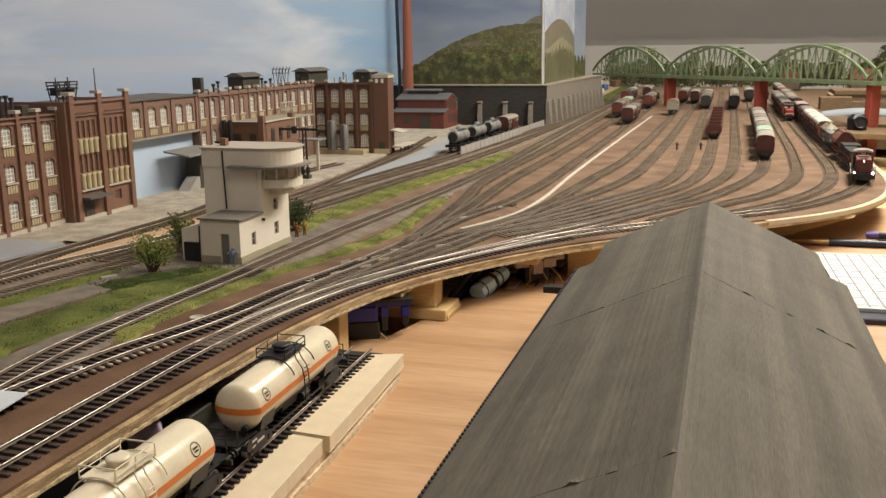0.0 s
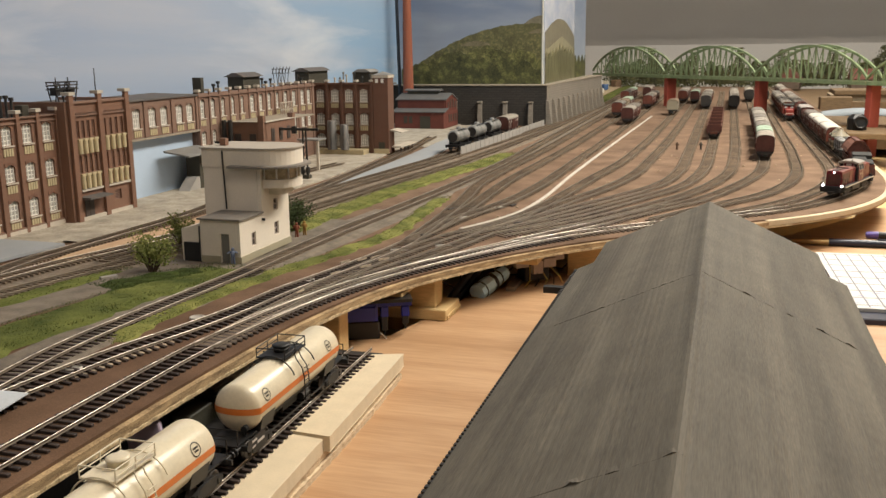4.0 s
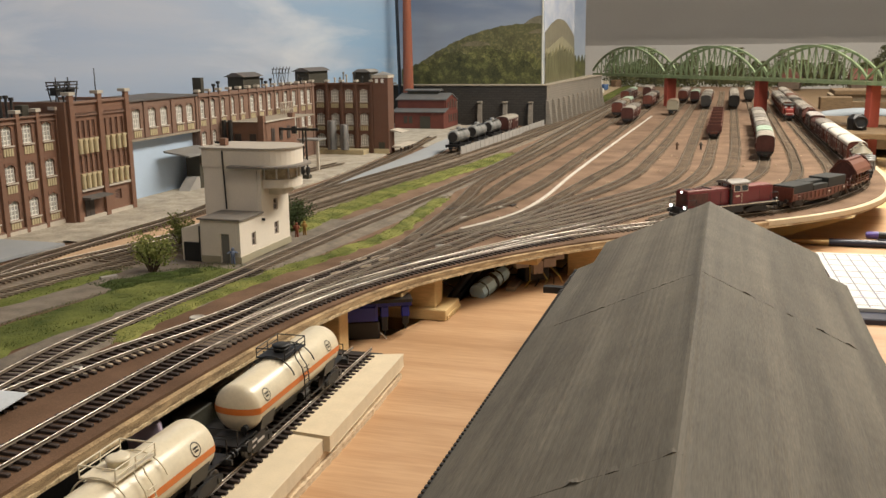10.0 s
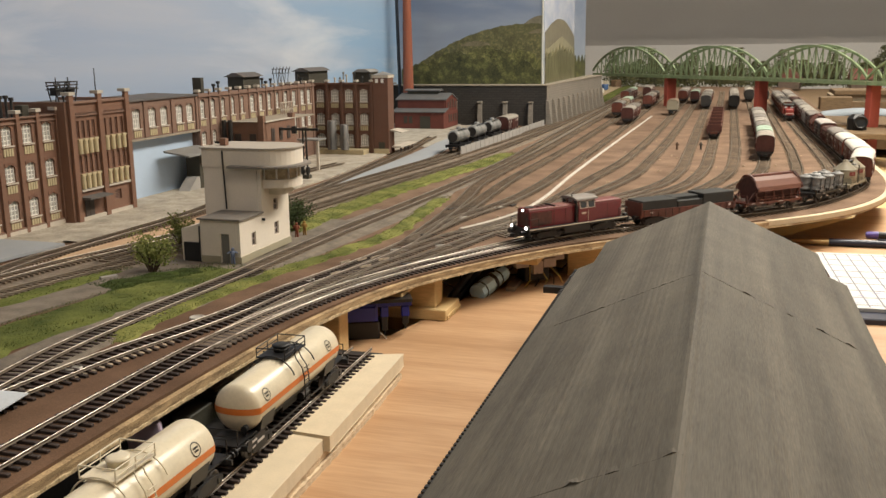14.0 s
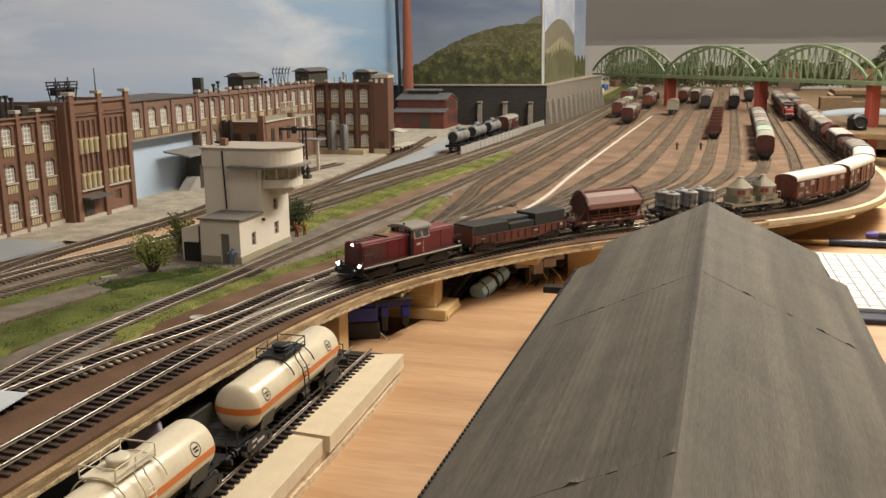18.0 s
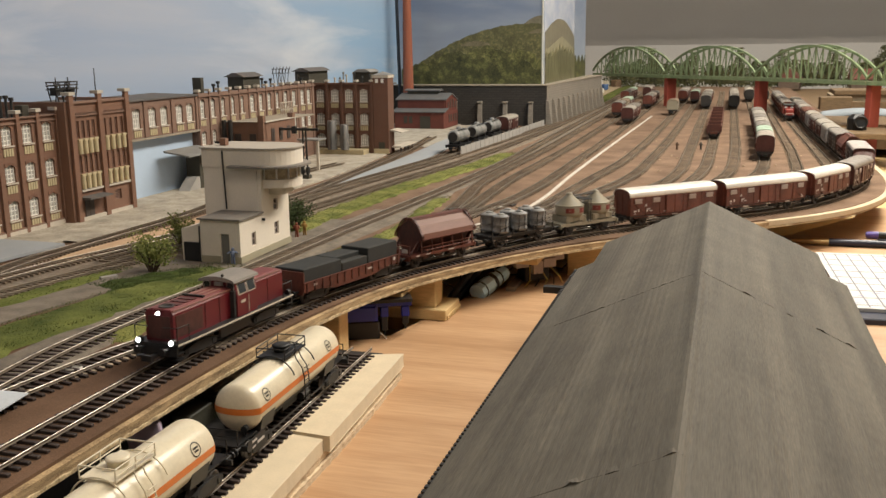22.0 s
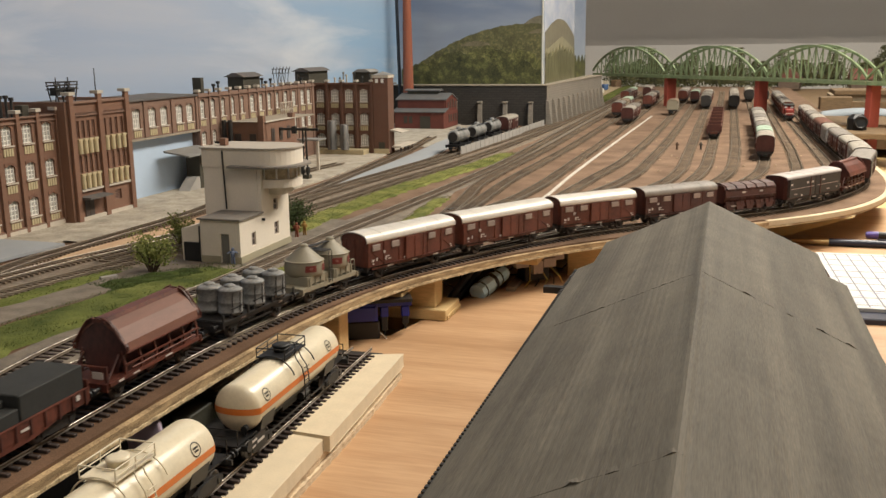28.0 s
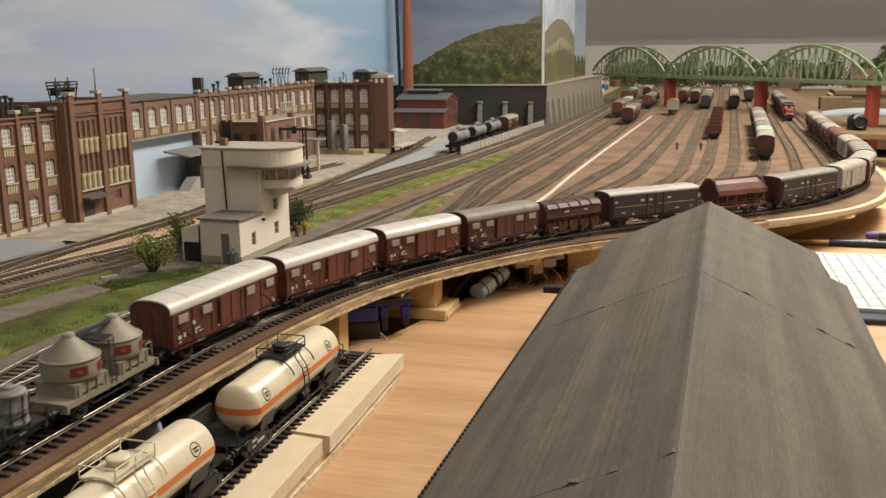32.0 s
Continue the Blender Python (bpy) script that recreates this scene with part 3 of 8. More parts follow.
# ---- rolling stock: x points ahead, y to the left, rail tops at z = 0 ----
M_RUST = mat("oxide_red_wagon_paint", (0.070, 0.018, 0.012), 0.52, vary=0.28, scale=45, fine=500, color2=(0.112, 0.032, 0.020), stretch=(1, 1, .45))
M_DEEPRED = mat("dark_maroon_wagon_paint", (0.046, 0.013, 0.010), 0.52, vary=0.3, scale=45, fine=500, color2=(0.066, 0.020, 0.015), stretch=(1, 1, .45))
M_ROOFWHITE = mat("dusty_cream_wagon_roof", (0.60, 0.57, 0.52), 0.46, 0.15, vary=0.14, scale=40, fine=400, stretch=(1, 3, 3))
M_ROOFPALE = mat("dull_pale_grey_roof", (0.38, 0.345, 0.325), 0.55, vary=0.16, scale=45, fine=400, stretch=(1, 3, 3))
M_ROOFGREY = mat("dirty_grey_wagon_roof", (0.20, 0.18, 0.16), 0.6, vary=0.18, scale=50, fine=400)
M_ROOFBROWN = mat("sun_bleached_brown_roof", (0.138, 0.054, 0.034), 0.55, vary=0.14, scale=60, fine=400, stretch=(1, 4, 4))
M_VENT = mat("grey_slatted_vent", (0.36, 0.30, 0.27), 0.6, vary=0.15, fine=1500)
M_LETTER = mat("white_lettering", (0.50, 0.46, 0.43), 0.7, vary=0.15, fine=2000)
M_GREYWAGON = mat("dull_grey_brown_wagon_wall", (0.022, 0.019, 0.017), 0.6, vary=0.2, scale=60, fine=400)
M_SILVER = mat("silver_wagon_wall", (0.36, 0.36, 0.36), 0.45, 0.3, vary=0.15, scale=60, fine=400)
M_SILO = mat("grey_silo_steel", (0.150, 0.152, 0.152), 0.55, 0.1, vary=0.30, scale=90, fine=600, bump=0.5, color2=(0.205, 0.205, 0.200))
M_BEIGE = mat("beige_grey_silo_paint", (0.26, 0.235, 0.175), 0.5, vary=0.08, scale=80, fine=500)
M_ROOFDUSTY = mat("drab_beige_wagon_roof", (0.33, 0.30, 0.26), 0.42, vary=0.18, scale=50, fine=400, stretch=(1, 3, 3))
M_SHUNTERRED = mat("dull_red_shunter_paint", (0.22, 0.025, 0.018), 0.45, vary=0.12)
M_REDSIGN = mat("red_sign", (0.17, 0.026, 0.022), 0.6, vary=0.1)
M_SIGNPALE = mat("faded_pink_mark", (0.34, 0.17, 0.14), 0.7)
M_LOCORED = mat("ruby_red_locomotive_paint", (0.118, 0.008, 0.013), 0.36, vary=0.10, scale=80, fine=600)
# Bonnet top tinted paler: dust and the reflection from above in one colour.
M_LOCOTOP = mat("dusty_sheen_bonnet_top", (0.170, 0.040, 0.038), 0.5, vary=0.12, scale=80, fine=600)
M_LOCOROOF = mat("light_grey_cab_roof", (0.22, 0.20, 0.18), 0.55, vary=0.08, scale=80, fine=600)
M_CREAM = mat("pale_handrail_stripe", (0.55, 0.49, 0.40), 0.55, vary=0.06)
M_GLASS = mat("dark_cab_glass", (0.03, 0.035, 0.04), 0.08, vary=0.05)
M_PANE = mat("pale_cab_glass", (0.42, 0.43, 0.42), 0.15, vary=0.05)
M_TRIMPALE = mat("dusty_pale_red_trim", (0.26, 0.125, 0.10), 0.5, vary=0.12)
M_HEADLIGHT = mat("white_headlight", (1.0, 0.93, 0.86), 0.3, emit=30.0, vary=0.0)
M_COAL = mat("dark_grey_tarpaulin_load", (0.020, 0.021, 0.020), 0.8, vary=0.2, scale=60, fine=500, bump=0.2)
M_TANK = mat("cream_tank_paint", (0.68, 0.61, 0.46), 0.28, vary=0.07, scale=60, fine=500)
M_ORANGE = mat("orange_warning_band", (0.62, 0.18, 0.035), 0.4, vary=0.06)
M_TANKGREY = mat("dull_aluminium_tank", (0.165, 0.168, 0.165), 0.5, 0.15, vary=0.35, scale=50, fine=500, color2=(0.26, 0.26, 0.25))
M_GREENTARP = mat("pale_green_roof", (0.32, 0.42, 0.33), 0.6, vary=0.12)


def wheelset(th, x, r=0.0057):
    mb = MB()
    for y in (-.0083, .0083):
        s = 1 if y > 0 else -1
        mb.lathe([(0.0012, y - s * .0012), (r + .0007, y - s * .0012), (r + .0005, y - s * .0004), (r, y), (r, y + s * .0012), (0.0045, y + s * .0012), (0.0040, y + s * .0006), (0.0012, y + s * .0008)], (x, 0, r), "y", 14)
    mb.cyl((x, -.0115, r), (x, .0115, r), .0008, n=6)
    return part("wheelset", mb, M_WHEEL, th)


def ends(th, L, z=.0118):
    for sx in (-1, 1):
        for y in (-.0100, .0100):
            mb = MB().cyl((sx * (L / 2 - .0072), y, z), (sx * (L / 2 - .0010), y, z), .0012, n=8)
            mb.cyl((sx * (L / 2 - .0010), y, z), (sx * L / 2, y, z), .0026, n=10)
            part("buffer", mb, M_BLACK, th)
        mb = MB().box(min(sx * (L / 2 - .010), sx * (L / 2 + .0035)), max(sx * (L / 2 - .010), sx * (L / 2 + .0035)), -.0018, .0018, .0062, .0082)
        mb.box(min(sx * (L / 2 + .001), sx * (L / 2 + .0035)), max(sx * (L / 2 + .001), sx * (L / 2 + .0035)), -.004, .004, .0058, .0096)
        part("coupling", mb, M_BLACK, th)


def axle_guard(mb, x, y):
    mb.ext([(x - .0062, .0112), (x - .0020, .0040), (x + .0020, .0040), (x + .0062, .0112)], "y", y - .0006, y + .0006)
    mb.box(x - .0016, x + .0016, y - .0016, y + .0016, .0042, .0074)
    mb.box(x - .0080, x + .0080, y - .0010, y + .0010, .0086, .0100)


def underframe(th, L, base, color, bogie=0.0, top=.0145, beam=.0136):
    """Solebars, headstocks and running gear. base: between axles or bogie centres; bogie: its wheelbase."""
    h = L / 2 - .0072
    mb = MB().box(-h, h, -beam, -beam + .0014, .0112, top).box(-h, h, beam - .0014, beam, .0112, top)
    mb.box(-h, -h + .0016, -.0150, .0150, .0098, top).box(h - .0016, h, -.0150, .0150, .0098, top)
    mb.box(-h, h, -beam + .0014, beam - .0014, top - .0012, top)
    part("underframe", mb, color, th)
    for sx in (-1, 1):
        if bogie:
            mb = MB()
            for y in (-.0118, .0118):
                mb.ext([(sx * base / 2 - bogie / 2 - .004, .0045), (sx * base / 2 - bogie / 2 - .004, .0080), (sx * base / 2 - .006, .0100), (sx * base / 2 + .006, .0100), (sx * base / 2 + bogie / 2 + .004, .0080), (sx * base / 2 + bogie / 2 + .004, .0045), (sx * base / 2 + .005, .0032), (sx * base / 2 - .005, .0032)], "y", y - .0009, y + .0009)
                for a in (-1, 1):
                    mb.box(sx * base / 2 + a * bogie / 2 - .0018, sx * base / 2 + a * bogie / 2 + .0018, y - .0014, y + .0014, .0040, .0078)
            mb.box(sx * base / 2 - .003, sx * base / 2 + .003, -.0112, .0112, .0075, .0112)
            part("bogie_frame", mb, M_DARKMETAL, th)
            for a in (-1, 1):
                wheelset(th, sx * base / 2 + a * bogie / 2)
        else:
            mb = MB()
            for y in (-.0112, .0112):
                axle_guard(mb, sx * base / 2, y)
            part("axle_guard", mb, M_DARKMETAL, th)
            wheelset(th, sx * base / 2)
    mb = MB().box(-.012, .010, -.004, .004, .0060, .0112).cyl((-.024, .006, .0080), (-.014, .006, .0080), .0026, n=10)
    mb.box(-base / 2 + .008, base / 2 - .008, .0108, .0114, .0060, .0072).box(-base / 2 + .008, base / 2 - .008, -.0114, -.0108, .0060, .0072)
    part("brake_gear", mb, M_DARKMETAL, th)
    ends(th, L)


def marks(th, rows, y, mat_=None):
    """Small bars for lettering too small to read, on both sides: (x, z, width, height)."""
    mb = MB()
    for s in (-1, 1):
        for x, z, w, hh in rows:
            mb.box(-s * x - w / 2, -s * x + w / 2, min(s * y, s * (y + .00025)), max(s * y, s * (y + .00025)), z - hh / 2, z + hh / 2)
    tagged(part("lettering", mb, mat_ or M_LETTER, th), kind="stuff")


def arch(half, z0, z1, n=12, power=0.62):
    """Roof arc from side to side."""
    return [(half * math.cos(math.pi * i / n), z0 + (z1 - z0) * math.sin(math.pi * i / n) ** power) for i in range(n + 1)]


def covered_wagon(L, label, body, roof, doors="slide", eave=.0365, top=.0455, vents=True, group="goods train wagons", name="covered_wagon"):
    th = thing(name, label, "wagon", group)
    underframe(th, L, L * .58, M_DARKMETAL)
    h, w = L / 2 - .0072, .0158
    prof = [(-w, .0142), (w, .0142)] + arch(w, eave, top - .0012)
    mb = MB().ext(prof, "x", -h, h)
    wall_paint = M_DEEPRED if doors == "walls" else body
    part("body", mb, wall_paint, th)
    for sx in (-1, 1):
        for y in (-.0105, 0, .0105):
            part("end_post", MB().box(min(sx * h, sx * (h + .0007)), max(sx * h, sx * (h + .0007)), y - .0007, y + .0007, .0142, eave + .002), wall_paint, th)
    rib = MB()
    n = max(5, int(round(L / .024)))
    for i in range(n + 1):
        x = -h + .0008 + (2 * h - .0016) * i / n
        for s in (-1, 1):
            rib.box(x - .0005, x + .0005, min(s * w, s * (w + .0006)), max(s * w, s * (w + .0006)), .0142, eave)
    tagged(part("wall_ribs", rib, body, th), kind="stuff")
    rf = [(a * 1.035, b) for a, b in arch(w, eave + .0004, top)]
    inner = [(a * .97, b - .0009) for a, b in reversed(rf)]
    part("roof", MB().ext(rf + inner, "x", -h - .0012, h + .0012, smooth=True), roof, th)
    rb = MB()
    for i in range(1, n):
        x = -h + 2 * h * i / n
        rb.strip([(x - .0005, 0, 0, 0, 1), (x - .00045, 0, .00022, 0, 1), (x + .00045, 0, .00022, 0, 1), (x + .0005, 0, 0, 0, 1)], rf)
    tagged(part("roof_ribs", rb, roof, th), kind="stuff")
    for s in (-1, 1):
        if doors == "slide":
            d = MB().box(-.0135, .0135, min(s * (w + .0006), s * (w + .0016)), max(s * (w + .0006), s * (w + .0016)), .0150, eave - .0006)
            for x in (-.013, -.0005, .0125):
                d.box(x - .0004, x + .0004, min(s * (w + .0016), s * (w + .0021)), max(s * (w + .0016), s * (w + .0021)), .0150, eave - .0006)
            part("door", d, body, th)
        elif doors == "walls":
            for a, b in ((-h + .003, -.0006), (.0006, h - .003)):
                d = MB().box(a, b, min(s * (w + .0006), s * (w + .0015)), max(s * (w + .0006), s * (w + .0015)), .0158, eave)
                part("sliding_wall", d, body, th)
                part("wall_stripe", MB().box(a + .004, b - .004, min(s * (w + .0015), s * (w + .0018)), max(s * (w + .0015), s * (w + .0018)), .0268, .0274), M_VENT, th, "thin grey stripe")
            for x in (-.012, .012):
                d = MB().box(x - .0008, x + .0008, min(s * (w + .0015), s * (w + .0024)), max(s * (w + .0015), s * (w + .0024)), .0150, eave)
                part("locking_bar", d, M_DEEPRED, th)
        for x0, x1 in ((-h * .93, -h * .62), (h * .62, h * .93)):
            if doors == "slide":
                part("brace", MB().ext([(x0, .0150), (x0 + .0009, .0150), (x1 + .0009, eave - .008), (x1, eave - .008)], "y", min(s * (w + .0001), s * (w + .0005)), max(s * (w + .0001), s * (w + .0005))), body, th)
        part("door_rail", MB().box(-h * .55, h * .55, min(s * (w + .0002), s * (w + .0012)), max(s * (w + .0002), s * (w + .0012)), .0140, .0148), body, th)
        if vents:
            for x in (-h + .011, -h * .42, h * .42, h - .011):
                v = MB().box(x - .0052, x + .0052, min(s * (w + .0004), s * (w + .0012)), max(s * (w + .0004), s * (w + .0012)), eave - .0078, eave - .0022)
                for k in range(3):
                    v.box(x - .0050, x + .0050, min(s * (w + .0012), s * (w + .0015)), max(s * (w + .0012), s * (w + .0015)), eave - .0070 + k * .0017, eave - .0062 + k * .0017)
                part("vent", v, M_VENT, th)
        sb = MB().box(-h * .9, h * .9, min(s * .0138, s * .0150), max(s * .0138, s * .0150), .0112, .0128)
        part("footboard", sb, body, th)
    bits = [(-h * .90, .0200, .0030, .0022), (-h * .82, .0206, .0018, .0030), (-h * .90, .0170, .0022, .0010), (-h * .60, .0215, .0050, .0011), (-h * .63, .0196, .0016, .0026), (-h * .55, .0190, .0040, .0009), (-h * .20, .0168, .0050, .0014), (-h * .66, .0262, .0026, .0026), (h * .88, .0185, .0022, .0012), (h * .90, .0165, .0030, .0010)]
    if doors == "walls":
        bits = [(-h * .88, .0330, .0040, .0020), (-h * .72, .0200, .0060, .0010), (-h * .30, .0330, .0050, .0024), (-h * .12, .0330, .0040, .0024), (h * .30, .0335, .0050, .0020), (h * .50, .0200, .0060, .0010), (-h * .50, .0175, .0030, .0022), (h * .84, .0205, .0030, .0012)]
    marks(th, bits, w + (.0016 if doors == "walls" else .0007))
    lb = MB()
    for s in (-1, 1):
        for x in (-.6, -.1, .45):
            lb.box(h * x, h * x + .008, min(s * .0150, s * .0153), max(s * .0150, s * .0153), .0112, .0126)
    tagged(part("label_plate", lb, M_LETTER, th), kind="stuff")
    return th


def swing_roof_hopper(L, label, body, roof):
    """A tapered hopper between posts under two swinging roof halves, with an open platform ahead."""
    th = thing("swing_roof_hopper_wagon", label, "wagon", "goods train wagons")
    underframe(th, L, L * .6, body)
    h = L / 2 - .0090
    a, b = -h + .0035, h - .0150
    prof = [(-.0055, .0150), (.0055, .0150), (.0128, .0262), (.0134, .0310), (.0100, .0395), (.0050, .0430), (-.0050, .0430), (-.0100, .0395), (-.0134, .0310), (-.0128, .0262)]
    part("hopper", MB().ext(prof, "x", a + .003, b - .003), M_DEEPRED, th)
    for s in (-1, 1):
        pts = [(s * .0034, .0462), (s * .0108, .0412), (s * .0168, .0338), (s * .0182, .0292), (s * .0174, .0289), (s * .0160, .0330), (s * .0102, .0402), (s * .0034, .0450)]
        part("swing_roof", MB().ext(pts, "x", a, b), roof, th)
        part("roof_lip", MB().box(a, b, min(s * .0174, s * .0188), max(s * .0174, s * .0188), .0283, .0292), body, th)
    part("ridge_plate", MB().ext([(-.0046, .0456), (.0046, .0456), (.0036, .0478), (-.0036, .0478)], "x", a - .0005, b + .0005), body, th)
    half = [(.0030, .0484), (.0072, .0466), (.0108, .0424), (.0145, .0368), (.0182, .0318), (.0184, .0288), (.0172, .0286), (.0142, .0262), (.0090, .0142)]
    loop = [(-y, z) for y, z in half] + [(y, z) for y, z in reversed(half)]
    for x in (a + .001, b - .002):
        part("end_wall", MB().ext(loop, "x", x, x + .0012), M_DEEPRED, th)
    for x in (a - .0012, b):
        arc = MB()
        for s in (-1, 1):
            arc.pipe([(x + .0006, s * y, z) for y, z in half[:6]], .0007, 5)
        part("roof_end_rim", arc, body, th)
    for s in (-1, 1):
        for k in range(4):
            x = a + .010 + (b - a - .020) * k / 3
            part("discharge_chute", MB().ext([(x - .0045, .0085), (x + .0045, .0085), (x + .0060, .0180), (x - .0060, .0180)], "y", min(s * .0100, s * .0128), max(s * .0100, s * .0128)), M_DEEPRED, th)
        for k in range(6):
            x = a + .001 + (b - a - .002) * k / 5
            part("side_post", MB().ext([(s * .0148, .0130), (s * .0160, .0130), (s * .0160, .0200), (s * .0142, .0292), (s * .0130, .0292), (s * .0148, .0200)], "x", x - .0008, x + .0008), body, th)
        bar = MB().box(a, b, min(s * .0154, s * .0164), max(s * .0154, s * .0164), .0205, .0213).box(a, h, min(s * .0148, s * .0164), max(s * .0148, s * .0164), .0126, .0148)
        bar.pipe([(a + .006, s * .0164, .0176), (b - .006, s * .0164, .0176)], .0006, 6)
        part("side_rail", bar, body, th)
    part("end_platform", MB().box(b, h, -.0150, .0150, .0128, .0140), body, th)
    for s in (-1, 1):
        fr = MB().box(h - .0022, h - .0008, s * .0128 - .0008, s * .0128 + .0008, .0140, .0240)
        fr.pipe([(b, s * .0120, .0270), (h - .0015, s * .0128, .0142)], .0008, 6)
        part("end_strut", fr, M_DEEPRED, th)
    part("end_rail", MB().box(h - .0022, h - .0010, -.0128, .0128, .0228, .0238), body, th)
    part("brake_wheel", MB().cyl((h - .0060, -.0100, .0190), (h - .0052, -.0100, .0190), .0028, n=12), M_BLACK, th)
    part("end_board", MB().box(h - .0010, h - .0004, .0040, .0110, .0165, .0205), M_LETTER, th, "small white board")
    marks(th, [(-h * .5, .0137, .006, .0009), (.2 * h, .0137, .008, .0009), (-h * .8, .0137, .005, .0012)], .0164)
    return th


def lidded_hopper(L, label, body):
    """A row of hoppers with flap lids, much pipe work below."""
    th = thing("lidded_hopper_wagon", label, "wagon", "goods train wagons")
    underframe(th, L, L * .58, body)
    h = L / 2 - .0085
    prof = [(-.0100, .0160), (.0100, .0160), (.0155, .0260), (.0155, .0325), (.0110, .0385), (-.0110, .0385), (-.0155, .0325), (-.0155, .0260)]
    part("hopper", MB().ext(prof, "x", -h, h), body, th)
    part("end_wall", MB().ext(prof, "x", h, h + .001), M_DEEPRED, th)
    part("end_wall", MB().ext(prof, "x", -h - .001, -h), M_DEEPRED, th)
    for k in range(5):
        x0 = -h + 2 * h * k / 5 + .0012
        x1 = x0 + 2 * h / 5 - .0024
        for s in (-1, 1):
            part("lid", MB().ext([(s * .0005, .0395), (s * .0120, .0375), (s * .0165, .0338), (s * .0165, .0350), (s * .0122, .0392), (s * .0005, .0412)], "x", x0, x1), body, th)
            part("chute", MB().ext([(x0 + .002, .0080), (x1 - .002, .0080), (x1, .0190), (x0, .0190)], "y", min(s * .0085, s * .0150), max(s * .0085, s * .0150)), M_DEEPRED, th)
    pp = MB()
    for s in (-1, 1):
        pp.pipe([(-h, s * .0160, .0250), (h, s * .0160, .0250)], .0006)
        for k in range(11):
            x = -h + 2 * h * k / 10
            pp.pipe([(x, s * .0160, .0130), (x + .002, s * .0165, .0250)], .0005, 5)
    tagged(part("lever_work", pp, body, th), kind="stuff")
    marks(th, [(-h * .3, .0300, .006, .002), (h * .4, .0300, .005, .002), (-h * .7, .0135, .008, .001)], .0162)
    return th


def open_bogie_wagon(L, label):
    """Low-sided bogie wagon with a stepped dark load."""
    th = thing("stake_wagon", label, "wagon", "goods train wagons")
    underframe(th, L, L * .62, M_RUST, bogie=.022)
    h = L / 2 - .0072
    part("floor", MB().box(-h, h, -.0160, .0160, .0135, .0150), M_RUST, th)
    for s in (-1, 1):
        mb = MB().box(-h, h, min(s * .0152, s * .0162), max(s * .0152, s * .0162), .0118, .0190)
        mb.ext([(-h + .02, .0118), (-h + .045, .0080), (h - .045, .0080), (h - .02, .0118)], "y", min(s * .0148, s * .0158), max(s * .0148, s * .0158))
        part("side_board", mb, M_RUST, th)
        for k in range(14):
            x = -h + .004 + (2 * h - .008) * k / 13
            part("stanchion", MB().box(x - .0006, x + .0006, min(s * .0162, s * .0170), max(s * .0162, s * .0170), .0110, .0195), M_DEEPRED, th)
        part("top_rail", MB().box(-h, h, min(s * .0150, s * .0166), max(s * .0150, s * .0166), .0190, .0198), M_RUST, th)
    for sx in (-1, 1):
        a, b = sorted((sx * h, sx * (h - .0012)))
        part("end_board", MB().box(a, b, -.0160, .0160, .0150, .0285 if sx > 0 else .0240), M_RUST, th)
    for a, b, y0, y1, z in ((h - .055, h - .002, -.0146, .0146, .0305), (-h + .052, h - .056, -.0146, .0060, .0305), (-h + .052, h - .056, .0062, .0146, .0268), (-h + .002, -h + .051, -.0146, .0146, .0330)):
        part("crate", MB().bbox(a, b, y0, y1, .0151, z, .0006), M_COAL, th, "dark grey covered load")
    marks(th, [(-h * .8, .0165, .004, .0016), (.3 * h, .0155, .006, .0014), (h * .86, .0170, .003, .003)], .0166)
    return th


def silo_pot_wagon(L, label):
    """Six grey steel pots in two rows on a flat frame."""
    th = thing("pot_container_wagon", label, "wagon", "goods train wagons")
    underframe(th, L, L * .55, M_DARKMETAL)
    part("platform", MB().box(-L / 2 + .008, L / 2 - .008, -.0150, .0150, .0140, .0152), M_DARKMETAL, th)
    for x in (-.0285, 0, .0285):
        for y in (-.0088, .0088):
            mb = MB().lathe([(.0068, .0165), (.0088, .0185), (.0091, .0196), (.0086, .0199), (.0086, .0258), (.0088, .0261), (.0086, .0264), (.0086, .0338), (.0089, .0342), (.0089, .0350), (.0074, .0361), (.0046, .0368)], (x, y, 0), "z", 20)
            pot = part("silo_pot", mb, M_SILO, th, "grey ribbed steel pot")
            part("lid", MB().lathe([(.0040, .0366), (.0040, .0378), (.0030, .0384), (0, .0385)], (x, y, 0), "z", 14), M_TANKGREY, pot, "flat round lid")
            sgn = 1 if y > 0 else -1
            for da in (-.7, .1, .8):
                px_, py_ = x + .0090 * math.sin(da), y + sgn * .0090 * math.cos(da)
                gear = MB()
                gear.pipe([(px_, py_, .0195), (px_ + .0006, py_ + sgn * .0003, .0275), (px_ - .0008, py_, .0335)], .00045, 5)
                part("pot_pipe", gear, M_DARKMETAL, pot)
            gear = MB()
            gear.pipe([(x - .0075, y + sgn * .0052, .0225), (x, y + sgn * .0094, .0240), (x + .0075, y + sgn * .0052, .0215)], .0005, 5)
            part("pot_pipe", gear, M_DARKMETAL, pot)
            for da in (-1, 1):
                part("pot_leg", MB().box(x + da * .0066 - .0007, x + da * .0066 + .0007, y + sgn * .0040, y + sgn * .0056, .0151, .0192), M_DARKMETAL, pot)
    for s in (-1, 1):
        for x in (-.047, -.016, .016, .047):
            part("stake", MB().box(x - .0007, x + .0007, s * .0152 - .0006, s * .0152 + .0006, .0150, .0205), M_DARKMETAL, th)
    marks(th, [(-.02, .0128, .006, .0012), (.03, .0128, .005, .0012)], .0137)
    return th


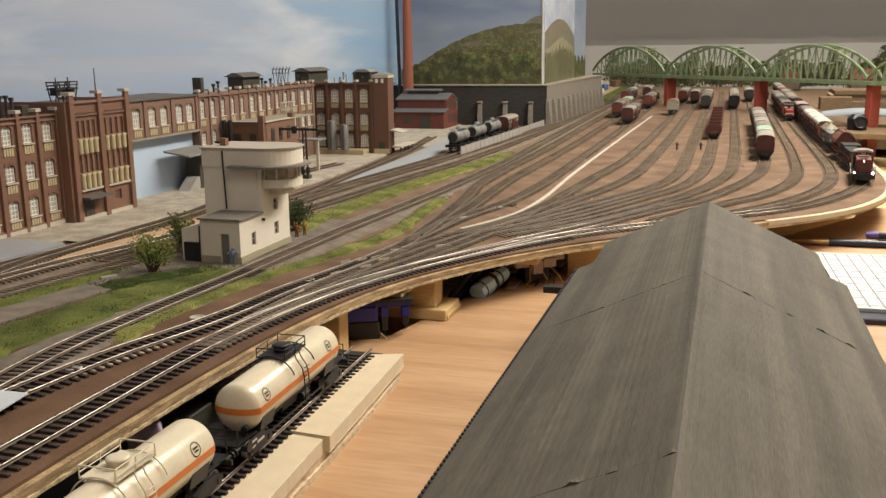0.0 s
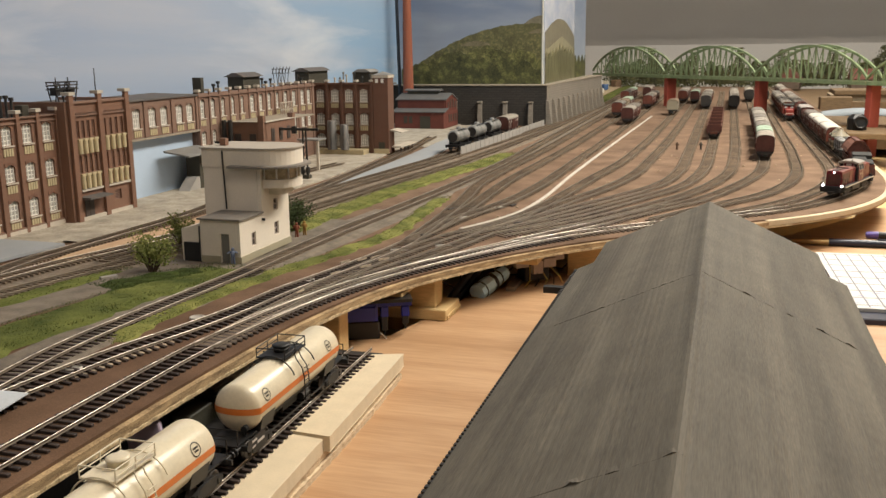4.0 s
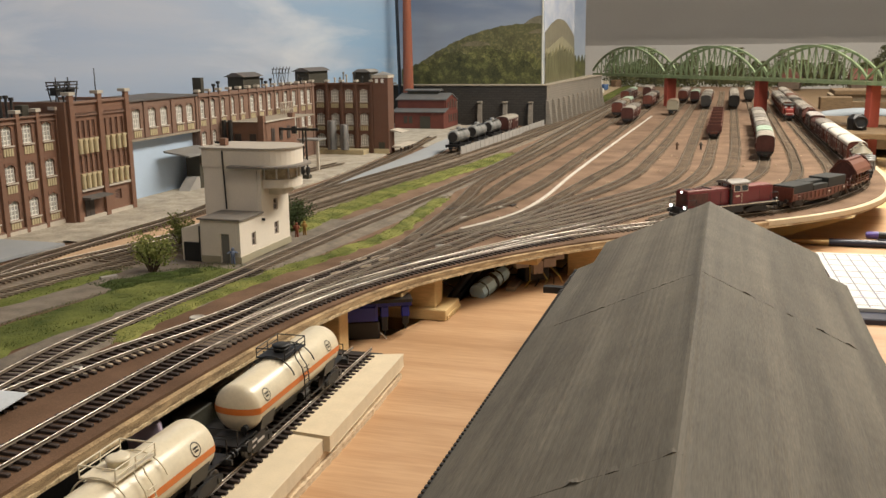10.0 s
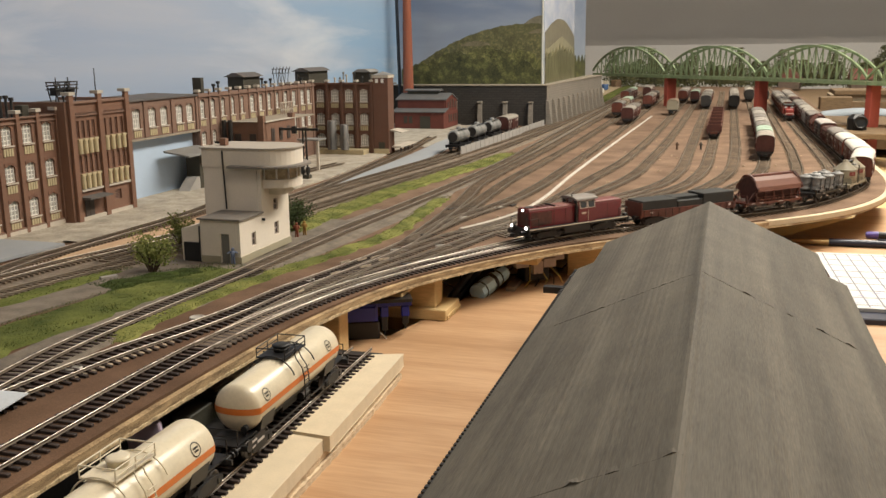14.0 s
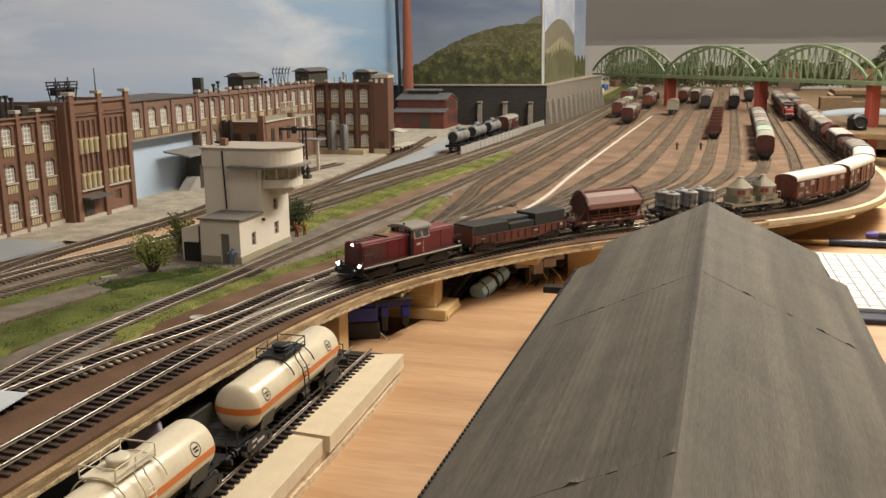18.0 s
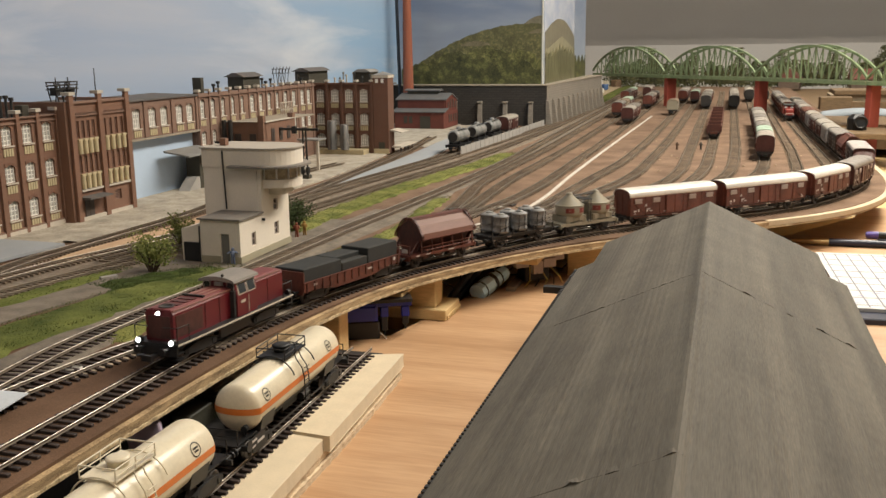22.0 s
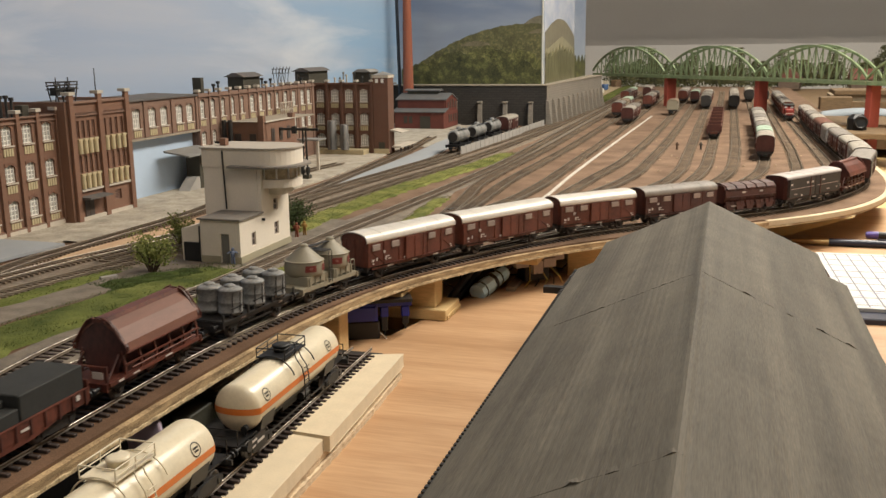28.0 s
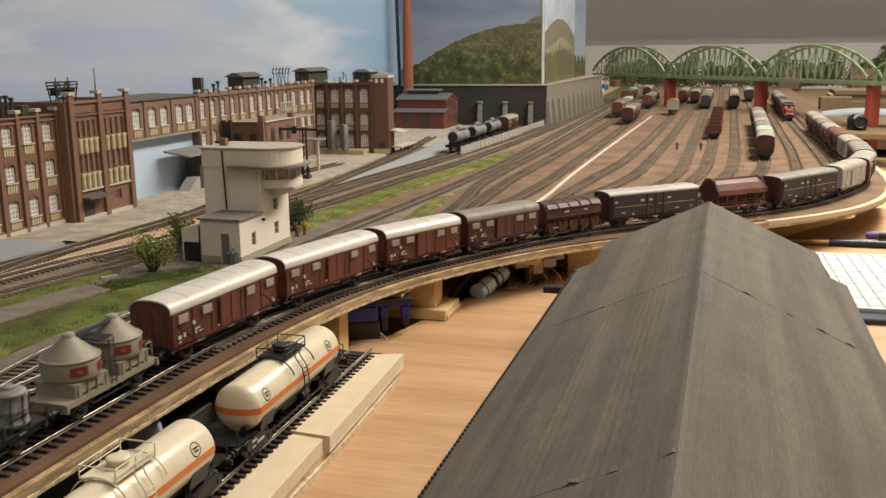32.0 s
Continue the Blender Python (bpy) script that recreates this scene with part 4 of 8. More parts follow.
def cone_silo_wagon(L, label):
    """Two beige silos with cone tops, a ladder between, an end platform."""
    th = thing("silo_wagon", label, "wagon", "goods train wagons")
    underframe(th, L, L * .52, M_BEIGE)
    part("platform", MB().box(-L / 2 + .0075, L / 2 - .0075, -.0128, .0128, .0138, .0149), M_BEIGE, th)
    for x in (-.0205, .0185):
        mb = MB().lathe([(.0050, .0120), (.0140, .0212), (.0160, .0235), (.0162, .0242), (.0162, .0335), (.0157, .0344), (.0034, .0452), (.0030, .0462), (.0014, .0465)], (x, 0, 0), "z", 28)
        silo = part("silo", mb, M_BEIGE, th)
        part("skirt", MB().ext([(x - .0142, .0105), (x - .0105, .0105), (x - .0085, .0165), (x + .0085, .0165), (x + .0105, .0105), (x + .0142, .0105), (x + .0142, .0225), (x - .0142, .0225)], "y", -.0132, .0132), M_BEIGE, th)
        for a in (-2.2, -1.15, .95, 1.99):
            sg, wh = MB(), MB()
            for i in range(5):
                b0, b1 = a + .12 * i - .3, a + .12 * (i + 1) - .3
                p = [(x + .0165 * math.cos(b), .0165 * math.sin(b)) for b in (b0, b1)]
                sg.add([(p[0][0], p[0][1], .0262), (p[1][0], p[1][1], .0262), (p[1][0], p[1][1], .0316), (p[0][0], p[0][1], .0316)], [(0, 1, 2, 3)])
            part("red_panel", sg, M_REDSIGN, silo, "red square sign panel")
            for db, z0, z1 in ((-.045, .0279, .0299), (.045, .0279, .0299)):
                q = [(x + .0167 * math.cos(a + db + e), .0167 * math.sin(a + db + e)) for e in (-.024, .024)]
                wh.add([(q[0][0], q[0][1], z0), (q[1][0], q[1][1], z0), (q[1][0], q[1][1], z1), (q[0][0], q[0][1], z1)], [(0, 1, 2, 3)])
            part("panel_mark", wh, M_SIGNPALE, silo, "pale mark on the red panel")
        part("ring", MB().lathe([(.0162, .0336), (.0168, .0339), (.0168, .0344), (.0158, .0347)], (x, 0, 0), "z", 28), M_BEIGE, silo)
        part("hatch", MB().lathe([(.0036, .0450), (.0036, .0468), (.0026, .0474), (0, .0475)], (x, 0, 0), "z", 12), M_BEIGE, silo)
        for sy in (-1, 1):
            for dx in (-.012, -.004, .004, .012):
                part("skirt_rib", MB().box(x + dx - .0005, x + dx + .0005, min(sy * .0132, sy * .0140), max(sy * .0132, sy * .0140), .0150, .0222), M_BEIGE, th)
    for s in (-1, 1):
        lad = MB()
        for x in (-.0022, .0022):
            lad.pipe([(x, s * .0138, .0130), (x, s * .0138, .0400)], .00035, 5)
        for k in range(11):
            lad.pipe([(-.0022, s * .0138, .0150 + k * .0023), (.0022, s * .0138, .0150 + k * .0023)], .0003, 4)
        part("ladder", lad, M_DARKMETAL, th)
    part("catwalk", MB().box(-.021, .021, -.0022, .0022, .0440, .0446).box(-.006, .006, -.011, .011, .0395, .0401), M_DARKMETAL, th)
    rail = MB()
    x = -L / 2 + .010
    for y in (-.0125, .0125):
        rail.pipe([(x, y, .0152), (x, y, .0255), (x + .006, y, .0255), (x + .006, y, .0152)], .0004, 5)
    rail.pipe([(x, -.0125, .0255), (x, .0125, .0255)], .0004, 5).pipe([(x, -.0125, .0205), (x, .0125, .0205)], .0004, 5)
    part("platform_railing", rail, M_BEIGE, th)
    return th


def locomotive():
    th = thing("diesel_locomotive", "dark red centre-cab diesel shunting locomotive with lit headlamps", "locomotive")
    L = .161
    underframe(th, L, L * .52, M_BLACK, bogie=.028, top=.0140)
    part("fuel_tank", MB().bbox(-.020, .020, -.0125, .0125, .0045, .0130, .001), M_BLACK, th)
    part("footplate", MB().box(-.0735, .0735, -.0172, .0172, .0140, .0152), M_BLACK, th)
    for s in (-1, 1):
        part("footplate_edge", MB().box(-.0735, .0735, min(s * .0172, s * .0177), max(s * .0172, s * .0177), .0143, .0154), M_CREAM, th, "pale footplate edge stripe")
    hood = [(-.0108, .0152), (.0108, .0152), (.0108, .0335), (.0092, .0358), (-.0092, .0358), (-.0108, .0335)]
    front = part("front_bonnet", MB().ext(hood, "x", .0005, .0685), M_LOCORED, th)
    part("rear_bonnet", MB().ext(hood, "x", -.0690, -.0255), M_LOCORED, th)
    part("bonnet_top", MB().ext([(-.0088, .0359), (.0088, .0359), (.0080, .0364), (-.0080, .0364)], "x", .0005, .0675), M_LOCOTOP, th, "red bonnet top, paler for dust and top sheen")
    part("bonnet_top", MB().ext([(-.0088, .0359), (.0088, .0359), (.0080, .0364), (-.0080, .0364)], "x", -.0680, -.0255), M_LOCOTOP, th, "red bonnet top, paler for dust and top sheen")
    for s in (-1, 1):
        for x in (.0335, .0165, -.047):
            part("seam", MB().box(x - .0002, x + .0002, min(s * .0108, s * .0111), max(s * .0108, s * .0111), .0155, .0335), M_DEEPRED, th)
        part("grille", MB().box(.037, .066, min(s * .0108, s * .0112), max(s * .0108, s * .0112), .0175, .0320), M_DEEPRED, th, "dark red radiator grille")
    part("grille", MB().box(.0685, .0689, -.0085, .0085, .0170, .0320), M_DEEPRED, th, "dark red radiator grille")
    fan = MB().lathe([(.0052, 0), (.0052, .0007), (.0042, .0007), (.0040, .0002), (.0, .0002)], (.0605, 0, .0364), "z", 18)
    part("fan", fan, M_DARKMETAL, front)
    ex = MB().box(.0300, .0320, -.0085, .0085, .0364, .0378)
    part("exhaust", ex, M_DARKMETAL, front)
    cab = part("cab", MB().ext([(-.0150, .0152), (.0150, .0152), (.0150, .0300), (.0128, .0408), (-.0128, .0408), (-.0150, .0300)], "x", -.0255, .0005), M_LOCORED, th)
    roof = [(-.0150, .0402), (-.0144, .0420), (-.0080, .0440), (0, .0446), (.0080, .0440), (.0144, .0420), (.0150, .0402), (0, .0416)]
    part("cab_roof", MB().ext(roof, "x", -.0285, .0040), M_LOCOROOF, th, "light grey curved cab roof")
    for s in (-1, 1):
        for x0, x1 in ((-.0232, -.0142), (-.0114, -.0024)):
            def side(a, z, out):
                t = (z - .0300) / .0108
                return (a, s * (.0150 - .0022 * t + out), z)
            for z0, z1, grow, out, mt, nm in ((.0308, .0392, .0010, .0002, M_CREAM, "window_frame"), (.0316, .0384, 0, .0005, M_GLASS, "window_pane")):
                mb = MB().add([side(x0 - grow, z0, out), side(x1 + grow, z0, out), side(x1 + grow, z1, out), side(x0 - grow, z1, out)], [(0, 1, 2, 3)])
                part(nm, mb, mt, cab)
    for x, d in ((.0005, 1), (-.0255, -1)):
        for y in (-.0098, 0, .0098):
            w = .0030 if y == 0 else .0024
            for grow, out, mt, nm in ((.0006, .0003, M_CREAM, "window_frame"), (0, .0006, M_GLASS if y else M_PANE, "window_pane")):
                a, b = sorted((x, x + d * out))
                part(nm, MB().box(a, b, y - w - grow, y + w + grow, .0364 - (0 if y == 0 else .004) + .0012 - grow, .0398 + grow * .5), mt, cab)
    for s in (-1, 1):
        # Solid near-black block: the shade between bonnet and cab made as a part.
        part("gap", MB().box(.0006, .0034, min(s * .0108, s * .0142), max(s * .0108, s * .0142), .0154, .0345), M_DARKMETAL, cab, "dark block for the shaded gap before the cab")
        part("cab_rail", MB().pipe([(-.0130, s * .0160, .0165), (-.0130, s * .0160, .0290)], .00035, 5), M_CREAM, cab)
        for x0, x1 in ((.0010, .0675), (-.0685, -.0262)):
            part("edge_trim", MB().box(x0, x1, min(s * .0094, s * .0104), max(s * .0094, s * .0104), .0350, .0358), M_TRIMPALE, th, "dusty pale bonnet edge")
    for y in (-.0052, 0, .0052):
        part("bonnet_strip", MB().box(.006, .027, y - .0012, y + .0012, .0364, .0368), M_TRIMPALE, front, "pale strip on the bonnet")
    for x in (.036, .044, .052):
        part("bonnet_louvre", MB().box(x, x + .0045, -.0060, .0060, .0364, .0370), M_DEEPRED, front)
    part("number_plate", MB().box(-.010, -.004, .0150, .0154, .0245, .0265).box(-.010, -.004, -.0154, -.0150, .0245, .0265), M_CREAM, cab)
    for sx in (1, -1):
        for y in (-.0128, .0128):
            a, b = sx * .0715, sx * .0748
            lamp = part("headlamp", MB().cyl((a, y, .0165), (b, y, .0165), .0023, n=12), M_BLACK, th)
            if sx > 0:
                part("lens", MB().lathe([(.0016, .0748), (.0014, .0754), (.0007, .0757), (0, .0757)], (0, y, .0165), "x", 12), M_HEADLIGHT, lamp, "glowing white lens")
        if sx > 0:
            lamp = part("headlamp", MB().cyl((.0680, 0, .0342), (.0696, 0, .0342), .0016, n=12), M_BLACK, th)
            part("lens", MB().lathe([(.0012, .0696), (.0011, .0701), (0, .0702)], (0, 0, .0342), "x", 10), M_HEADLIGHT, lamp, "glowing white lens")
        hr = MB()
        for y in (-.0165, .0165):
            hr.pipe([(sx * .0728, y, .0152), (sx * .0728, y, .0260), (sx * .060, y, .0260), (sx * .060, y, .0152)], .00035, 5)
        hr.pipe([(sx * .0728, -.0165, .0260), (sx * .0728, -.006, .0260)], .00035, 5).pipe([(sx * .0728, .0165, .0260), (sx * .0728, .006, .0260)], .00035, 5)
        part("handrail", hr, M_DARKMETAL, th)
        for y in (-.0150, .0150):
            for z in (.0045, .0085, .0125):
                a, b = sorted((sx * .0660, sx * .0730))
                part("step", MB().box(a, b, y - .0020, y + .0020, z, z + .0006), M_BLACK, th)
        a, b = sorted((sx * .0722, sx * .0738))
        part("buffer_beam", MB().box(a, b, -.0165, .0165, .0070, .0140), M_BLACK, th)
    hn = MB().box(.0015, .0030, .004, .0052, .0436, .0462)
    part("horn", hn, M_DARKMETAL, cab)
    return th


train = []


def couple(ob, front, back, half):
    """Puts a vehicle into the moving train: its ends by their way behind the headlamps."""
    train.append((ob, (front + back) / 2, half))


couple(locomotive(), -.0045, .1560, .042)
couple(open_bogie_wagon(.161, "low brown bogie wagon loaded with dark covered crates"), .160, .327, .050)
couple(swing_roof_hopper(.116, "brown swing-roof hopper wagon with sun-bleached roof", M_RUST, M_ROOFBROWN), .325, .443, .036)
couple(silo_pot_wagon(.108, "black flat wagon carrying six grey steel pots"), .454, .566, .030)
couple(cone_silo_wagon(.099, "beige two-silo wagon with cone tops and red signs"), .564, .666, .026)
couple(covered_wagon(.145, "red-brown covered wagon with a shiny cream roof", M_RUST, M_ROOFWHITE), .668, .813, .042)
couple(covered_wagon(.153, "red-brown covered wagon with a dusty cream roof", M_RUST, M_ROOFWHITE), .815, .967, .044)
couple(covered_wagon(.124, "short red-brown covered wagon with a cream roof", M_RUST, M_ROOFWHITE), .970, 1.094, .035)
couple(covered_wagon(.124, "dirty brown covered wagon with a grey roof", M_DEEPRED, M_ROOFGREY), 1.094, 1.2185, .034)
couple(lidded_hopper(.098, "dark brown hopper wagon with a row of flap lids", M_DEEPRED), 1.2205, 1.315, .028)
couple(covered_wagon(.145, "grey sliding-wall wagon with a dull two-part pale roof", M_GREYWAGON, M_ROOFPALE, doors="walls", eave=.0400, top=.0450, vents=False, name="sliding_wall_wagon"), 1.316, 1.461, .042)
couple(swing_roof_hopper(.114, "red-brown swing-roof hopper wagon", M_RUST, M_RUST), 1.463, 1.575, .035)
couple(covered_wagon(.146, "dark grey sliding-wall wagon with a grey roof", M_GREYWAGON, M_ROOFGREY, doors="walls", eave=.0400, top=.0450, vents=False, name="sliding_wall_wagon"), 1.577, 1.724, .042)
couple(covered_wagon(.117, "silver-walled covered wagon with a dusty roof", M_SILVER, M_ROOFDUSTY, vents=False), 1.728, 1.846, .034)
couple(covered_wagon(.118, "maroon covered wagon with a cream roof", M_DEEPRED, M_ROOFDUSTY), 1.848, 1.968, .034)
couple(covered_wagon(.156, "brown covered wagon with a dirty grey roof", M_RUST, M_ROOFGREY), 1.970, 2.129, .045)
couple(covered_wagon(.118, "silver covered wagon with a cream roof", M_SILVER, M_ROOFDUSTY, vents=False), 2.131, 2.251, .034)
couple(covered_wagon(.156, "maroon covered wagon with a brown roof", M_DEEPRED, M_ROOFBROWN), 2.253, 2.412, .045)
couple(covered_wagon(.118, "brown covered wagon with a cream roof", M_RUST, M_ROOFDUSTY), 2.414, 2.534, .034)
couple(covered_wagon(.118, "maroon covered wagon with a grey roof", M_DEEPRED, M_ROOFGREY), 2.536, 2.656, .034)
couple(covered_wagon(.118, "brown covered wagon with a dusty cream roof", M_RUST, M_ROOFDUSTY), 2.658, 2.778, .034)
couple(covered_wagon(.118, "maroon covered wagon with a dusty cream roof", M_DEEPRED, M_ROOFDUSTY), 2.780, 2.900, .034)

# ---- ground cover ----
ground_strip("concrete_yard", "pale concrete factory yard", M_CONCRETE, [(-.80, .30), (-.80, .88), (-.80, 1.2), (-.80, 1.8), (-.80, 2.6)], -.14, .07, .0030, "yard")
ground_strip("concrete_yard", "pale concrete factory yard beside the loading track", M_CONCRETE, [(-.735, .89), (-.73, .98), (-.71, 1.12), (-.675, 1.35), (-.675, 1.55), (-.70, 1.85), (-.74, 2.3), (-.75, 2.58)], -.06, .024, .0026, "yard")
ground_strip("road", "blue-grey asphalt road beside the works", M_ASPHALT, [(-.77, .35), (-.77, .6), (-.765, .868)], -.05, .055, .0045, "road")
ground_strip("road", "blue-grey asphalt surface beside the tank wagons", M_ASPHALT, [(-.602, 1.36), (-.597, 1.55), (-.605, 1.8), (-.625, 2.1), (-.64, 2.5)], -.018, .034, .0022, "road")
ground_strip("gravel_shoulder", "grey gravel shoulder beside the main line", M_GREYGRAVEL, TRACKS["left"][:9], -.036, .034, .0006, "ground")
ground_strip("concrete_yard", "pale concrete yard before the engine shed", M_CONCRETE, [(-.70, 1.99), (-.69, 2.2), (-.68, 2.40), (-.67, 2.57)], -.10, .055, .0021, "yard")
ground_strip("gravel_path", "grey gravel path through the grass", M_GREYGRAVEL, [(-.556, .35), (-.555, .58), (-.543, .68), (-.545, .76), (-.53, .83)], -.020, .020, .0018, "path")
ground_strip("gravel_ground", "brown gravel between the tracks", M_BALLAST, [(-.61, .0), (-.61, .6), (-.605, .8), (-.58, 1.2), (-.56, 1.5), (-.525, 1.8), (-.50, 2.2), (-.485, 2.7), (-.48, 3.4)], -.045, .050, .0010, "ground")
ground_strip("gravel_ground", "grey gravel ground round the signal box", M_GREYGRAVEL, [(-.505, .70), (-.50, .80), (-.49, .90), (-.475, 1.0), (-.465, 1.1)], -.045, .055, .0014, "ground")
ground_strip("sandy_strip", "sandy orange strip between the works tracks", mat("sandy_ply", (0.46, 0.31, 0.19), 0.9), [(-.650, .79), (-.657, .838), (-.655, .875), (-.652, .941), (-.648, 1.02), (-.648, 1.10)], -.014, .012, .0030, "ground")
M_WHITELINE = mat("white_path_strip", (0.50, 0.46, 0.405), 0.8, vary=0.2, scale=80, fine=500)
ground_strip("white_walkway", "narrow white walkway strip across the yard", M_WHITELINE, [(-.302, 1.070), (-.283, 1.115), (-.260, 1.19), (-.249, 1.30), (-.248, 1.60), (-.238, 2.2), (-.222, 2.98)], -.0027, .0027, .0036, "walkway")


def grass_band(pts, left, right, seed, dens=30.0, turf=None, blade=None, rise=0.0, label="short yellow-green static grass strip between the tracks"):
    """A turf strip with standing fibres."""
    rnd = random.Random(seed)
    w = Way(pts)
    th = tagged(thing("grass", label, "grass"), kind="stuff")
    mb = MB()
    rows = w.rows(0.012, dz=GROUND + rise)
    wob = [(rnd.uniform(-.004, .004), rnd.uniform(-.004, .004)) for _ in rows]
    vs, n = [], 6
    for j, ((x, y, z, nx, ny), (a, b)) in enumerate(zip(rows, wob)):
        z -= .0042 * max(0, 1 - min(j, len(rows) - 1 - j) / 2)
        for i in range(n):
            f = i / (n - 1)
            s = (left + a) * (1 - f) + (right + b) * f
            vs.append((x + nx * s, y + ny * s, z + (.0032 + rnd.uniform(0, .0012) if 0 < i < n - 1 else .0005)))
    mb.add(vs, [(k * n + i, k * n + i + 1, k * n + n + i + 1, k * n + n + i) for k in range(len(rows) - 1) for i in range(n - 1)])
    tagged(part("turf", mb, turf or M_GRASS, th), kind="stuff")
    bl = MB()
    count = int(w.length * (right - left) * 1e4 * dens * .6)
    for _ in range(min(count, 13000)):
        s = rnd.uniform(0, w.length)
        q, d = w.at(s), (w.at(s + .004) - w.at(s - .004)).normalized()
        o = left + (right - left) * rnd.uniform(.04, .96)
        x, y = q.x + d.y * o, q.y - d.x * o
        z = land(y) + GROUND + .0030 + rise
        a, hgt, t = rnd.uniform(0, 6.28), rnd.uniform(.0014, .0024), rnd.uniform(.0002, .0004)
        lx, ly = rnd.uniform(-.001, .001), rnd.uniform(-.001, .001)
        bl.add([(x - t * math.cos(a), y - t * math.sin(a), z), (x + t * math.cos(a), y + t * math.sin(a), z), (x + lx, y + ly, z + hgt)], [(0, 1, 2)])
    tagged(part("blades", bl, blade or M_GRASSBLADE, th), kind="stuff")
    return th


def island_mat(name, c1, c2, rough=0.9):
    m = mat(name, c1, rough, vary=0.2)
    nt = m.node_tree
    g, r = nt.nodes.new("ShaderNodeNewGeometry"), nt.nodes.new("ShaderNodeValToRGB")
    r.color_ramp.elements[0].color, r.color_ramp.elements[1].color = (*c1, 1), (*c2, 1)
    nt.links.new(g.outputs["Random Per Island"], r.inputs[0])
    nt.links.new(r.outputs[0], nt.nodes["Principled BSDF"].inputs["Base Color"])
    return m


M_GRASSBLADE = island_mat("grass_fibres", (0.046, 0.076, 0.014), (0.140, 0.152, 0.042))
M_LEAF = island_mat("dark_green_foliage", (0.018, 0.032, 0.008), (0.060, 0.085, 0.022))
M_LEAFLIGHT = island_mat("light_green_foliage", (0.110, 0.150, 0.032), (0.30, 0.31, 0.095))
M_GRASSLIGHT = mat("bright_static_grass", (0.062, 0.090, 0.018), 0.95, vary=0.35, scale=24, fine=1100, bump=0.8, color2=(0.190, 0.190, 0.058), spec=0.15)
M_BLADELIGHT = island_mat("bright_grass_fibres", (0.070, 0.105, 0.020), (0.215, 0.215, 0.066))
grass_band([(-.505, .30), (-.505, .50), (-.498, .60), (-.495, .66), (-.480, .75), (-.470, .82)], -.030, .030, 3)
grass_band([(-.588, .40), (-.582, .60), (-.572, .70), (-.570, .78)], -.012, .014, 4)
grass_band([(-.417, .54), (-.424, .65), (-.418, .75), (-.397, .87), (-.374, 1.04), (-.385, 1.20), (-.392, 1.31)], -.014, .012, 5, turf=M_GRASSLIGHT, blade=M_BLADELIGHT, label="bright yellow-green static grass strip beside the yard")
grass_band([(-.500, 1.0), (-.502, 1.12), (-.488, 1.36), (-.462, 1.58), (-.434, 1.78), (-.425, 1.9)], -.024, .022, 6, turf=M_GRASSLIGHT, blade=M_BLADELIGHT, label="bright yellow-green static grass strip beside the main line")


def shrub(name, label, at, size, height, leaf, stem=True, seed=1, count=500):
    """Branching twigs with many small leaves in an uneven crown."""
    rnd = random.Random(seed)
    th = thing(name, label, "tree" if "tree" in name else "bush", at=pose(*at))
    tw, lf = MB(), MB()
    tips = []
    for k in range(11):
        a, r = 2.4 * k + rnd.uniform(-.3, .3), size * rnd.uniform(.3, 1.0)
        tip = Vector((math.cos(a) * r, math.sin(a) * r, height * rnd.uniform(.55, 1.08)))
        mid = tip * .5 + Vector((0, 0, height * .08))
        tw.cyl((0, 0, 0), mid, .0011, .0008, 5).cyl(mid, tip, .0008, .0003, 5)
        tips += [tip, mid.lerp(tip, .6), mid.lerp(tip, .2)]
    part("trunk", tw, mat("brown_twig", (0.06, 0.04, 0.025), 0.9), th)
    for _ in range(count):
        c = rnd.choice(tips) + Vector((rnd.gauss(0, size * .22), rnd.gauss(0, size * .22), rnd.gauss(0, height * .10)))
        if c.z < .001:
            c.z = .001
        u = Vector((rnd.gauss(0, 1), rnd.gauss(0, 1), rnd.gauss(0, 1))).normalized()
        v = u.orthogonal().normalized()
        s = rnd.uniform(.0007, .0015)
        lf.add([c + u * s, c + v * s * .7, c - u * s, c - v * s * .7], [(0, 1, 2, 3)])
    tagged(part("crown", lf, leaf, th), kind="stuff")
    return th


shrub("small_tree", "sparse light green model tree on the bank", (-.532, .770, GROUND), .020, .043, M_LEAFLIGHT, seed=2, count=2200)
shrub("small_tree", "light green model tree near the works tracks", (-.580, .90, GROUND), .018, .034, M_LEAFLIGHT, seed=8, count=1500)
shrub("bush", "dense dark green bush behind the signal box", (-.497, 1.02, GROUND), .019, .034, M_LEAF, seed=3, count=2400)
shrub("bush", "dark green bush behind the signal box", (-.512, 1.00, GROUND), .022, .032, M_LEAF, seed=4, count=1700)
# The hollow's shade is put into the dark colour of turf and blades.
M_HOLLOWSHADE = mat("shaded_hollow_turf", (0.020, 0.032, 0.008), 0.95, vary=0.4, scale=60, fine=900, bump=1.0, color2=(0.045, 0.062, 0.016), spec=0.1)
grass_band([(-.534, .690), (-.524, .715), (-.512, .738), (-.498, .765), (-.485, .800)], -.020, .022, 9, turf=M_HOLLOWSHADE, blade=M_LEAF, rise=.0012, label="grass darkened for the shade in the bank's hollow")
M_STONE = mat("grey_stone_slab", (0.30, 0.28, 0.26), 0.9, vary=0.15)
tagged(part("stone_slab", MB().bbox(-.008, .008, -.0025, .0025, 0, .004, .0006), M_STONE, at=pose(-.553, .731, land(.731) + GROUND + .001, 0, 0, 60)), "grey stone slab lying in the grass", "slab")

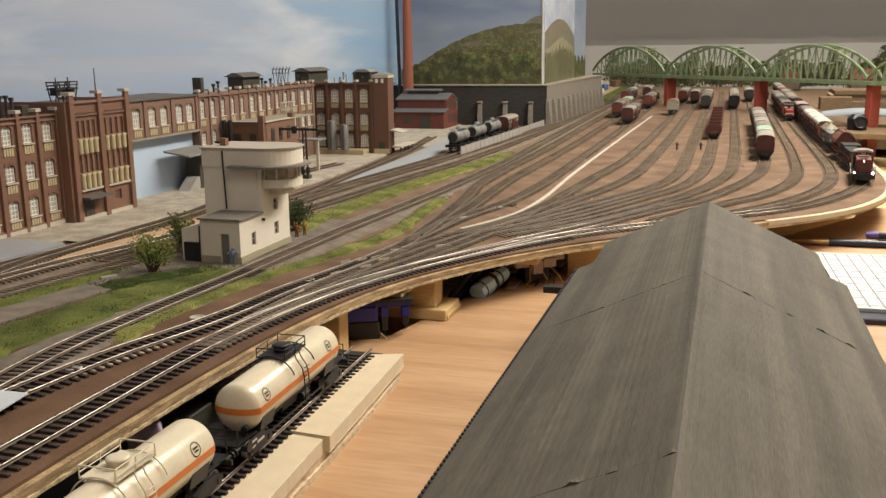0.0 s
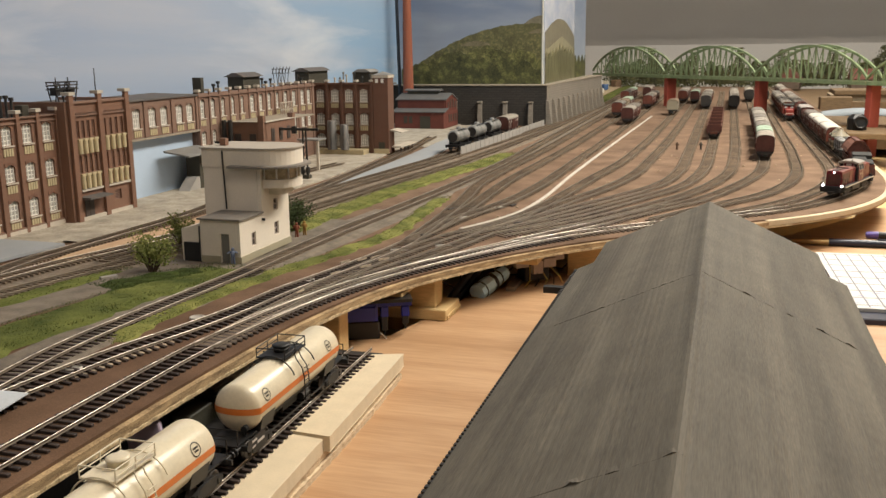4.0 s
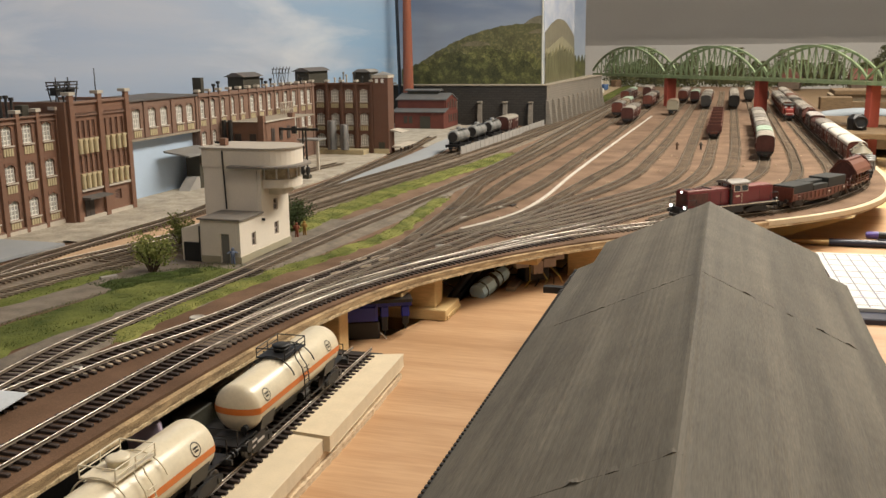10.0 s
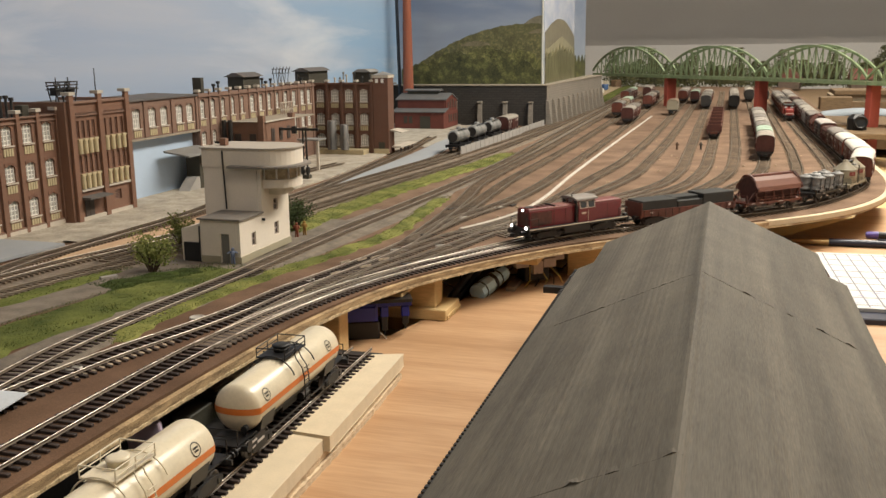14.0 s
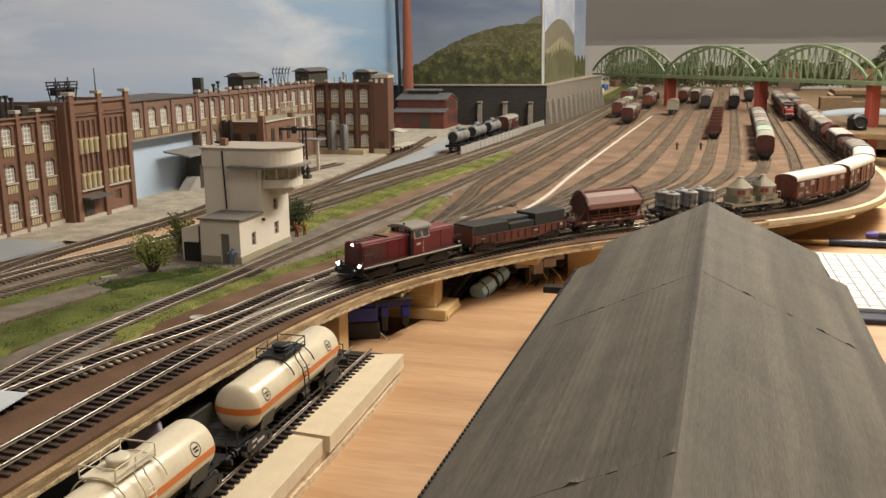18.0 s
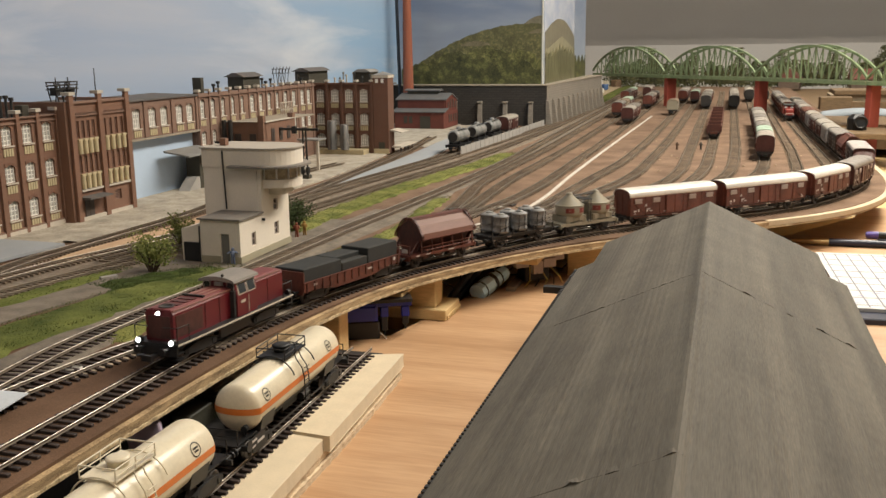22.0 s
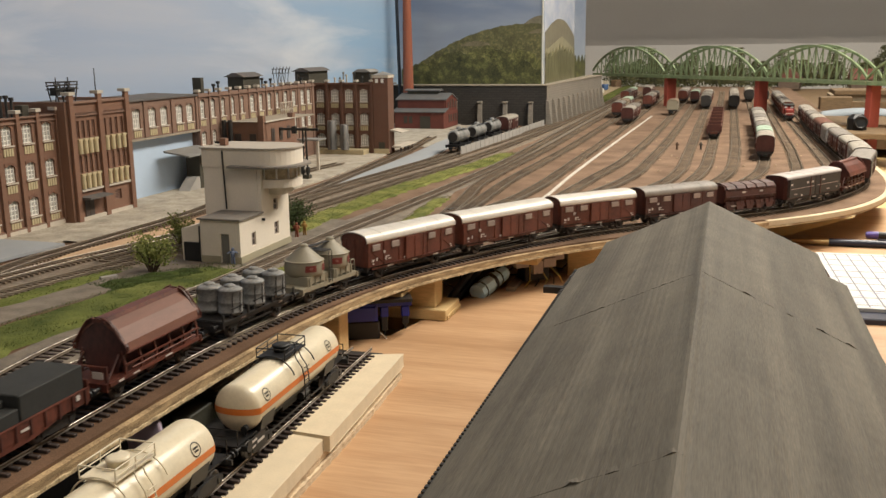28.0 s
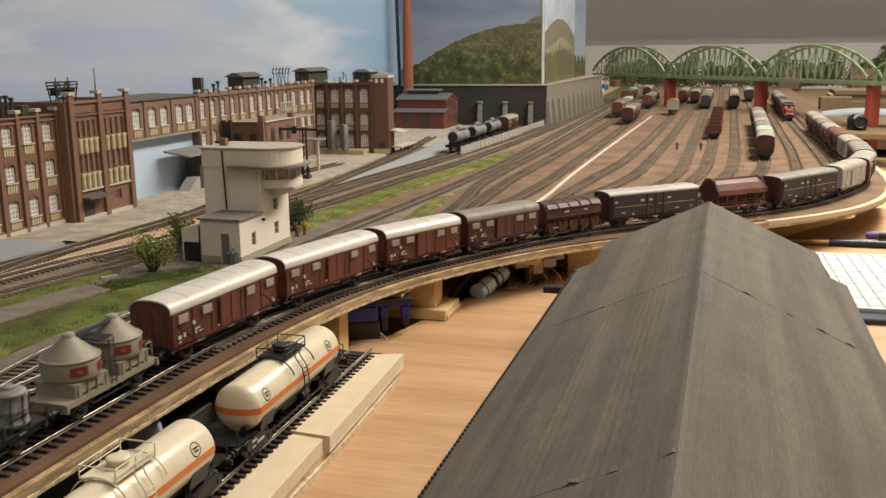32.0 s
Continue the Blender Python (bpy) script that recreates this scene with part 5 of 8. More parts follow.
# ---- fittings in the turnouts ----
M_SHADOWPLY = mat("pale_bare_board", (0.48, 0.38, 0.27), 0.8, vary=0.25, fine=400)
ground_strip("bare_board", "bare pale board patch beside the turnout", M_SHADOWPLY, [(-.418, .435), (-.408, .47), (-.397, .52), (-.388, .565)], .0075, .0150, .0026, "board")
M_FOIL = mat("white_paper_sheet", (0.52, 0.56, 0.60), 0.7, vary=0.08)
pap = MB().add([(-.43, .33, 0), (-.387, .37, 0), (-.386, .404, .0008), (-.390, .432, .0008), (-.413, .432, .0004), (-.45, .40, 0), (-.43, .33, .0006), (-.387, .37, .0006), (-.386, .404, .0014), (-.390, .432, .0014), (-.413, .432, .001), (-.45, .40, .0006)],
               [(5, 4, 3, 2, 1, 0), (6, 7, 8, 9, 10, 11), (0, 1, 7, 6), (1, 2, 8, 7), (2, 3, 9, 8), (3, 4, 10, 9), (4, 5, 11, 10), (5, 0, 6, 11)])
tagged(part("paper_sheet", pap, M_FOIL, at=pose(0, 0, .0115)), "white paper sheet lying over the near turnout", "paper")


def disc(x, y, r=.0062):
    mb = MB().lathe([(r, 0), (r, .0007), (r * .8, .0009), (r * .78, .0006), (0, .0006)], (0, 0, 0), "z", 18)
    tagged(part("turnout_plate", mb, M_VENTMETAL, at=pose(x, y, land(y) + GROUND + .0028)), "round grey metal plate beside the turnout", "plate", "turnout fittings")


M_VENTMETAL = mat("grey_plate", (0.42, 0.40, 0.36), 0.5, 0.3, vary=0.15)
for x, y in ((-.405, .491), (-.393, .624), (-.367, .775)):
    disc(x, y)
M_MOTOR = mat("dark_lever_box", (0.045, 0.04, 0.036), 0.7, vary=0.2)
for k, (x, y, a) in enumerate(((-.218, 1.008, 40), (-.206, .998, 30), (-.257, 1.155, 50), (-.292, 1.225, 30), (-.277, 1.25, 70), (-.330, 1.02, 30), (-.335, .93, 20), (-.30, .865, 40), (-.355, .655, 10), (-.295, .965, 30), (-.268, 1.06, 40), (-.242, 1.12, 40), (-.318, 1.14, 60), (-.352, 1.20, 70))):
    mb = MB().bbox(-.006, .006, -.0022, .0022, 0, .0022, .0004).box(.006, .013, -.0005, .0005, .0006, .0012)
    tagged(part("turnout_lever", mb, M_MOTOR if k % 3 else M_VENTMETAL, at=pose(x, y, land(y) + GROUND + .0028, 0, 0, a)), "small turnout lever box beside the rails", "lever", "turnout fittings")
M_FROG = mat("pale_worn_rail_metal", (0.55, 0.47, 0.35), 0.4, 0.4, vary=0.3)
for x, y, a in ((-.362, .852, 70), (-.350, .868, 68), (-.341, .884, 66), (-.334, .838, 62), (-.329, .876, 60), (-.350, .80, 72), (-.3495, .72, 85)):
    tagged(part("frog_plate", MB().box(-.007, .007, -.0006, .0006, 0, .0019), M_FROG, at=pose(x, y, land(y) - .0020, 0, 0, a)), "pale worn metal plate in the turnout", "plate", "turnout fittings")
M_CHIP = mat("pale_cork_chip", (0.45, 0.36, 0.24), 0.9)
rnd = random.Random(11)
for k in range(60):
    y = rnd.uniform(1.12, 2.3)
    x = rnd.uniform(-.32, .16) if y > 1.4 else rnd.uniform(-.28, -.1)
    mb = MB().box(-.0025, .0025, -.0008, .0008, 0, .0012)
    tagged(part("tie_peg", mb, M_CHIP, at=pose(x, y, GROUND + .0024, 0, 0, rnd.uniform(0, 180))), "small pale wooden peg beside a yard track", "peg", "yard pegs")

# ---- the front siding: board, track and two gas tank wagons ----
sb = thing("fibre_board", "stacked cream fibre boards carrying the siding", "board")


def sawn(pts, rnd, amount, step=.004):
    """A line of plan points with a crumbly edge."""
    out = []
    for (x0, y0), (x1, y1) in zip(pts[:-1], pts[1:]):
        n = max(1, int(math.hypot(x1 - x0, y1 - y0) / step))
        out += [(x0 + (x1 - x0) * k / n + rnd.uniform(-amount, amount), y0 + (y1 - y0) * k / n) for k in range(n)]
    return out + [pts[-1]]


rr = random.Random(2)
part("board", MB().ext([(-.2640, .5215), (-.2684, .6812)] + list(reversed(sawn([(-.2356, .5193), (-.2438, .6892)], rr, .00015))), "z", -.0445, -.0338), [M_FIBRE], sb, bevel=.0003)
part("board", MB().ext([(-.2591, .05), (-.2630, .5185)] + list(reversed(sawn([(-.2190, .05), (-.2346, .432), (-.2388, .5158)], rr, .00015))), "z", -.0449, -.0346), [M_FIBRE], sb, bevel=.0003)
for z0, z1, o in ((TABLE, -.0502, .0004), (-.0501, -.0447, -.0012)):
    edge = sawn([(-.2240 + o, .05), (-.2370 + o, .44), (-.2382 + o, .525), (-.2400 + o, .60), (-.2458 + o, .688)], rr, .0006, .003)
    part("board", MB().ext([(-.300, .05), (-.300, .688)] + list(reversed(edge)), "z", z0, z1), M_FIBREEDGE, sb, "rough broken fibre board layer")
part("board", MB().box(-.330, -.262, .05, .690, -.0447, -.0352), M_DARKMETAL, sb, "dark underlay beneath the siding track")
SIDING = Way([(-.2735, .0), (-.2738, .30), (-.2750, .45), (-.2775, .58), (-.2795, .688)])
SZ = -.0300


def siding_track():
    tr = thing("siding_track", "short dark siding track on the fibre board", "track", "railway tracks")
    for side in (-1, 1):
        mb, o = MB(), side * GAUGE / 2
        line = [(x, y, SZ, nx, ny) for x, y, z, nx, ny in SIDING.rows(.03)]
        part("rail", rail_profile(mb, line, o, .0021), [M_RAIL, M_RAILSIDE, M_RAILWEB], tr)
    for k in range(int((SIDING.length - .2) / SLEEPER_STEP)):
        s = .2 + k * SLEEPER_STEP
        q, d = SIDING.at(s), SIDING.at(s + .003) - SIDING.at(s - .003)
        part("sleeper", SLEEPER_ME, None, tr, at=Matrix.Translation((q.x, q.y, SZ - .0028)) @ Matrix.Rotation(math.atan2(d.y, d.x), 4, "Z"))


siding_track()


def shell(mb, r, half, dome, a0, a1, grow=0.0, na=24, z=0.0, mi=0):
    """Part of a tank's skin, between two angles about its axis (0 at the left side, 90 on top)."""
    prof = []
    for i in range(7):
        t = math.pi / 2 * i / 6
        prof.append((-half - dome * math.cos(t), r * math.sin(t) + 1e-5))
    prof += [(0, r)]
    prof += [(-x, rr) for x, rr in reversed(prof[:7])]
    vs = []
    for x, rr in prof:
        for k in range(na + 1):
            a = radians(a0 + (a1 - a0) * k / na)
            vs.append((x + (grow if x > half else -grow if x < -half else 0), math.cos(a) * (rr + grow), z + math.sin(a) * (rr + grow)))
    n = na + 1
    return mb.add(vs, [(j * n + k, j * n + k + 1, j * n + n + k + 1, j * n + n + k) for j in range(len(prof) - 1) for k in range(na)], mi, True)


def tank_band(r, half, dome, z0, z1, zc, side):
    """A level band round a tank, over its domes too."""
    vs, n, g = [], 4, 2.5e-4
    steps = [(-1, math.pi / 2 * i / 14) for i in range(15)] + [(1, math.pi / 2 * (14 - i) / 14) for i in range(15)]
    for sx, a in steps:
        for k in range(n):
            z = z0 + (z1 - z0) * k / (n - 1)
            wide, deep = math.sqrt(r * r - z * z) + g, dome * math.sqrt(1 - z * z / r / r) + g
            vs.append((sx * (half + deep * math.cos(a)), side * wide * math.sin(a), zc + z))
    return MB().add(vs, [(j * n + k, j * n + k + 1, j * n + n + k + 1, j * n + n + k) for j in range(len(steps) - 1) for k in range(n - 1)], 0, True)


def gas_tank_wagon(label, platform):
    L, r, half, zc = .178, .0154, .0620, .0285
    th = thing("gas_tank_wagon", label, "wagon", "gas tank wagons")
    underframe(th, L, .118, M_BLACK, bogie=.0215, top=.0130, beam=.0060)
    tank = part("tank", shell(MB(), r, half, .0070, 0, 360, z=zc, na=40), M_TANK, th)
    for side in (-1, 1):
        part("band", tank_band(r, half, .0070, -.0022, .0018, zc, side), M_ORANGE, tank, "orange band along the tank")
    for x in (-half + .012, half - .012):
        part("saddle", MB().ext([(-.012, .0130), (.012, .0130), (.0145, .0240), (.0100, .0205), (0, .0170), (-.0100, .0205), (-.0145, .0240)], "x", x - .009, x + .009), M_BLACK, th)
    for sx in (-1, 1):
        a, b = sorted((sx * .0855, sx * .0600))
        part("end_platform", MB().box(a, b, -.0105, .0105, .0130, .0140), M_BLACK, th)
        hr = MB()
        for y in (-.0100, .0100):
            hr.pipe([(sx * .084, y, .0142), (sx * .084, y, .0235)], .0004, 5)
        hr.pipe([(sx * .084, -.0100, .0235), (sx * .084, .0100, .0235)], .0004, 5).pipe([(sx * .084, -.0100, .019), (sx * .084, .0100, .019)], .0004, 5)
        part("handrail", hr, M_BLACK, th)
        part("brake_wheel", MB().cyl((sx * .0705, .008, .0142), (sx * .0705, .008, .0190), .0007, n=6).cyl((sx * .0690, .008, .0190), (sx * .0720, .008, .0190), .0022, n=10), M_BLACK, th)
    top = zc + r
    pf = MB().box(-.016, .016, -.0100, .0100, top + .0002, top + .0010)
    part("service_platform", pf, platform, th)
    part("manhole", MB().lathe([(.0052, 0), (.0052, .0050), (.0060, .0052), (.0060, .0062), (.0045, .0068), (0, .0070)], (0, 0, top - .0008), "z", 18), platform, tank)
    rl = MB()
    for y in (-.0100, .0100):
        rl.pipe([(-.016, y, top), (-.016, y, top + .0070), (.016, y, top + .0070), (.016, y, top)], .0004, 5).pipe([(0, y, top), (0, y, top + .0070)], .0004, 5)
        rl.pipe([(-.016, y, top + .0035), (.016, y, top + .0035)], .0004, 5)
    for x in (-.016, .016):
        rl.pipe([(x, -.0100, top + .0070), (x, .0100, top + .0070)], .0004, 5)
        rl.pipe([(x, (r + .0020) * math.cos(a), zc + (r + .0020) * math.sin(a)) for a in [.35 + 2.44 * k / 14 for k in range(15)]], .0005, 5)
    part("railing", rl, platform, th)
    for s in (-1, 1):
        ld = MB()
        for x in (-.0035, .0035):
            pts = [(x, s * .0110, top + .001)] + [(x, s * (r + .0022) * math.cos(a), zc + (r + .0022) * math.sin(a)) for a in (.8, .4, 0)] + [(x, s * .0180, .0120)]
            ld.pipe(pts, .00045, 5)
        for z in (.0145, .0175, .0205, .0235, .0265, .0295, .0325, .0355):
            ld.pipe([(-.0035, s * .0180, z), (.0035, s * .0180, z)], .00035, 4)
        part("ladder", ld, platform, th)
    mark = MB()
    for s, xs in ((1, (-.046, .052)), (-1, (-.052, .046))):
        for x in xs:
            c, n = [], 20
            for rr in (.0036, .0042):
                for k in range(n):
                    a = 2 * math.pi * k / n
                    h = rr * math.sin(a) / r + .42
                    c.append((x + rr * math.cos(a), s * (r + .0002) * math.cos(h), zc + (r + .0002) * math.sin(h)))
            mark.add(c, [(k, (k + 1) % n, n + (k + 1) % n, n + k) for k in range(n)])
            for o, wd in ((.0008, .0030), (-.0010, .0024)):
                q = []
                for dx, dz in ((-wd, -.0005), (wd, -.0005), (wd, .0005), (-wd, .0005)):
                    h = (o + dz) / r + .42
                    q.append((x + dx * .8, s * (r + .0002) * math.cos(h), zc + (r + .0002) * math.sin(h)))
                mark.add(q, [(0, 1, 2, 3)])
    part("badge", mark, M_BLACK, tank, "dark round badge")
    for s in (-1, 1):
        part("data_panel", MB().box(min(s * .058, s * .080), max(s * .058, s * .080), min(s * .0140, s * .0146), max(s * .0140, s * .0146), .0080, .0150), M_DARKMETAL, th)
    marks(th, [(-.072, .0130, .006, .0012), (-.064, .0105, .009, .0016), (-.073, .0095, .004, .001)], .0147)
    return th


def on_siding(ob, y):
    q, d = SIDING.at(y), SIDING.at(y - .03) - SIDING.at(y + .03)
    ob.matrix_basis = Matrix.Translation((q.x, q.y, SZ)) @ Matrix.Rotation(math.atan2(d.y, d.x), 4, "Z")


on_siding(gas_tank_wagon("cream gas tank wagon with black platform and orange band", M_BLACK), .538)
on_siding(gas_tank_wagon("cream gas tank wagon with cream platform railing", M_TANK), .357)

# ---- under the baseboard ----
M_BLUE = mat("dark_blue_plastic", (0.008, 0.020, 0.30), 0.35, vary=0.15)
M_STEELBLUE = mat("pale_blue_glossy_tube", (0.50, 0.74, 0.90), 0.22, 0.0, vary=0.08)
M_LILAC = mat("lilac_foam_block", (0.44, 0.36, 0.46), 0.7, vary=0.05)
for label, *b in (("pine cross beam under the baseboard", -.60, -.270, .862, .888, -.044, -.0142), ("wide pine foot under the cross beam", -.50, -.257, .855, .905, -.0550, -.044),
                  ("upright pine support under the baseboard edge", -.46, -.314, .722, .742, TABLE - .06, -.0142), ("pine cross beam near the far curve", -.172, -.118, 1.075, 1.105, TABLE - .02, -.0142),
                  ("flat pine batten under the baseboard edge", -.45, -.283, .800, .850, -.0180, -.0141), ("pale batten under the baseboard", -.40, -.190, .985, 1.055, -.0235, -.0141)):
    tagged(part("support_beam", MB().box(*b), M_BEAM, bevel=.0008), label, "beam", "supports")
sp = MB()
rr = random.Random(8)
for k in range(11):
    y = .858 + .0043 * k
    sp.ext([(y, -.0500), (y + .0046, -.0500), (y + .0030 + rr.uniform(-.001, .001), -.0545 - rr.uniform(0, .0030))], "x", -.2572, -.2558)
tagged(part("splinters", sp, M_BEAM), "torn splinters on the pine foot", "splinters")
tm = thing("turnout_motor", "dark blue plastic turnout motor hanging under the baseboard", "motor")
part("case", MB().bbox(-.024, .012, -.014, .012, -.026, -.007, .001), M_BLUE, tm)
part("coil_housing", MB().bbox(-.030, .014, -.012, .012, -.054, -.0262, .002), M_BLACK, tm, "black coil housing")
part("side_case", MB().bbox(-.022, .010, -.016, -.0142, -.024, -.010, .0006), M_BLUE, tm)
part("bracket", MB().box(-.030, .050, -.013, .013, -.0068, -.0030), M_BLACK, tm)
part("cross_bar", MB().box(.0122, .050, -.006, .006, -.0125, -.0070), M_BLUE, tm)
for x, z in ((.020, -.046), (.043, -.040)):
    part("lever_arm", MB().bbox(x - .0042, x + .0042, -.006, .006, -.024, -.0126, .0008), M_BLUE, tm)
    part("lever_pin", MB().bbox(x - .0034, x + .0034, -.0045, .0045, z + .006, -.0242, .0006).cyl((x, 0, z), (x, 0, z + .006), .0014, n=8), M_BLACK, tm)
part("cable", MB().pipe([(.014, -.012, -.040), (.020, -.014, -.045), (.023, -.015, -.053), (.022, -.015, -.060)], .0009, 6), M_CREAM, tm, "white cable loop")
tm.matrix_basis = pose(-.316, .790, -.0150, 0, 0, 25) @ Matrix.Scale(.86, 4)
tagged(part("ply_offcut", MB().bbox(-.40, -.285, .880, .965, -.084, -.075, .0008), M_BEAM), "plywood offcut lying below the cross beam", "board")
M_YELLOWWIRE = mat("yellow_wire", (0.45, 0.34, 0.08), 0.5)
M_BOARDGREY = mat("grey_brown_batten", (0.20, 0.16, 0.12), 0.8, vary=0.2)
tm2 = thing("turnout_motor", "grey and black turnout motor under the far baseboard", "motor")
part("case", MB().bbox(-.016, .016, -.010, .010, -.034, -.008, .001), M_BLACK, tm2)
part("top_plate", MB().box(-.024, .024, -.012, .012, -.012, -.003), M_VENT, tm2, "grey mounting plate")
tm2.matrix_basis = pose(-.205, 1.035, -.017, 0, 0, 40)
part("terminal_block", MB().box(-.030, -.014, -.016, -.004, -.016, -.006).box(.004, .020, -.018, -.008, -.018, -.008).box(-.010, .002, -.020, -.012, -.024, -.010).box(.022, .034, -.012, .0, -.012, -.004), M_VENT, tm2, "grey terminal blocks")
for k in range(5):
    a = .3 * k
    part("wire", MB().pipe([(-.012 + .006 * k, -.014, -.016), (-.016 + .010 * k, -.022 - .004 * math.sin(a * 3), -.030), (-.024 + .014 * k, -.016, -.044)], .0007, 5), M_BLACK if k % 2 else M_YELLOWWIRE, tm2)
tube = thing("tube", "pale blue plastic tube with black clamps under the baseboard", "tube")
a, b = Vector((-.2500, .950, -.0500)), Vector((-.2325, 1.004, -.0385))
mid = a.lerp(b, .52)
part("tube", MB().cyl(a, mid, .0098, n=8, smooth=False).cyl(mid, b, .0090, .0080, n=8, smooth=False), M_STEELBLUE, tube)
part("clamp", MB().cyl(a.lerp(b, .46), a.lerp(b, .54), .0104, n=16), M_BLACK, tube)
part("clamp", MB().cyl(a.lerp(b, .14), a.lerp(b, .16), .0101, n=16), M_BLACK, tube)
part("clamp", MB().cyl(a.lerp(b, .72), a.lerp(b, .74), .0093, n=16), M_BLACK, tube)
for k, (x, y) in enumerate(((-.262, .968), (-.255, .99), (-.243, 1.018), (-.268, .95))):
    tagged(part("black_duct", MB().cyl((x - .012, y - .012, -.060), (x + .012, y + .018, -.022), .0042, n=10), M_BLACK), "black plastic duct beside the pale tube", "duct", "ducts")
tagged(part("batten", MB().bbox(-.226, -.216, .985, 1.060, -.060, -.050, .0006), M_BOARDGREY), "grey-brown batten lying under the baseboard", "batten")
cab = MB()
rnd = random.Random(5)
for k in range(9):
    x, y = -.33 + .02 * k, .93 + .02 * k
    pts = [(x + rnd.uniform(-.02, .02), y + rnd.uniform(-.02, .02), -.02), (x + .01, y + .01, -.04 - rnd.uniform(0, .02)), (x + .03, y + rnd.uniform(0, .04), -.05), (x + .05, y + .05, -.03)]
    cab.pipe(pts, .0009, 6)
tagged(part("cable_bundle", cab, M_BLACK), "loose black cables hanging under the baseboard", "cables")
tagged(part("foam_block", MB().bbox(-.0105, .0105, -.0030, .0030, 0, .036, .0008), M_LILAC, at=pose(-.3235, .455, -.0445, 0, -8, 20)), "lilac foam block between baseboard and siding", "block")
tagged(part("foam_block", MB().bbox(-.022, .022, -.004, .004, 0, .012, .0008), M_LILAC, at=pose(.168, 1.418, -.030, 0, 0, 52)), "lilac foam block under the far rim", "block")
M_OLIVE = mat("dark_olive_plastic", (0.055, 0.052, 0.036), 0.6, vary=0.2)
for label, m_, *b in (("pale wooden block under the baseboard edge", M_FIBREEDGE, -.352, -.324, .556, .590, -.030, -.0146), ("olive wooden block under the baseboard", M_BOARDGREY, -.356, -.326, .535, .553, -.046, -.016),
                      ("pine block under the baseboard edge", M_BEAM, -.350, -.324, .628, .662, -.024, -.0146), ("dark olive plastic box under the baseboard", M_OLIVE, -.338, -.3245, .498, .528, -.044, -.022)):
    tagged(part("block", MB().bbox(*b, .0008), m_), label, "block", "blocks under the edge")
bb = thing("junction_box", "dark green box under the near baseboard edge", "box")
part("case", MB().bbox(-.02, .02, -.03, .03, 0, .022, .001), mat("dark_green_box", (0.05, 0.055, 0.035), 0.6), bb)
part("lid", MB().box(-.022, .022, -.032, .032, .022, .025), M_GREYWAGON, bb)
bb.matrix_basis = pose(-.335, .560, -.043)
# Near-black sheet added to fill the dark void behind the siding.
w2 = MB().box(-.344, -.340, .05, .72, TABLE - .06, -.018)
tagged(part("void_backing", w2, M_DARKMETAL), "near-black sheet filling the dark void under the baseboard", "panel", kind="structure")

# ---- on the desk: notebook and pens ----
nb = thing("notebook", "open squared notebook with dark blue cover on the desk", "notebook", at=pose(.243, 1.098, TABLE, 0, 0, 2))
M_NAVY = mat("navy_blue_cover", (0.012, 0.016, 0.04), 0.35, vary=0.1)
part("cover", MB().bbox(-.13, .13, -.148, .145, 0, .006, .001), M_NAVY, nb)
part("page_block", MB().box(-.122, .122, -.122, .140, .006, .0095), M_WHITEPAPER, nb)
gl = MB()
for k in range(17):
    x = -.115 + .0142 * k
    gl.box(x - .0007, x + .0007, -.118, .136, .0095, .0097)
for k in range(9):
    y = -.11 + .03 * k
    gl.box(-.118, .118, y - .0007, y + .0007, .0095, .0097)
tagged(part("ruling", gl, mat("blue_grey_ruling", (0.22, 0.22, 0.26), 0.8), nb), kind="stuff")
gl = MB()
rnd = random.Random(9)
for k in range(46):
    x, y = rnd.uniform(-.115, .10), rnd.choice((-.104, -.090, -.074, -.060, .118))
    gl.box(x, x + rnd.uniform(.003, .008), y, y + .0022, .0097, .0098)
tagged(part("scribble", gl, mat("pale_blue_ink", (0.35, 0.35, 0.55), 0.8), nb), kind="stuff")


def pen(x, y, a, body, tip, label, blunt=False):
    th = thing("pen", label, "pen", "pens on the desk", at=pose(x, y, TABLE + .0052, 0, 0, a))
    part("barrel", MB().cyl((-.030, 0, 0), (.075, 0, 0), .0052, n=16), body, th)
    part("tip", MB().cyl((-.0445, 0, 0), (-.0302, 0, 0), .0046, .0053, n=16).cyl((-.0462, 0, 0), (-.0446, 0, 0), .0036, n=14) if blunt else MB().lathe([(.0008, -.082), (.0022, -.078), (.0044, -.050), (.0050, -.0302)], (0, 0, 0), "x", 16), tip, th)
    part("clip", MB().box(.03, .07, -.0012, .0012, .0050, .0066), body, th)


pen(.170, 1.325, 1, M_NAVY, mat("brass_pen_tip", (0.48, 0.34, 0.16), 0.3, 0.7), "navy blue ballpoint pen with a brass tip")
pen(.240, 1.388, -2, M_BLACK, mat("violet_pen_cap", (0.10, 0.07, 0.32), 0.4), "black pen with a violet end", blunt=True)

# ---- standing wagons in the yard ----


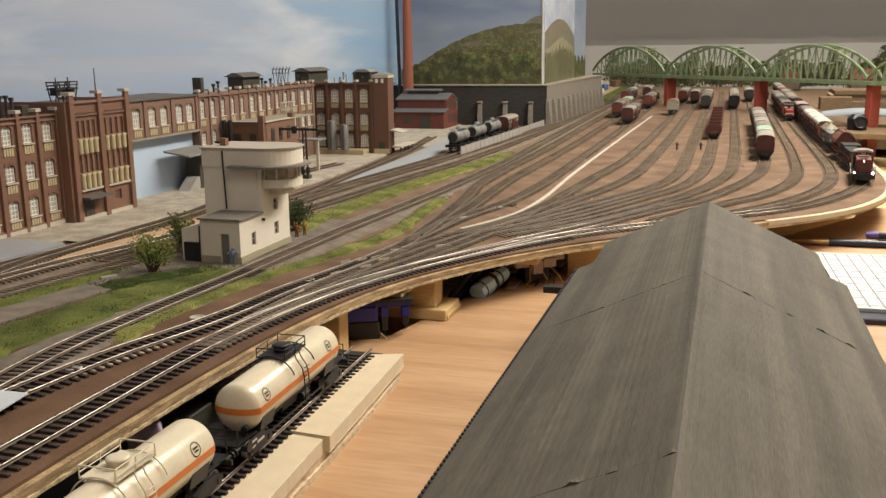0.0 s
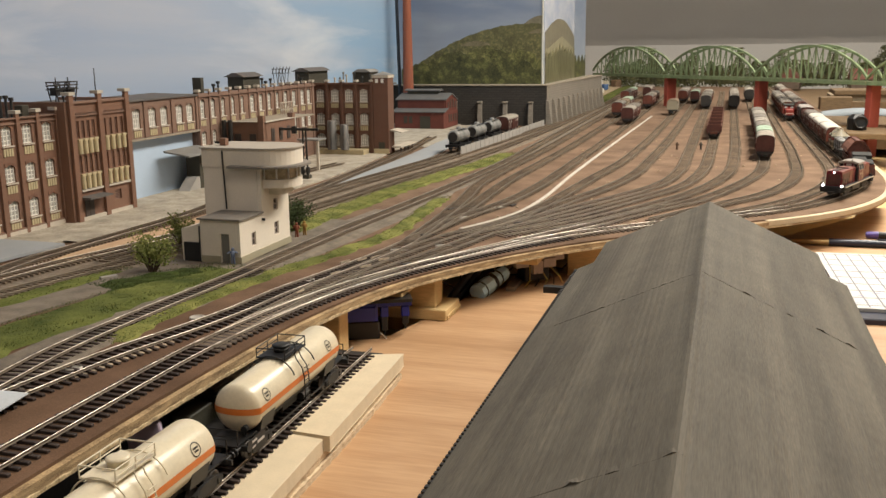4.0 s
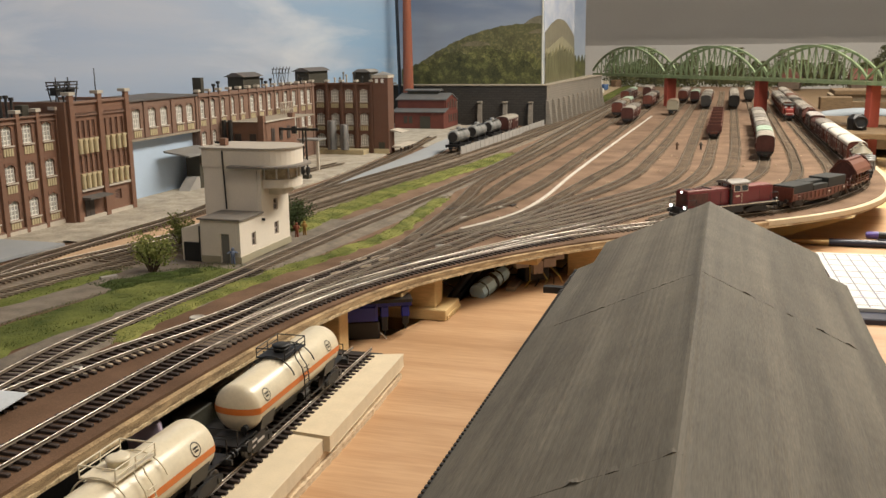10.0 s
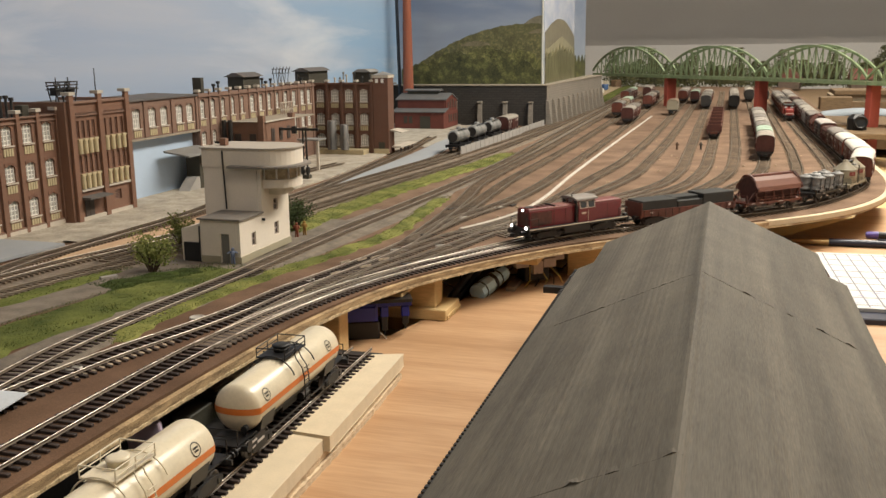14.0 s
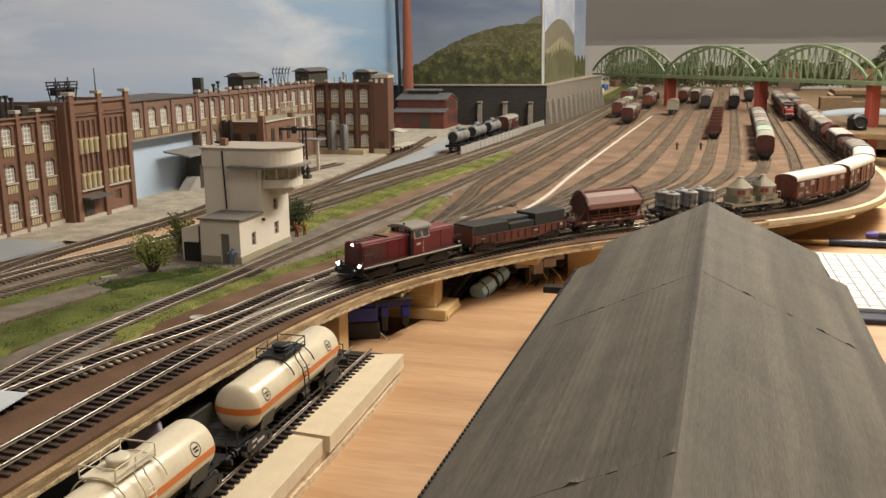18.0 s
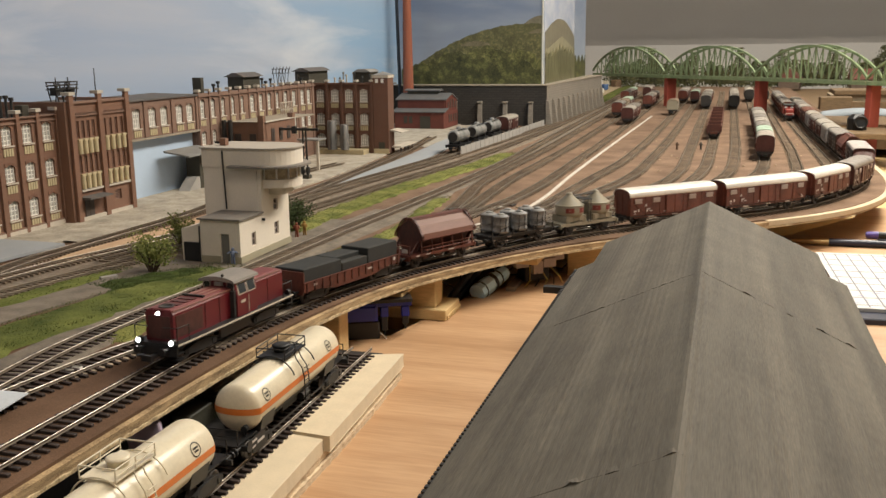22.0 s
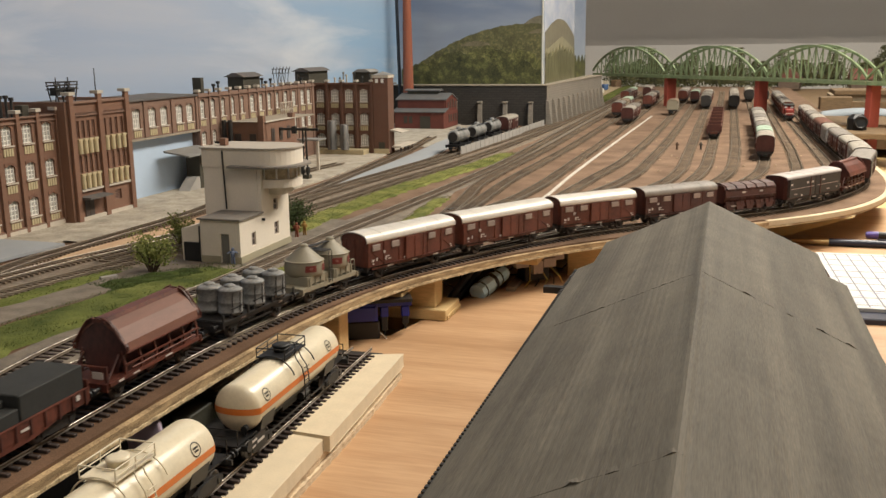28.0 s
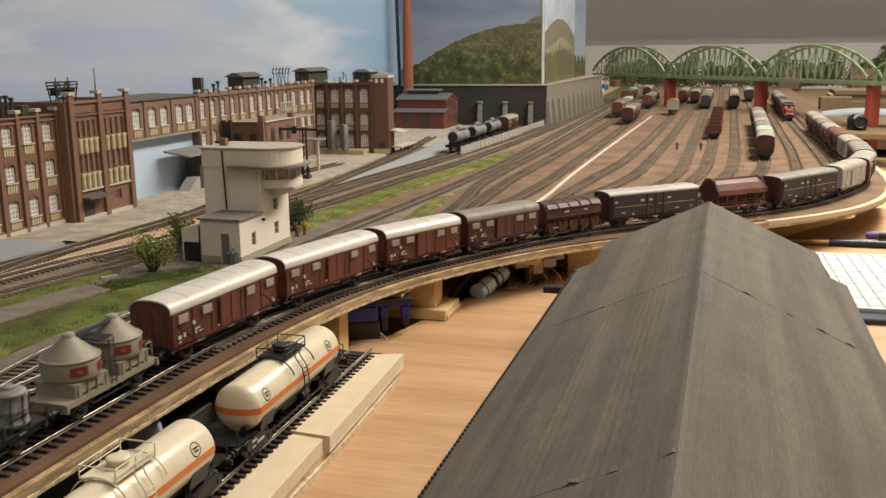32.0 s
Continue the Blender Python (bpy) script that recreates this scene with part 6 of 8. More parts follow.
def open_wagon(label, name="open_wagon"):
    L = .108
    th = thing(name, label, "wagon", "standing wagons")
    underframe(th, L, L * .55, M_RUST)
    h = L / 2 - .0072
    part("floor", MB().box(-h, h, -.0148, .0148, .0140, .0152), M_BALLAST, th)
    for s in (-1, 1):
        mb = MB().box(-h, h, min(s * .0150, s * .0160), max(s * .0150, s * .0160), .0140, .0270)
        for k in range(8):
            x = -h + .0006 + (2 * h - .0012) * k / 7
            mb.box(x - .0006, x + .0006, min(s * .0160, s * .0168), max(s * .0160, s * .0168), .0125, .0272)
        part("side_wall", mb, M_DEEPRED, th)
        part("top_rail", MB().box(-h, h, min(s * .0146, s * .0164), max(s * .0146, s * .0164), .0270, .0278), M_ROOFBROWN, th, "worn paler top edge")
    for s in (-1, 1):
        a, b = sorted((s * h, s * (h - .001)))
        part("end_wall", MB().box(a, b, -.0150, .0150, .0140, .0310), M_DEEPRED, th)
        part("end_rail", MB().box(a - .0004, b + .0004, -.0150, .0150, .0310, .0320), M_ROOFBROWN, th, "worn paler top edge")
    return th


def old_tank_wagon(label):
    L = .102
    th = thing("tank_wagon", label, "wagon", "standing tank wagons")
    underframe(th, L, L * .55, M_BLACK)
    tank = part("tank", shell(MB(), .0135, .034, .005, 0, 360, z=.0305, na=24), M_TANKGREY, th)
    part("dome", MB().lathe([(.0055, 0), (.0055, .0050), (.0040, .0062), (0, .0064)], (0, 0, .0430), "z", 14), M_TANKGREY, tank)
    for x in (-.026, .026):
        part("saddle", MB().box(x - .003, x + .003, -.012, .012, .0140, .0215), M_BLACK, th)
    part("walkway", MB().box(-.030, .030, -.010, -.007, .0440, .0446).box(-.030, .030, .007, .010, .0440, .0446), M_BLACK, th)
    part("end_sheet", MB().cyl((.0388, 0, .0305), (.0392, 0, .0305), .0100, n=18), M_DARKMETAL, th)
    return th


PLACED = []


cw_cream = covered_wagon(.118, "red-brown covered wagon with a cream roof, standing in the yard", M_DEEPRED, M_ROOFDUSTY, group="standing wagons")
cw_green = covered_wagon(.118, "brown covered wagon with a pale green roof, standing in the yard", M_DEEPRED, M_GREENTARP, group="standing wagons")
cw_grey = covered_wagon(.118, "brown covered wagon with a grey roof, standing in the yard", M_RUST, M_ROOFGREY, group="standing wagons")
cw_beige = covered_wagon(.098, "beige covered wagon with a brownish roof, standing in the yard", M_BEIGE, mat("drab_brown_roof", (0.22, 0.16, 0.11), 0.7), group="standing wagons")
cw_black = covered_wagon(.118, "dark covered wagon with a cream roof, standing in the yard", M_GREYWAGON, M_ROOFDUSTY, group="standing wagons")
ow = open_wagon("dark red-brown open wagon standing in the yard")
tw = old_tank_wagon("dull grey tank wagon standing beside the fence")


def row(way, y0, kinds, pitch=.122):
    """A string of wagons along a track, from its near end."""
    s = min(range(len(way.p)), key=lambda k: abs(way.p[k].y - y0))
    s = way.s[s] + (y0 - way.p[s].y)
    for k, ob in enumerate(kinds):
        a, b = way.at(s + pitch * (k + .12)), way.at(s + pitch * (k + .88))
        d, m = a - b, (a + b) / 2
        mt = Matrix.Translation((m.x, m.y, land(m.y))) @ Matrix.Rotation(math.atan2(d.y, d.x), 4, "Z")
        if ob in PLACED:
            copy_thing(ob, mt)
        else:
            ob.matrix_basis = mt
            PLACED.append(ob)


row(WAYS["j"], 1.842, [cw_cream, cw_green, cw_grey, cw_cream, cw_grey, cw_cream, cw_grey])
row(WAYS["h"], 2.240, [ow] * 6, .112)
row(WAYS["i"], 3.31, [cw_black, cw_cream, cw_cream, cw_cream, cw_grey])
row(WAYS["g"], 3.30, [cw_black, cw_cream, cw_grey, cw_cream])
row(WAYS["c"], 2.625, [cw_cream, cw_grey])
row(WAYS["b"], 2.875, [cw_grey, cw_beige, cw_green])
row(WAYS["c"], 3.30, [cw_grey, cw_cream, cw_grey])
row(WAYS["d"], 3.00, [cw_beige])
row(WAYS["d"], 3.65, [cw_grey, cw_cream, cw_grey])
row(WAYS["e"], 3.62, [cw_green, cw_grey])
row(WAYS["l"], 2.935, [cw_grey, cw_grey, cw_grey, cw_cream, cw_grey, cw_grey])
row(WAYS["k"], 3.70, [cw_black, cw_grey])
row(WAYS["j"], 3.75, [cw_black, cw_cream])
row(WAYS["a"], 3.60, [cw_grey, cw_grey, cw_green])
row(WAYS["b"], 3.95, [cw_cream, cw_grey])
row(WAYS["back_outer"], 1.835, [tw, tw, tw], .128)
row(WAYS["back_outer"], 2.235, [cw_cream])


def small_loco():
    """A small red shunter seen end on in the yard."""
    th = thing("shunting_locomotive", "small red diesel shunter standing in the yard", "locomotive")
    underframe(th, .115, .055, M_BLACK)
    part("bonnet", MB().bbox(.002, .050, -.0105, .0105, .0145, .0300, .0015), M_SHUNTERRED, th)
    c = part("cab", MB().bbox(-.045, .002, -.0145, .0145, .0145, .0385, .0012), M_SHUNTERRED, th)
    part("cab_roof", MB().bbox(-.048, .005, -.0155, .0155, .0385, .0420, .0018), M_GREYWAGON, th)
    for y in (-.008, .008):
        part("window_pane", MB().box(.0018, .0026, y - .0042, y + .0042, .0312, .0365), M_PANE, c)
    for y in (-.0095, .0095):
        part("headlamp", MB().cyl((.050, y, .0165), (.0525, y, .0165), .0018, n=10), M_VENT, th)
    part("stripe", MB().box(.0496, .0503, -.0102, .0102, .0185, .0205), M_CREAM, th)
    return th


sl = small_loco()
sl.matrix_basis = pose(.1705, 2.868, 0, 0, 0, -90)

# ---- backdrop ----
def sky_mat(name, low, high, cloud, rough=0.55, far=None, puffs=0.0, drawn=(1, 0.22, 3.0), scale=2.2, amount=0.8):
    """A printed sky: a pale foot, drawn-out veils, puffs of cloud, and another blue towards the far end."""
    m = mat(name, low, rough, vary=0.05)
    nt = m.node_tree
    N, L = nt.nodes.new, nt.links.new
    co, sep = N("ShaderNodeTexCoord"), N("ShaderNodeSeparateXYZ")
    L(co.outputs["Object"], sep.inputs[0])

    def span(socket, a, b):
        mr = N("ShaderNodeMapRange")
        mr.interpolation_type = "SMOOTHSTEP"
        mr.inputs[1].default_value, mr.inputs[2].default_value = a, b
        L(socket, mr.inputs[0])
        return mr.outputs[0]

    def blend(fac, a, b):
        mx = N("ShaderNodeMix")
        mx.data_type = "RGBA"
        L(fac, mx.inputs[0])
        for k, c in ((6, a), (7, b)):
            if isinstance(c, tuple):
                mx.inputs[k].default_value = (*c, 1)
            else:
                L(c, mx.inputs[k])
        return mx.outputs[2]

    def cloudy(stretch, scale_, lo, hi, top):
        mp, nz, rp = N("ShaderNodeMapping"), N("ShaderNodeTexNoise"), N("ShaderNodeValToRGB")
        mp.inputs["Scale"].default_value = stretch
        L(co.outputs["Object"], mp.inputs["Vector"])
        nz.inputs["Scale"].default_value, nz.inputs["Detail"].default_value, nz.inputs["Roughness"].default_value, nz.inputs["Distortion"].default_value = scale_, 7, 0.55, 0.35
        L(mp.outputs[0], nz.inputs["Vector"])
        rp.color_ramp.elements[0].position, rp.color_ramp.elements[1].position = lo, hi
        rp.color_ramp.elements[1].color = (top, top, top, 1)
        L(nz.outputs[0], rp.inputs[0])
        return rp.outputs[0]

    col = blend(span(sep.outputs[2], .02, .42), low, high)
    if far:
        col = blend(span(sep.outputs[1], 1.1, 2.5), col, far)
    col = blend(cloudy(drawn, scale, .42, .74, amount), col, cloud)
    if puffs:
        col = blend(cloudy((1, .42, 2.6), 4.2, .47, .70, puffs), col, (0.66, 0.68, 0.72))
    L(col, nt.nodes["Principled BSDF"].inputs["Base Color"])
    return m


def wood_mat(name, dark, light, crown, lo=.10, hi=.27, rough=0.5, top=None):
    """A printed wood: crowns that are dark between and lit on top, paler with height."""
    m = mat(name, dark, rough, vary=0.3, scale=30, fine=300, color2=light)
    nt = m.node_tree
    N, L = nt.nodes.new, nt.links.new
    b = nt.nodes["Principled BSDF"]
    old = b.inputs["Base Color"].links[0].from_socket
    co, vo, rp, mx, nz, ad = N("ShaderNodeTexCoord"), N("ShaderNodeTexVoronoi"), N("ShaderNodeValToRGB"), N("ShaderNodeMix"), N("ShaderNodeTexNoise"), N("ShaderNodeMixRGB")
    nz.inputs["Scale"].default_value, nz.inputs["Detail"].default_value = 70, 5
    L(co.outputs["Object"], nz.inputs["Vector"])
    ad.inputs[0].default_value = 0.035
    L(co.outputs["Object"], ad.inputs[1])
    L(nz.outputs["Color"], ad.inputs[2])
    vo.inputs["Scale"].default_value = crown
    L(ad.outputs[0], vo.inputs["Vector"])
    rp.color_ramp.elements[0].position, rp.color_ramp.elements[1].position = 0.05, 0.62
    rp.color_ramp.elements[0].color, rp.color_ramp.elements[1].color = (1.45, 1.45, 1.35, 1), (0.45, 0.48, 0.5, 1)
    L(vo.outputs["Distance"], rp.inputs[0])
    mx.data_type, mx.blend_type = "RGBA", "MULTIPLY"
    mx.inputs[0].default_value = 0.9
    L(old, mx.inputs[6])
    L(rp.outputs[0], mx.inputs[7])
    out = mx.outputs[2]
    if top:
        sep, mr, m2 = N("ShaderNodeSeparateXYZ"), N("ShaderNodeMapRange"), N("ShaderNodeMix")
        L(co.outputs["Object"], sep.inputs[0])
        mr.inputs[1].default_value, mr.inputs[2].default_value, mr.inputs[4].default_value = lo, hi, 0.7
        L(sep.outputs[2], mr.inputs[0])
        m2.data_type = "RGBA"
        L(mr.outputs[0], m2.inputs[0])
        L(out, m2.inputs[6])
        m2.inputs[7].default_value = (*top, 1)
        out = m2.outputs[2]
    L(out, b.inputs["Base Color"])
    return m


M_SKY = sky_mat("painted_sky", (0.32, 0.41, 0.56), (0.24, 0.32, 0.49), (0.44, 0.47, 0.55), 0.55, far=(0.24, 0.38, 0.56), puffs=0.55)
M_SKYDARK = sky_mat("printed_deep_sky", (0.38, 0.43, 0.50), (0.165, 0.225, 0.350), (0.38, 0.43, 0.51), 0.4, drawn=(0.9, 1, 4.5), scale=3.4, amount=0.6)
# Side panel's sky is paler: its white-blue glare is put into the colours.
M_SKYGLOSS = sky_mat("glare_paled_printed_sky", (0.50, 0.54, 0.58), (0.40, 0.48, 0.66), (0.68, 0.70, 0.76), 0.25, scale=6.0, drawn=(1, .8, 1.6), amount=1.0)
M_HILL = wood_mat("printed_wooded_hill", (0.105, 0.108, 0.042), (0.195, 0.180, 0.080), 95, .16, .30, top=(0.120, 0.120, 0.056))
M_HILLDARK = wood_mat("printed_dark_wood", (0.046, 0.053, 0.018), (0.125, 0.128, 0.045), 48)
M_HILLMID = wood_mat("printed_olive_wood", (0.082, 0.092, 0.030), (0.190, 0.185, 0.068), 62)
M_CLEARING = mat("printed_clearing", (0.150, 0.135, 0.070), 0.5, vary=0.3, scale=60, fine=300, color2=(0.185, 0.160, 0.105))
M_HILLPALE = mat("printed_pale_hill", (0.20, 0.185, 0.130), 0.35, vary=0.2, scale=30, fine=200)
M_HILLSAND = mat("printed_pale_dune", (0.30, 0.28, 0.18), 0.35, vary=0.15, scale=30, fine=200)
M_REEDS = mat("printed_tall_reeds", (0.060, 0.060, 0.026), 0.3, vary=0.5, scale=30, fine=120, stretch=(3, 3, .35), color2=(0.17, 0.16, 0.085))
bd = thing("backdrop", "painted sky backdrop panels with a printed wooded hill", "backdrop", kind="structure")
part("sky_panel", MB().box(-.945, -.935, -1.2, 2.66, -.02, 1.0), M_SKY, bd)
part("sky_panel", MB().box(-.945, -.508, 2.66, 2.668, -.02, 1.0), M_SKYDARK, bd)
part("sky_panel", MB().box(-.508, -.500, 2.66, 3.19, .09, 1.0), M_SKYGLOSS, bd)
part("sky_panel", MB().box(-.508, -.500, 3.192, 3.45, .09, 1.0), M_SKYDARK, bd)
# Pale rod takes the place of the glare along the bent panel corner.
part("corner_glare", MB().cyl((-.506, 2.659, .108), (-.506, 2.659, 1.0), .0026, n=20), mat("painted_corner_glare", (0.50, 0.51, 0.47), 0.3, vary=0.3, scale=9), bd, "pale rod drawn as the glare on the bent corner")
# Added panel stands in for the sky backdrop seen through the open passage.
part("passage_sky_panel", MB().box(-.836, -.832, 1.1180, 1.3440, -.008, .0833), mat("pale_blue_passage_sky", (0.44, 0.55, 0.70), 0.7, vary=0.10, scale=9), bd, "pale blue panel standing in for the sky behind the passage")


def hill(name, mat_, x0, x1, base, shape, axis, plane, thick, label):
    n = 40
    top = [(x0 + (x1 - x0) * k / n, shape(k / n)) for k in range(n + 1)]
    part(name, MB().ext([(x0, base), (x1, base)] + list(reversed(top)), axis, plane, plane + thick), mat_, bd, label)


hill("printed_hill", M_HILLPALE, -.600, -.5085, .10, lambda f: .235 + .062 * math.sin(f * math.pi / 2), "y", 2.6585, .0013, "pale hill drawn as the side panel's reflection behind")
hill("printed_hill", M_HILL, -.925, -.5085, .10, lambda f: .120 + .155 * math.sin(min(1.0, f * 1.12) * math.pi / 2) ** .8 + .0012 * math.sin(55 * f) + .0008 * math.sin(131 * f), "y", 2.6575, .0023, "printed wooded hill")
hill("printed_clearing", M_CLEARING, -.745, -.655, .215, lambda f: .216 + .013 * math.sin(math.pi * f) ** .6 + .001 * math.sin(30 * f), "y", 2.6567, .0008, "printed yellow clearing on the hill")
hill("printed_clearing", M_CLEARING, -.545, -.5086, .248, lambda f: .2485 + .012 * math.sin(math.pi * f / 2) ** .6, "y", 2.6567, .0008, "printed bright meadow on the hill")
hill("printed_wood", M_HILLMID, -.925, -.5085, .10, lambda f: .130 + .078 * math.sin(2.3 * f + .12) + .007 * math.sin(23 * f) + .004 * math.sin(61 * f + 1) + .002 * math.sin(140 * f), "y", 2.6558, .0023, "printed olive wood on the hill")
hill("printed_wood", M_HILLDARK, -.925, -.5085, .10, lambda f: .134 + .046 * math.sin(2.4 * f + .25) + .008 * math.sin(17 * f) + .006 * math.sin(43 * f + 1) + .003 * math.sin(97 * f), "y", 2.6545, .0023, "printed dark wood at the hill's foot")
# The hill mirrored in the glossy side panel is drawn onto it.
hill("printed_hill", M_HILLPALE, 2.662, 3.188, .10, lambda f: .225 + .068 * math.sin(math.pi * (.12 + .8 * f)), "x", -.4998, .0010, "pale hill drawn as the side panel's reflection")
hill("printed_hill", M_HILLSAND, 2.662, 3.188, .10, lambda f: .205 + .036 * max(0, 1 - abs(f - .52) * 2.2), "x", -.4987, .0006, "pale printed dune")
hill("printed_reeds", M_REEDS, 2.662, 3.188, .10, lambda f: .190 + .016 * math.exp(-((f - .52) * 4) ** 2) + .009 * math.sin(60 * f) + .006 * math.sin(143 * f), "x", -.4980, .0012, "tall printed reeds")
hill("printed_wood", M_HILLDARK, 3.192, 3.448, .10, lambda f: .17 + .012 * math.sin(20 * f), "x", -.4998, .0015, "dark printed wood")

# ---- stone retaining wall ----
M_STONEWALL = brick_mat("dark_grey_ashlar", (0.037, 0.034, 0.031), (0.054, 0.049, 0.044), (0.026, 0.024, 0.022), .016, .0066, 0.8, gap=.0010)
M_STONEPALE = brick_mat("pale_grey_ashlar", (0.23, 0.205, 0.172), (0.27, 0.24, 0.202), (0.17, 0.152, 0.13), .016, .0066, 0.6, gap=.0008)
M_COPING = mat("pale_stone_coping", (0.30, 0.26, 0.205), 0.85, vary=0.12)
rw = thing("retaining_wall", "dark stone retaining wall with pale buttresses", "wall", kind="structure")
part("front_wall", MB().box(-.934, -.4815, 2.60, 2.652, -.008, .1045), M_STONEWALL, rw)
part("side_wall", MB().ext([(-.481, 2.601), (-.4455, 3.50), (-.4960, 3.50), (-.4960, 2.6525), (-.481, 2.6525)], "z", -.008, .1045), M_STONEPALE, rw)
part("coping", MB().box(-.934, -.478, 2.597, 2.654, .1046, .1075), M_COPING, rw)
part("coping", MB().ext([(-.478, 2.6545), (-.4425, 3.50), (-.4975, 3.50), (-.4975, 2.6545)], "z", .1046, .1075), M_COPING, rw)
for x in (-.671, -.598, -.525, -.745, -.818):
    part("buttress", MB().ext([(2.5985, 0), (2.582, 0), (2.588, .055), (2.5985, .058)], "x", x - .0055, x + .0055), M_STONEPALE, rw)
    part("buttress_cap", MB().box(x - .0068, x + .0068, 2.584, 2.5985, .0582, .0615), M_COPING, rw)
for k in range(13):
    y = 2.606 + .073 * k
    x = -.481 + (y - 2.601) * .0395
    part("buttress", MB().ext([(x - .002, -.006), (x + .0155, -.006), (x + .0055, .062), (x - .002, .066)], "y", y - .009, y + .009), M_STONEPALE, rw)

# ---- concrete fence by the tank wagons ----
M_FENCE = mat("grey_concrete_fence", (0.33, 0.315, 0.295), 0.85, vary=0.1)
fence = thing("concrete_fence", "low grey concrete fence beside the tank wagons", "fence")
for k in range(22):
    a, b = k / 22, (k + 1) / 22
    p, q = Vector((-.517, 1.84)).lerp(Vector((-.482, 2.57)), a), Vector((-.517, 1.84)).lerp(Vector((-.482, 2.57)), b)
    d = (q - p).normalized()
    m = Matrix.Translation((p.x, p.y, GROUND + .001)) @ Matrix.Rotation(math.atan2(d.y, d.x), 4, "Z")
    part("fence_panel", MB().box(.0008, (q - p).length - .0008, -.0006, .0006, 0, .0185), M_FENCE, fence, at=m)
    part("fence_post", MB().box(-.0012, .0012, -.0014, .0014, 0, .0200), M_FENCE, fence, at=m)

# ---- brick buildings ----
M_BRICKRIGHT = brick_mat("dark_brown_brick", (0.150, 0.064, 0.040), (0.118, 0.048, 0.031), (0.16, 0.105, 0.075), .0028, .0010, 0.4, gap=.0002)
M_BRICK = brick_mat("red_brown_brick", (0.205, 0.094, 0.057), (0.163, 0.070, 0.043), (0.23, 0.16, 0.12), .0028, .0010, 0.4, gap=.0002)
M_BRICKDULL = brick_mat("dull_brown_brick", (0.215, 0.120, 0.086), (0.180, 0.094, 0.068), (0.25, 0.185, 0.145), .0028, .0010, 0.4, gap=.0002)
M_REDWOOD = mat("brick_red_shed_wall", (0.125, 0.034, 0.024), 0.8, vary=0.15, scale=50, fine=400)
M_SANDSTONE = mat("yellow_sandstone_trim", (0.47, 0.395, 0.245), 0.8, vary=0.12, scale=60, fine=500)
M_FRAME = mat("white_window_frame", (0.82, 0.80, 0.75), 0.6, vary=0.04)
M_WINDOWPANE = mat("grey_blue_window_pane", (0.42, 0.41, 0.38), 0.12, vary=0.4, scale=90)
M_CAP = mat("pale_stone_cap", (0.50, 0.45, 0.38), 0.8, vary=0.1)
M_FLATROOF = mat("tarred_flat_roof", (0.11, 0.10, 0.095), 0.85, vary=0.15)
M_DARKSHED = mat("dark_olive_roof_hut", (0.050, 0.045, 0.032), 0.7, vary=0.2)
M_DOOR = mat("dark_brown_door", (0.060, 0.045, 0.038), 0.6, vary=0.15)
M_TIN = mat("weathered_tin_roof", (0.24, 0.235, 0.225), 0.6, 0.1, vary=0.15, scale=40)


M_TOWERFRAME = mat("dull_red_tower_frame", (0.22, 0.13, 0.10), 0.7, vary=0.15)
M_TOWERPANE = mat("dark_tower_pane", (0.075, 0.050, 0.042), 0.2, vary=0.3, scale=90)


def cells(mb, put, a0, a1, z0, z1, depth, holes):
    """A wall with openings right through it, cut into blocks."""
    xs = sorted({a0, a1, *[h[0] for h in holes], *[h[1] for h in holes]})
    zs = sorted({z0, z1, *[h[2] for h in holes], *[h[3] for h in holes]})
    for i in range(len(xs) - 1):
        run = None
        for j in range(len(zs) - 1):
            cx, cz = (xs[i] + xs[i + 1]) / 2, (zs[j] + zs[j + 1]) / 2
            solid = not any(h[0] < cx < h[1] and h[2] < cz < h[3] for h in holes)
            if solid:
                run = [zs[j], zs[j + 1]] if run is None else [run[0], zs[j + 1]]
            if run and (not solid or j == len(zs) - 2):
                put(mb, xs[i], xs[i + 1], run[0], run[1], depth)
                run = None


FRAMES = {}


def window_mesh(w, h, bars, arched, frame_=None, glass_=None):
    """Frame with glazing bars, and its pane; x across, z up, the outside towards -y."""
    key = (round(w, 4), round(h, 4), bars, arched, frame_)
    if key not in FRAMES:
        f = MB()
        t = .0012
        nx, nz = bars
        ex, ez = [0, t], [0, t]
        for i in range(1, nx):
            ex += [w * i / nx - .0005, w * i / nx + .0005]
        for i in range(1, nz):
            ez += [h * i / nz - .0005, h * i / nz + .0005]
        ex, ez = ex + [w - t, w], ez + [h - t, h]
        for i in range(len(ex) - 1):
            for j in range(len(ez) - 1):
                if i % 2 == 0 or j % 2 == 0:
                    f.box(ex[i], ex[i + 1], -.0006, .0004, ez[j], ez[j + 1])
        weld = mesh_of("window", f, frame_ or M_FRAME)
        bm = bmesh.new()
        bm.from_mesh(weld)
        bmesh.ops.remove_doubles(bm, verts=bm.verts, dist=1e-6)
        bm.to_mesh(weld)
        bm.free()
        FRAMES[key] = (weld, mesh_of("pane", MB().box(t * .5, w - t * .5, .0004, .0008, t * .5, h - t * .5), glass_ or M_WINDOWPANE))
    return FRAMES[key]


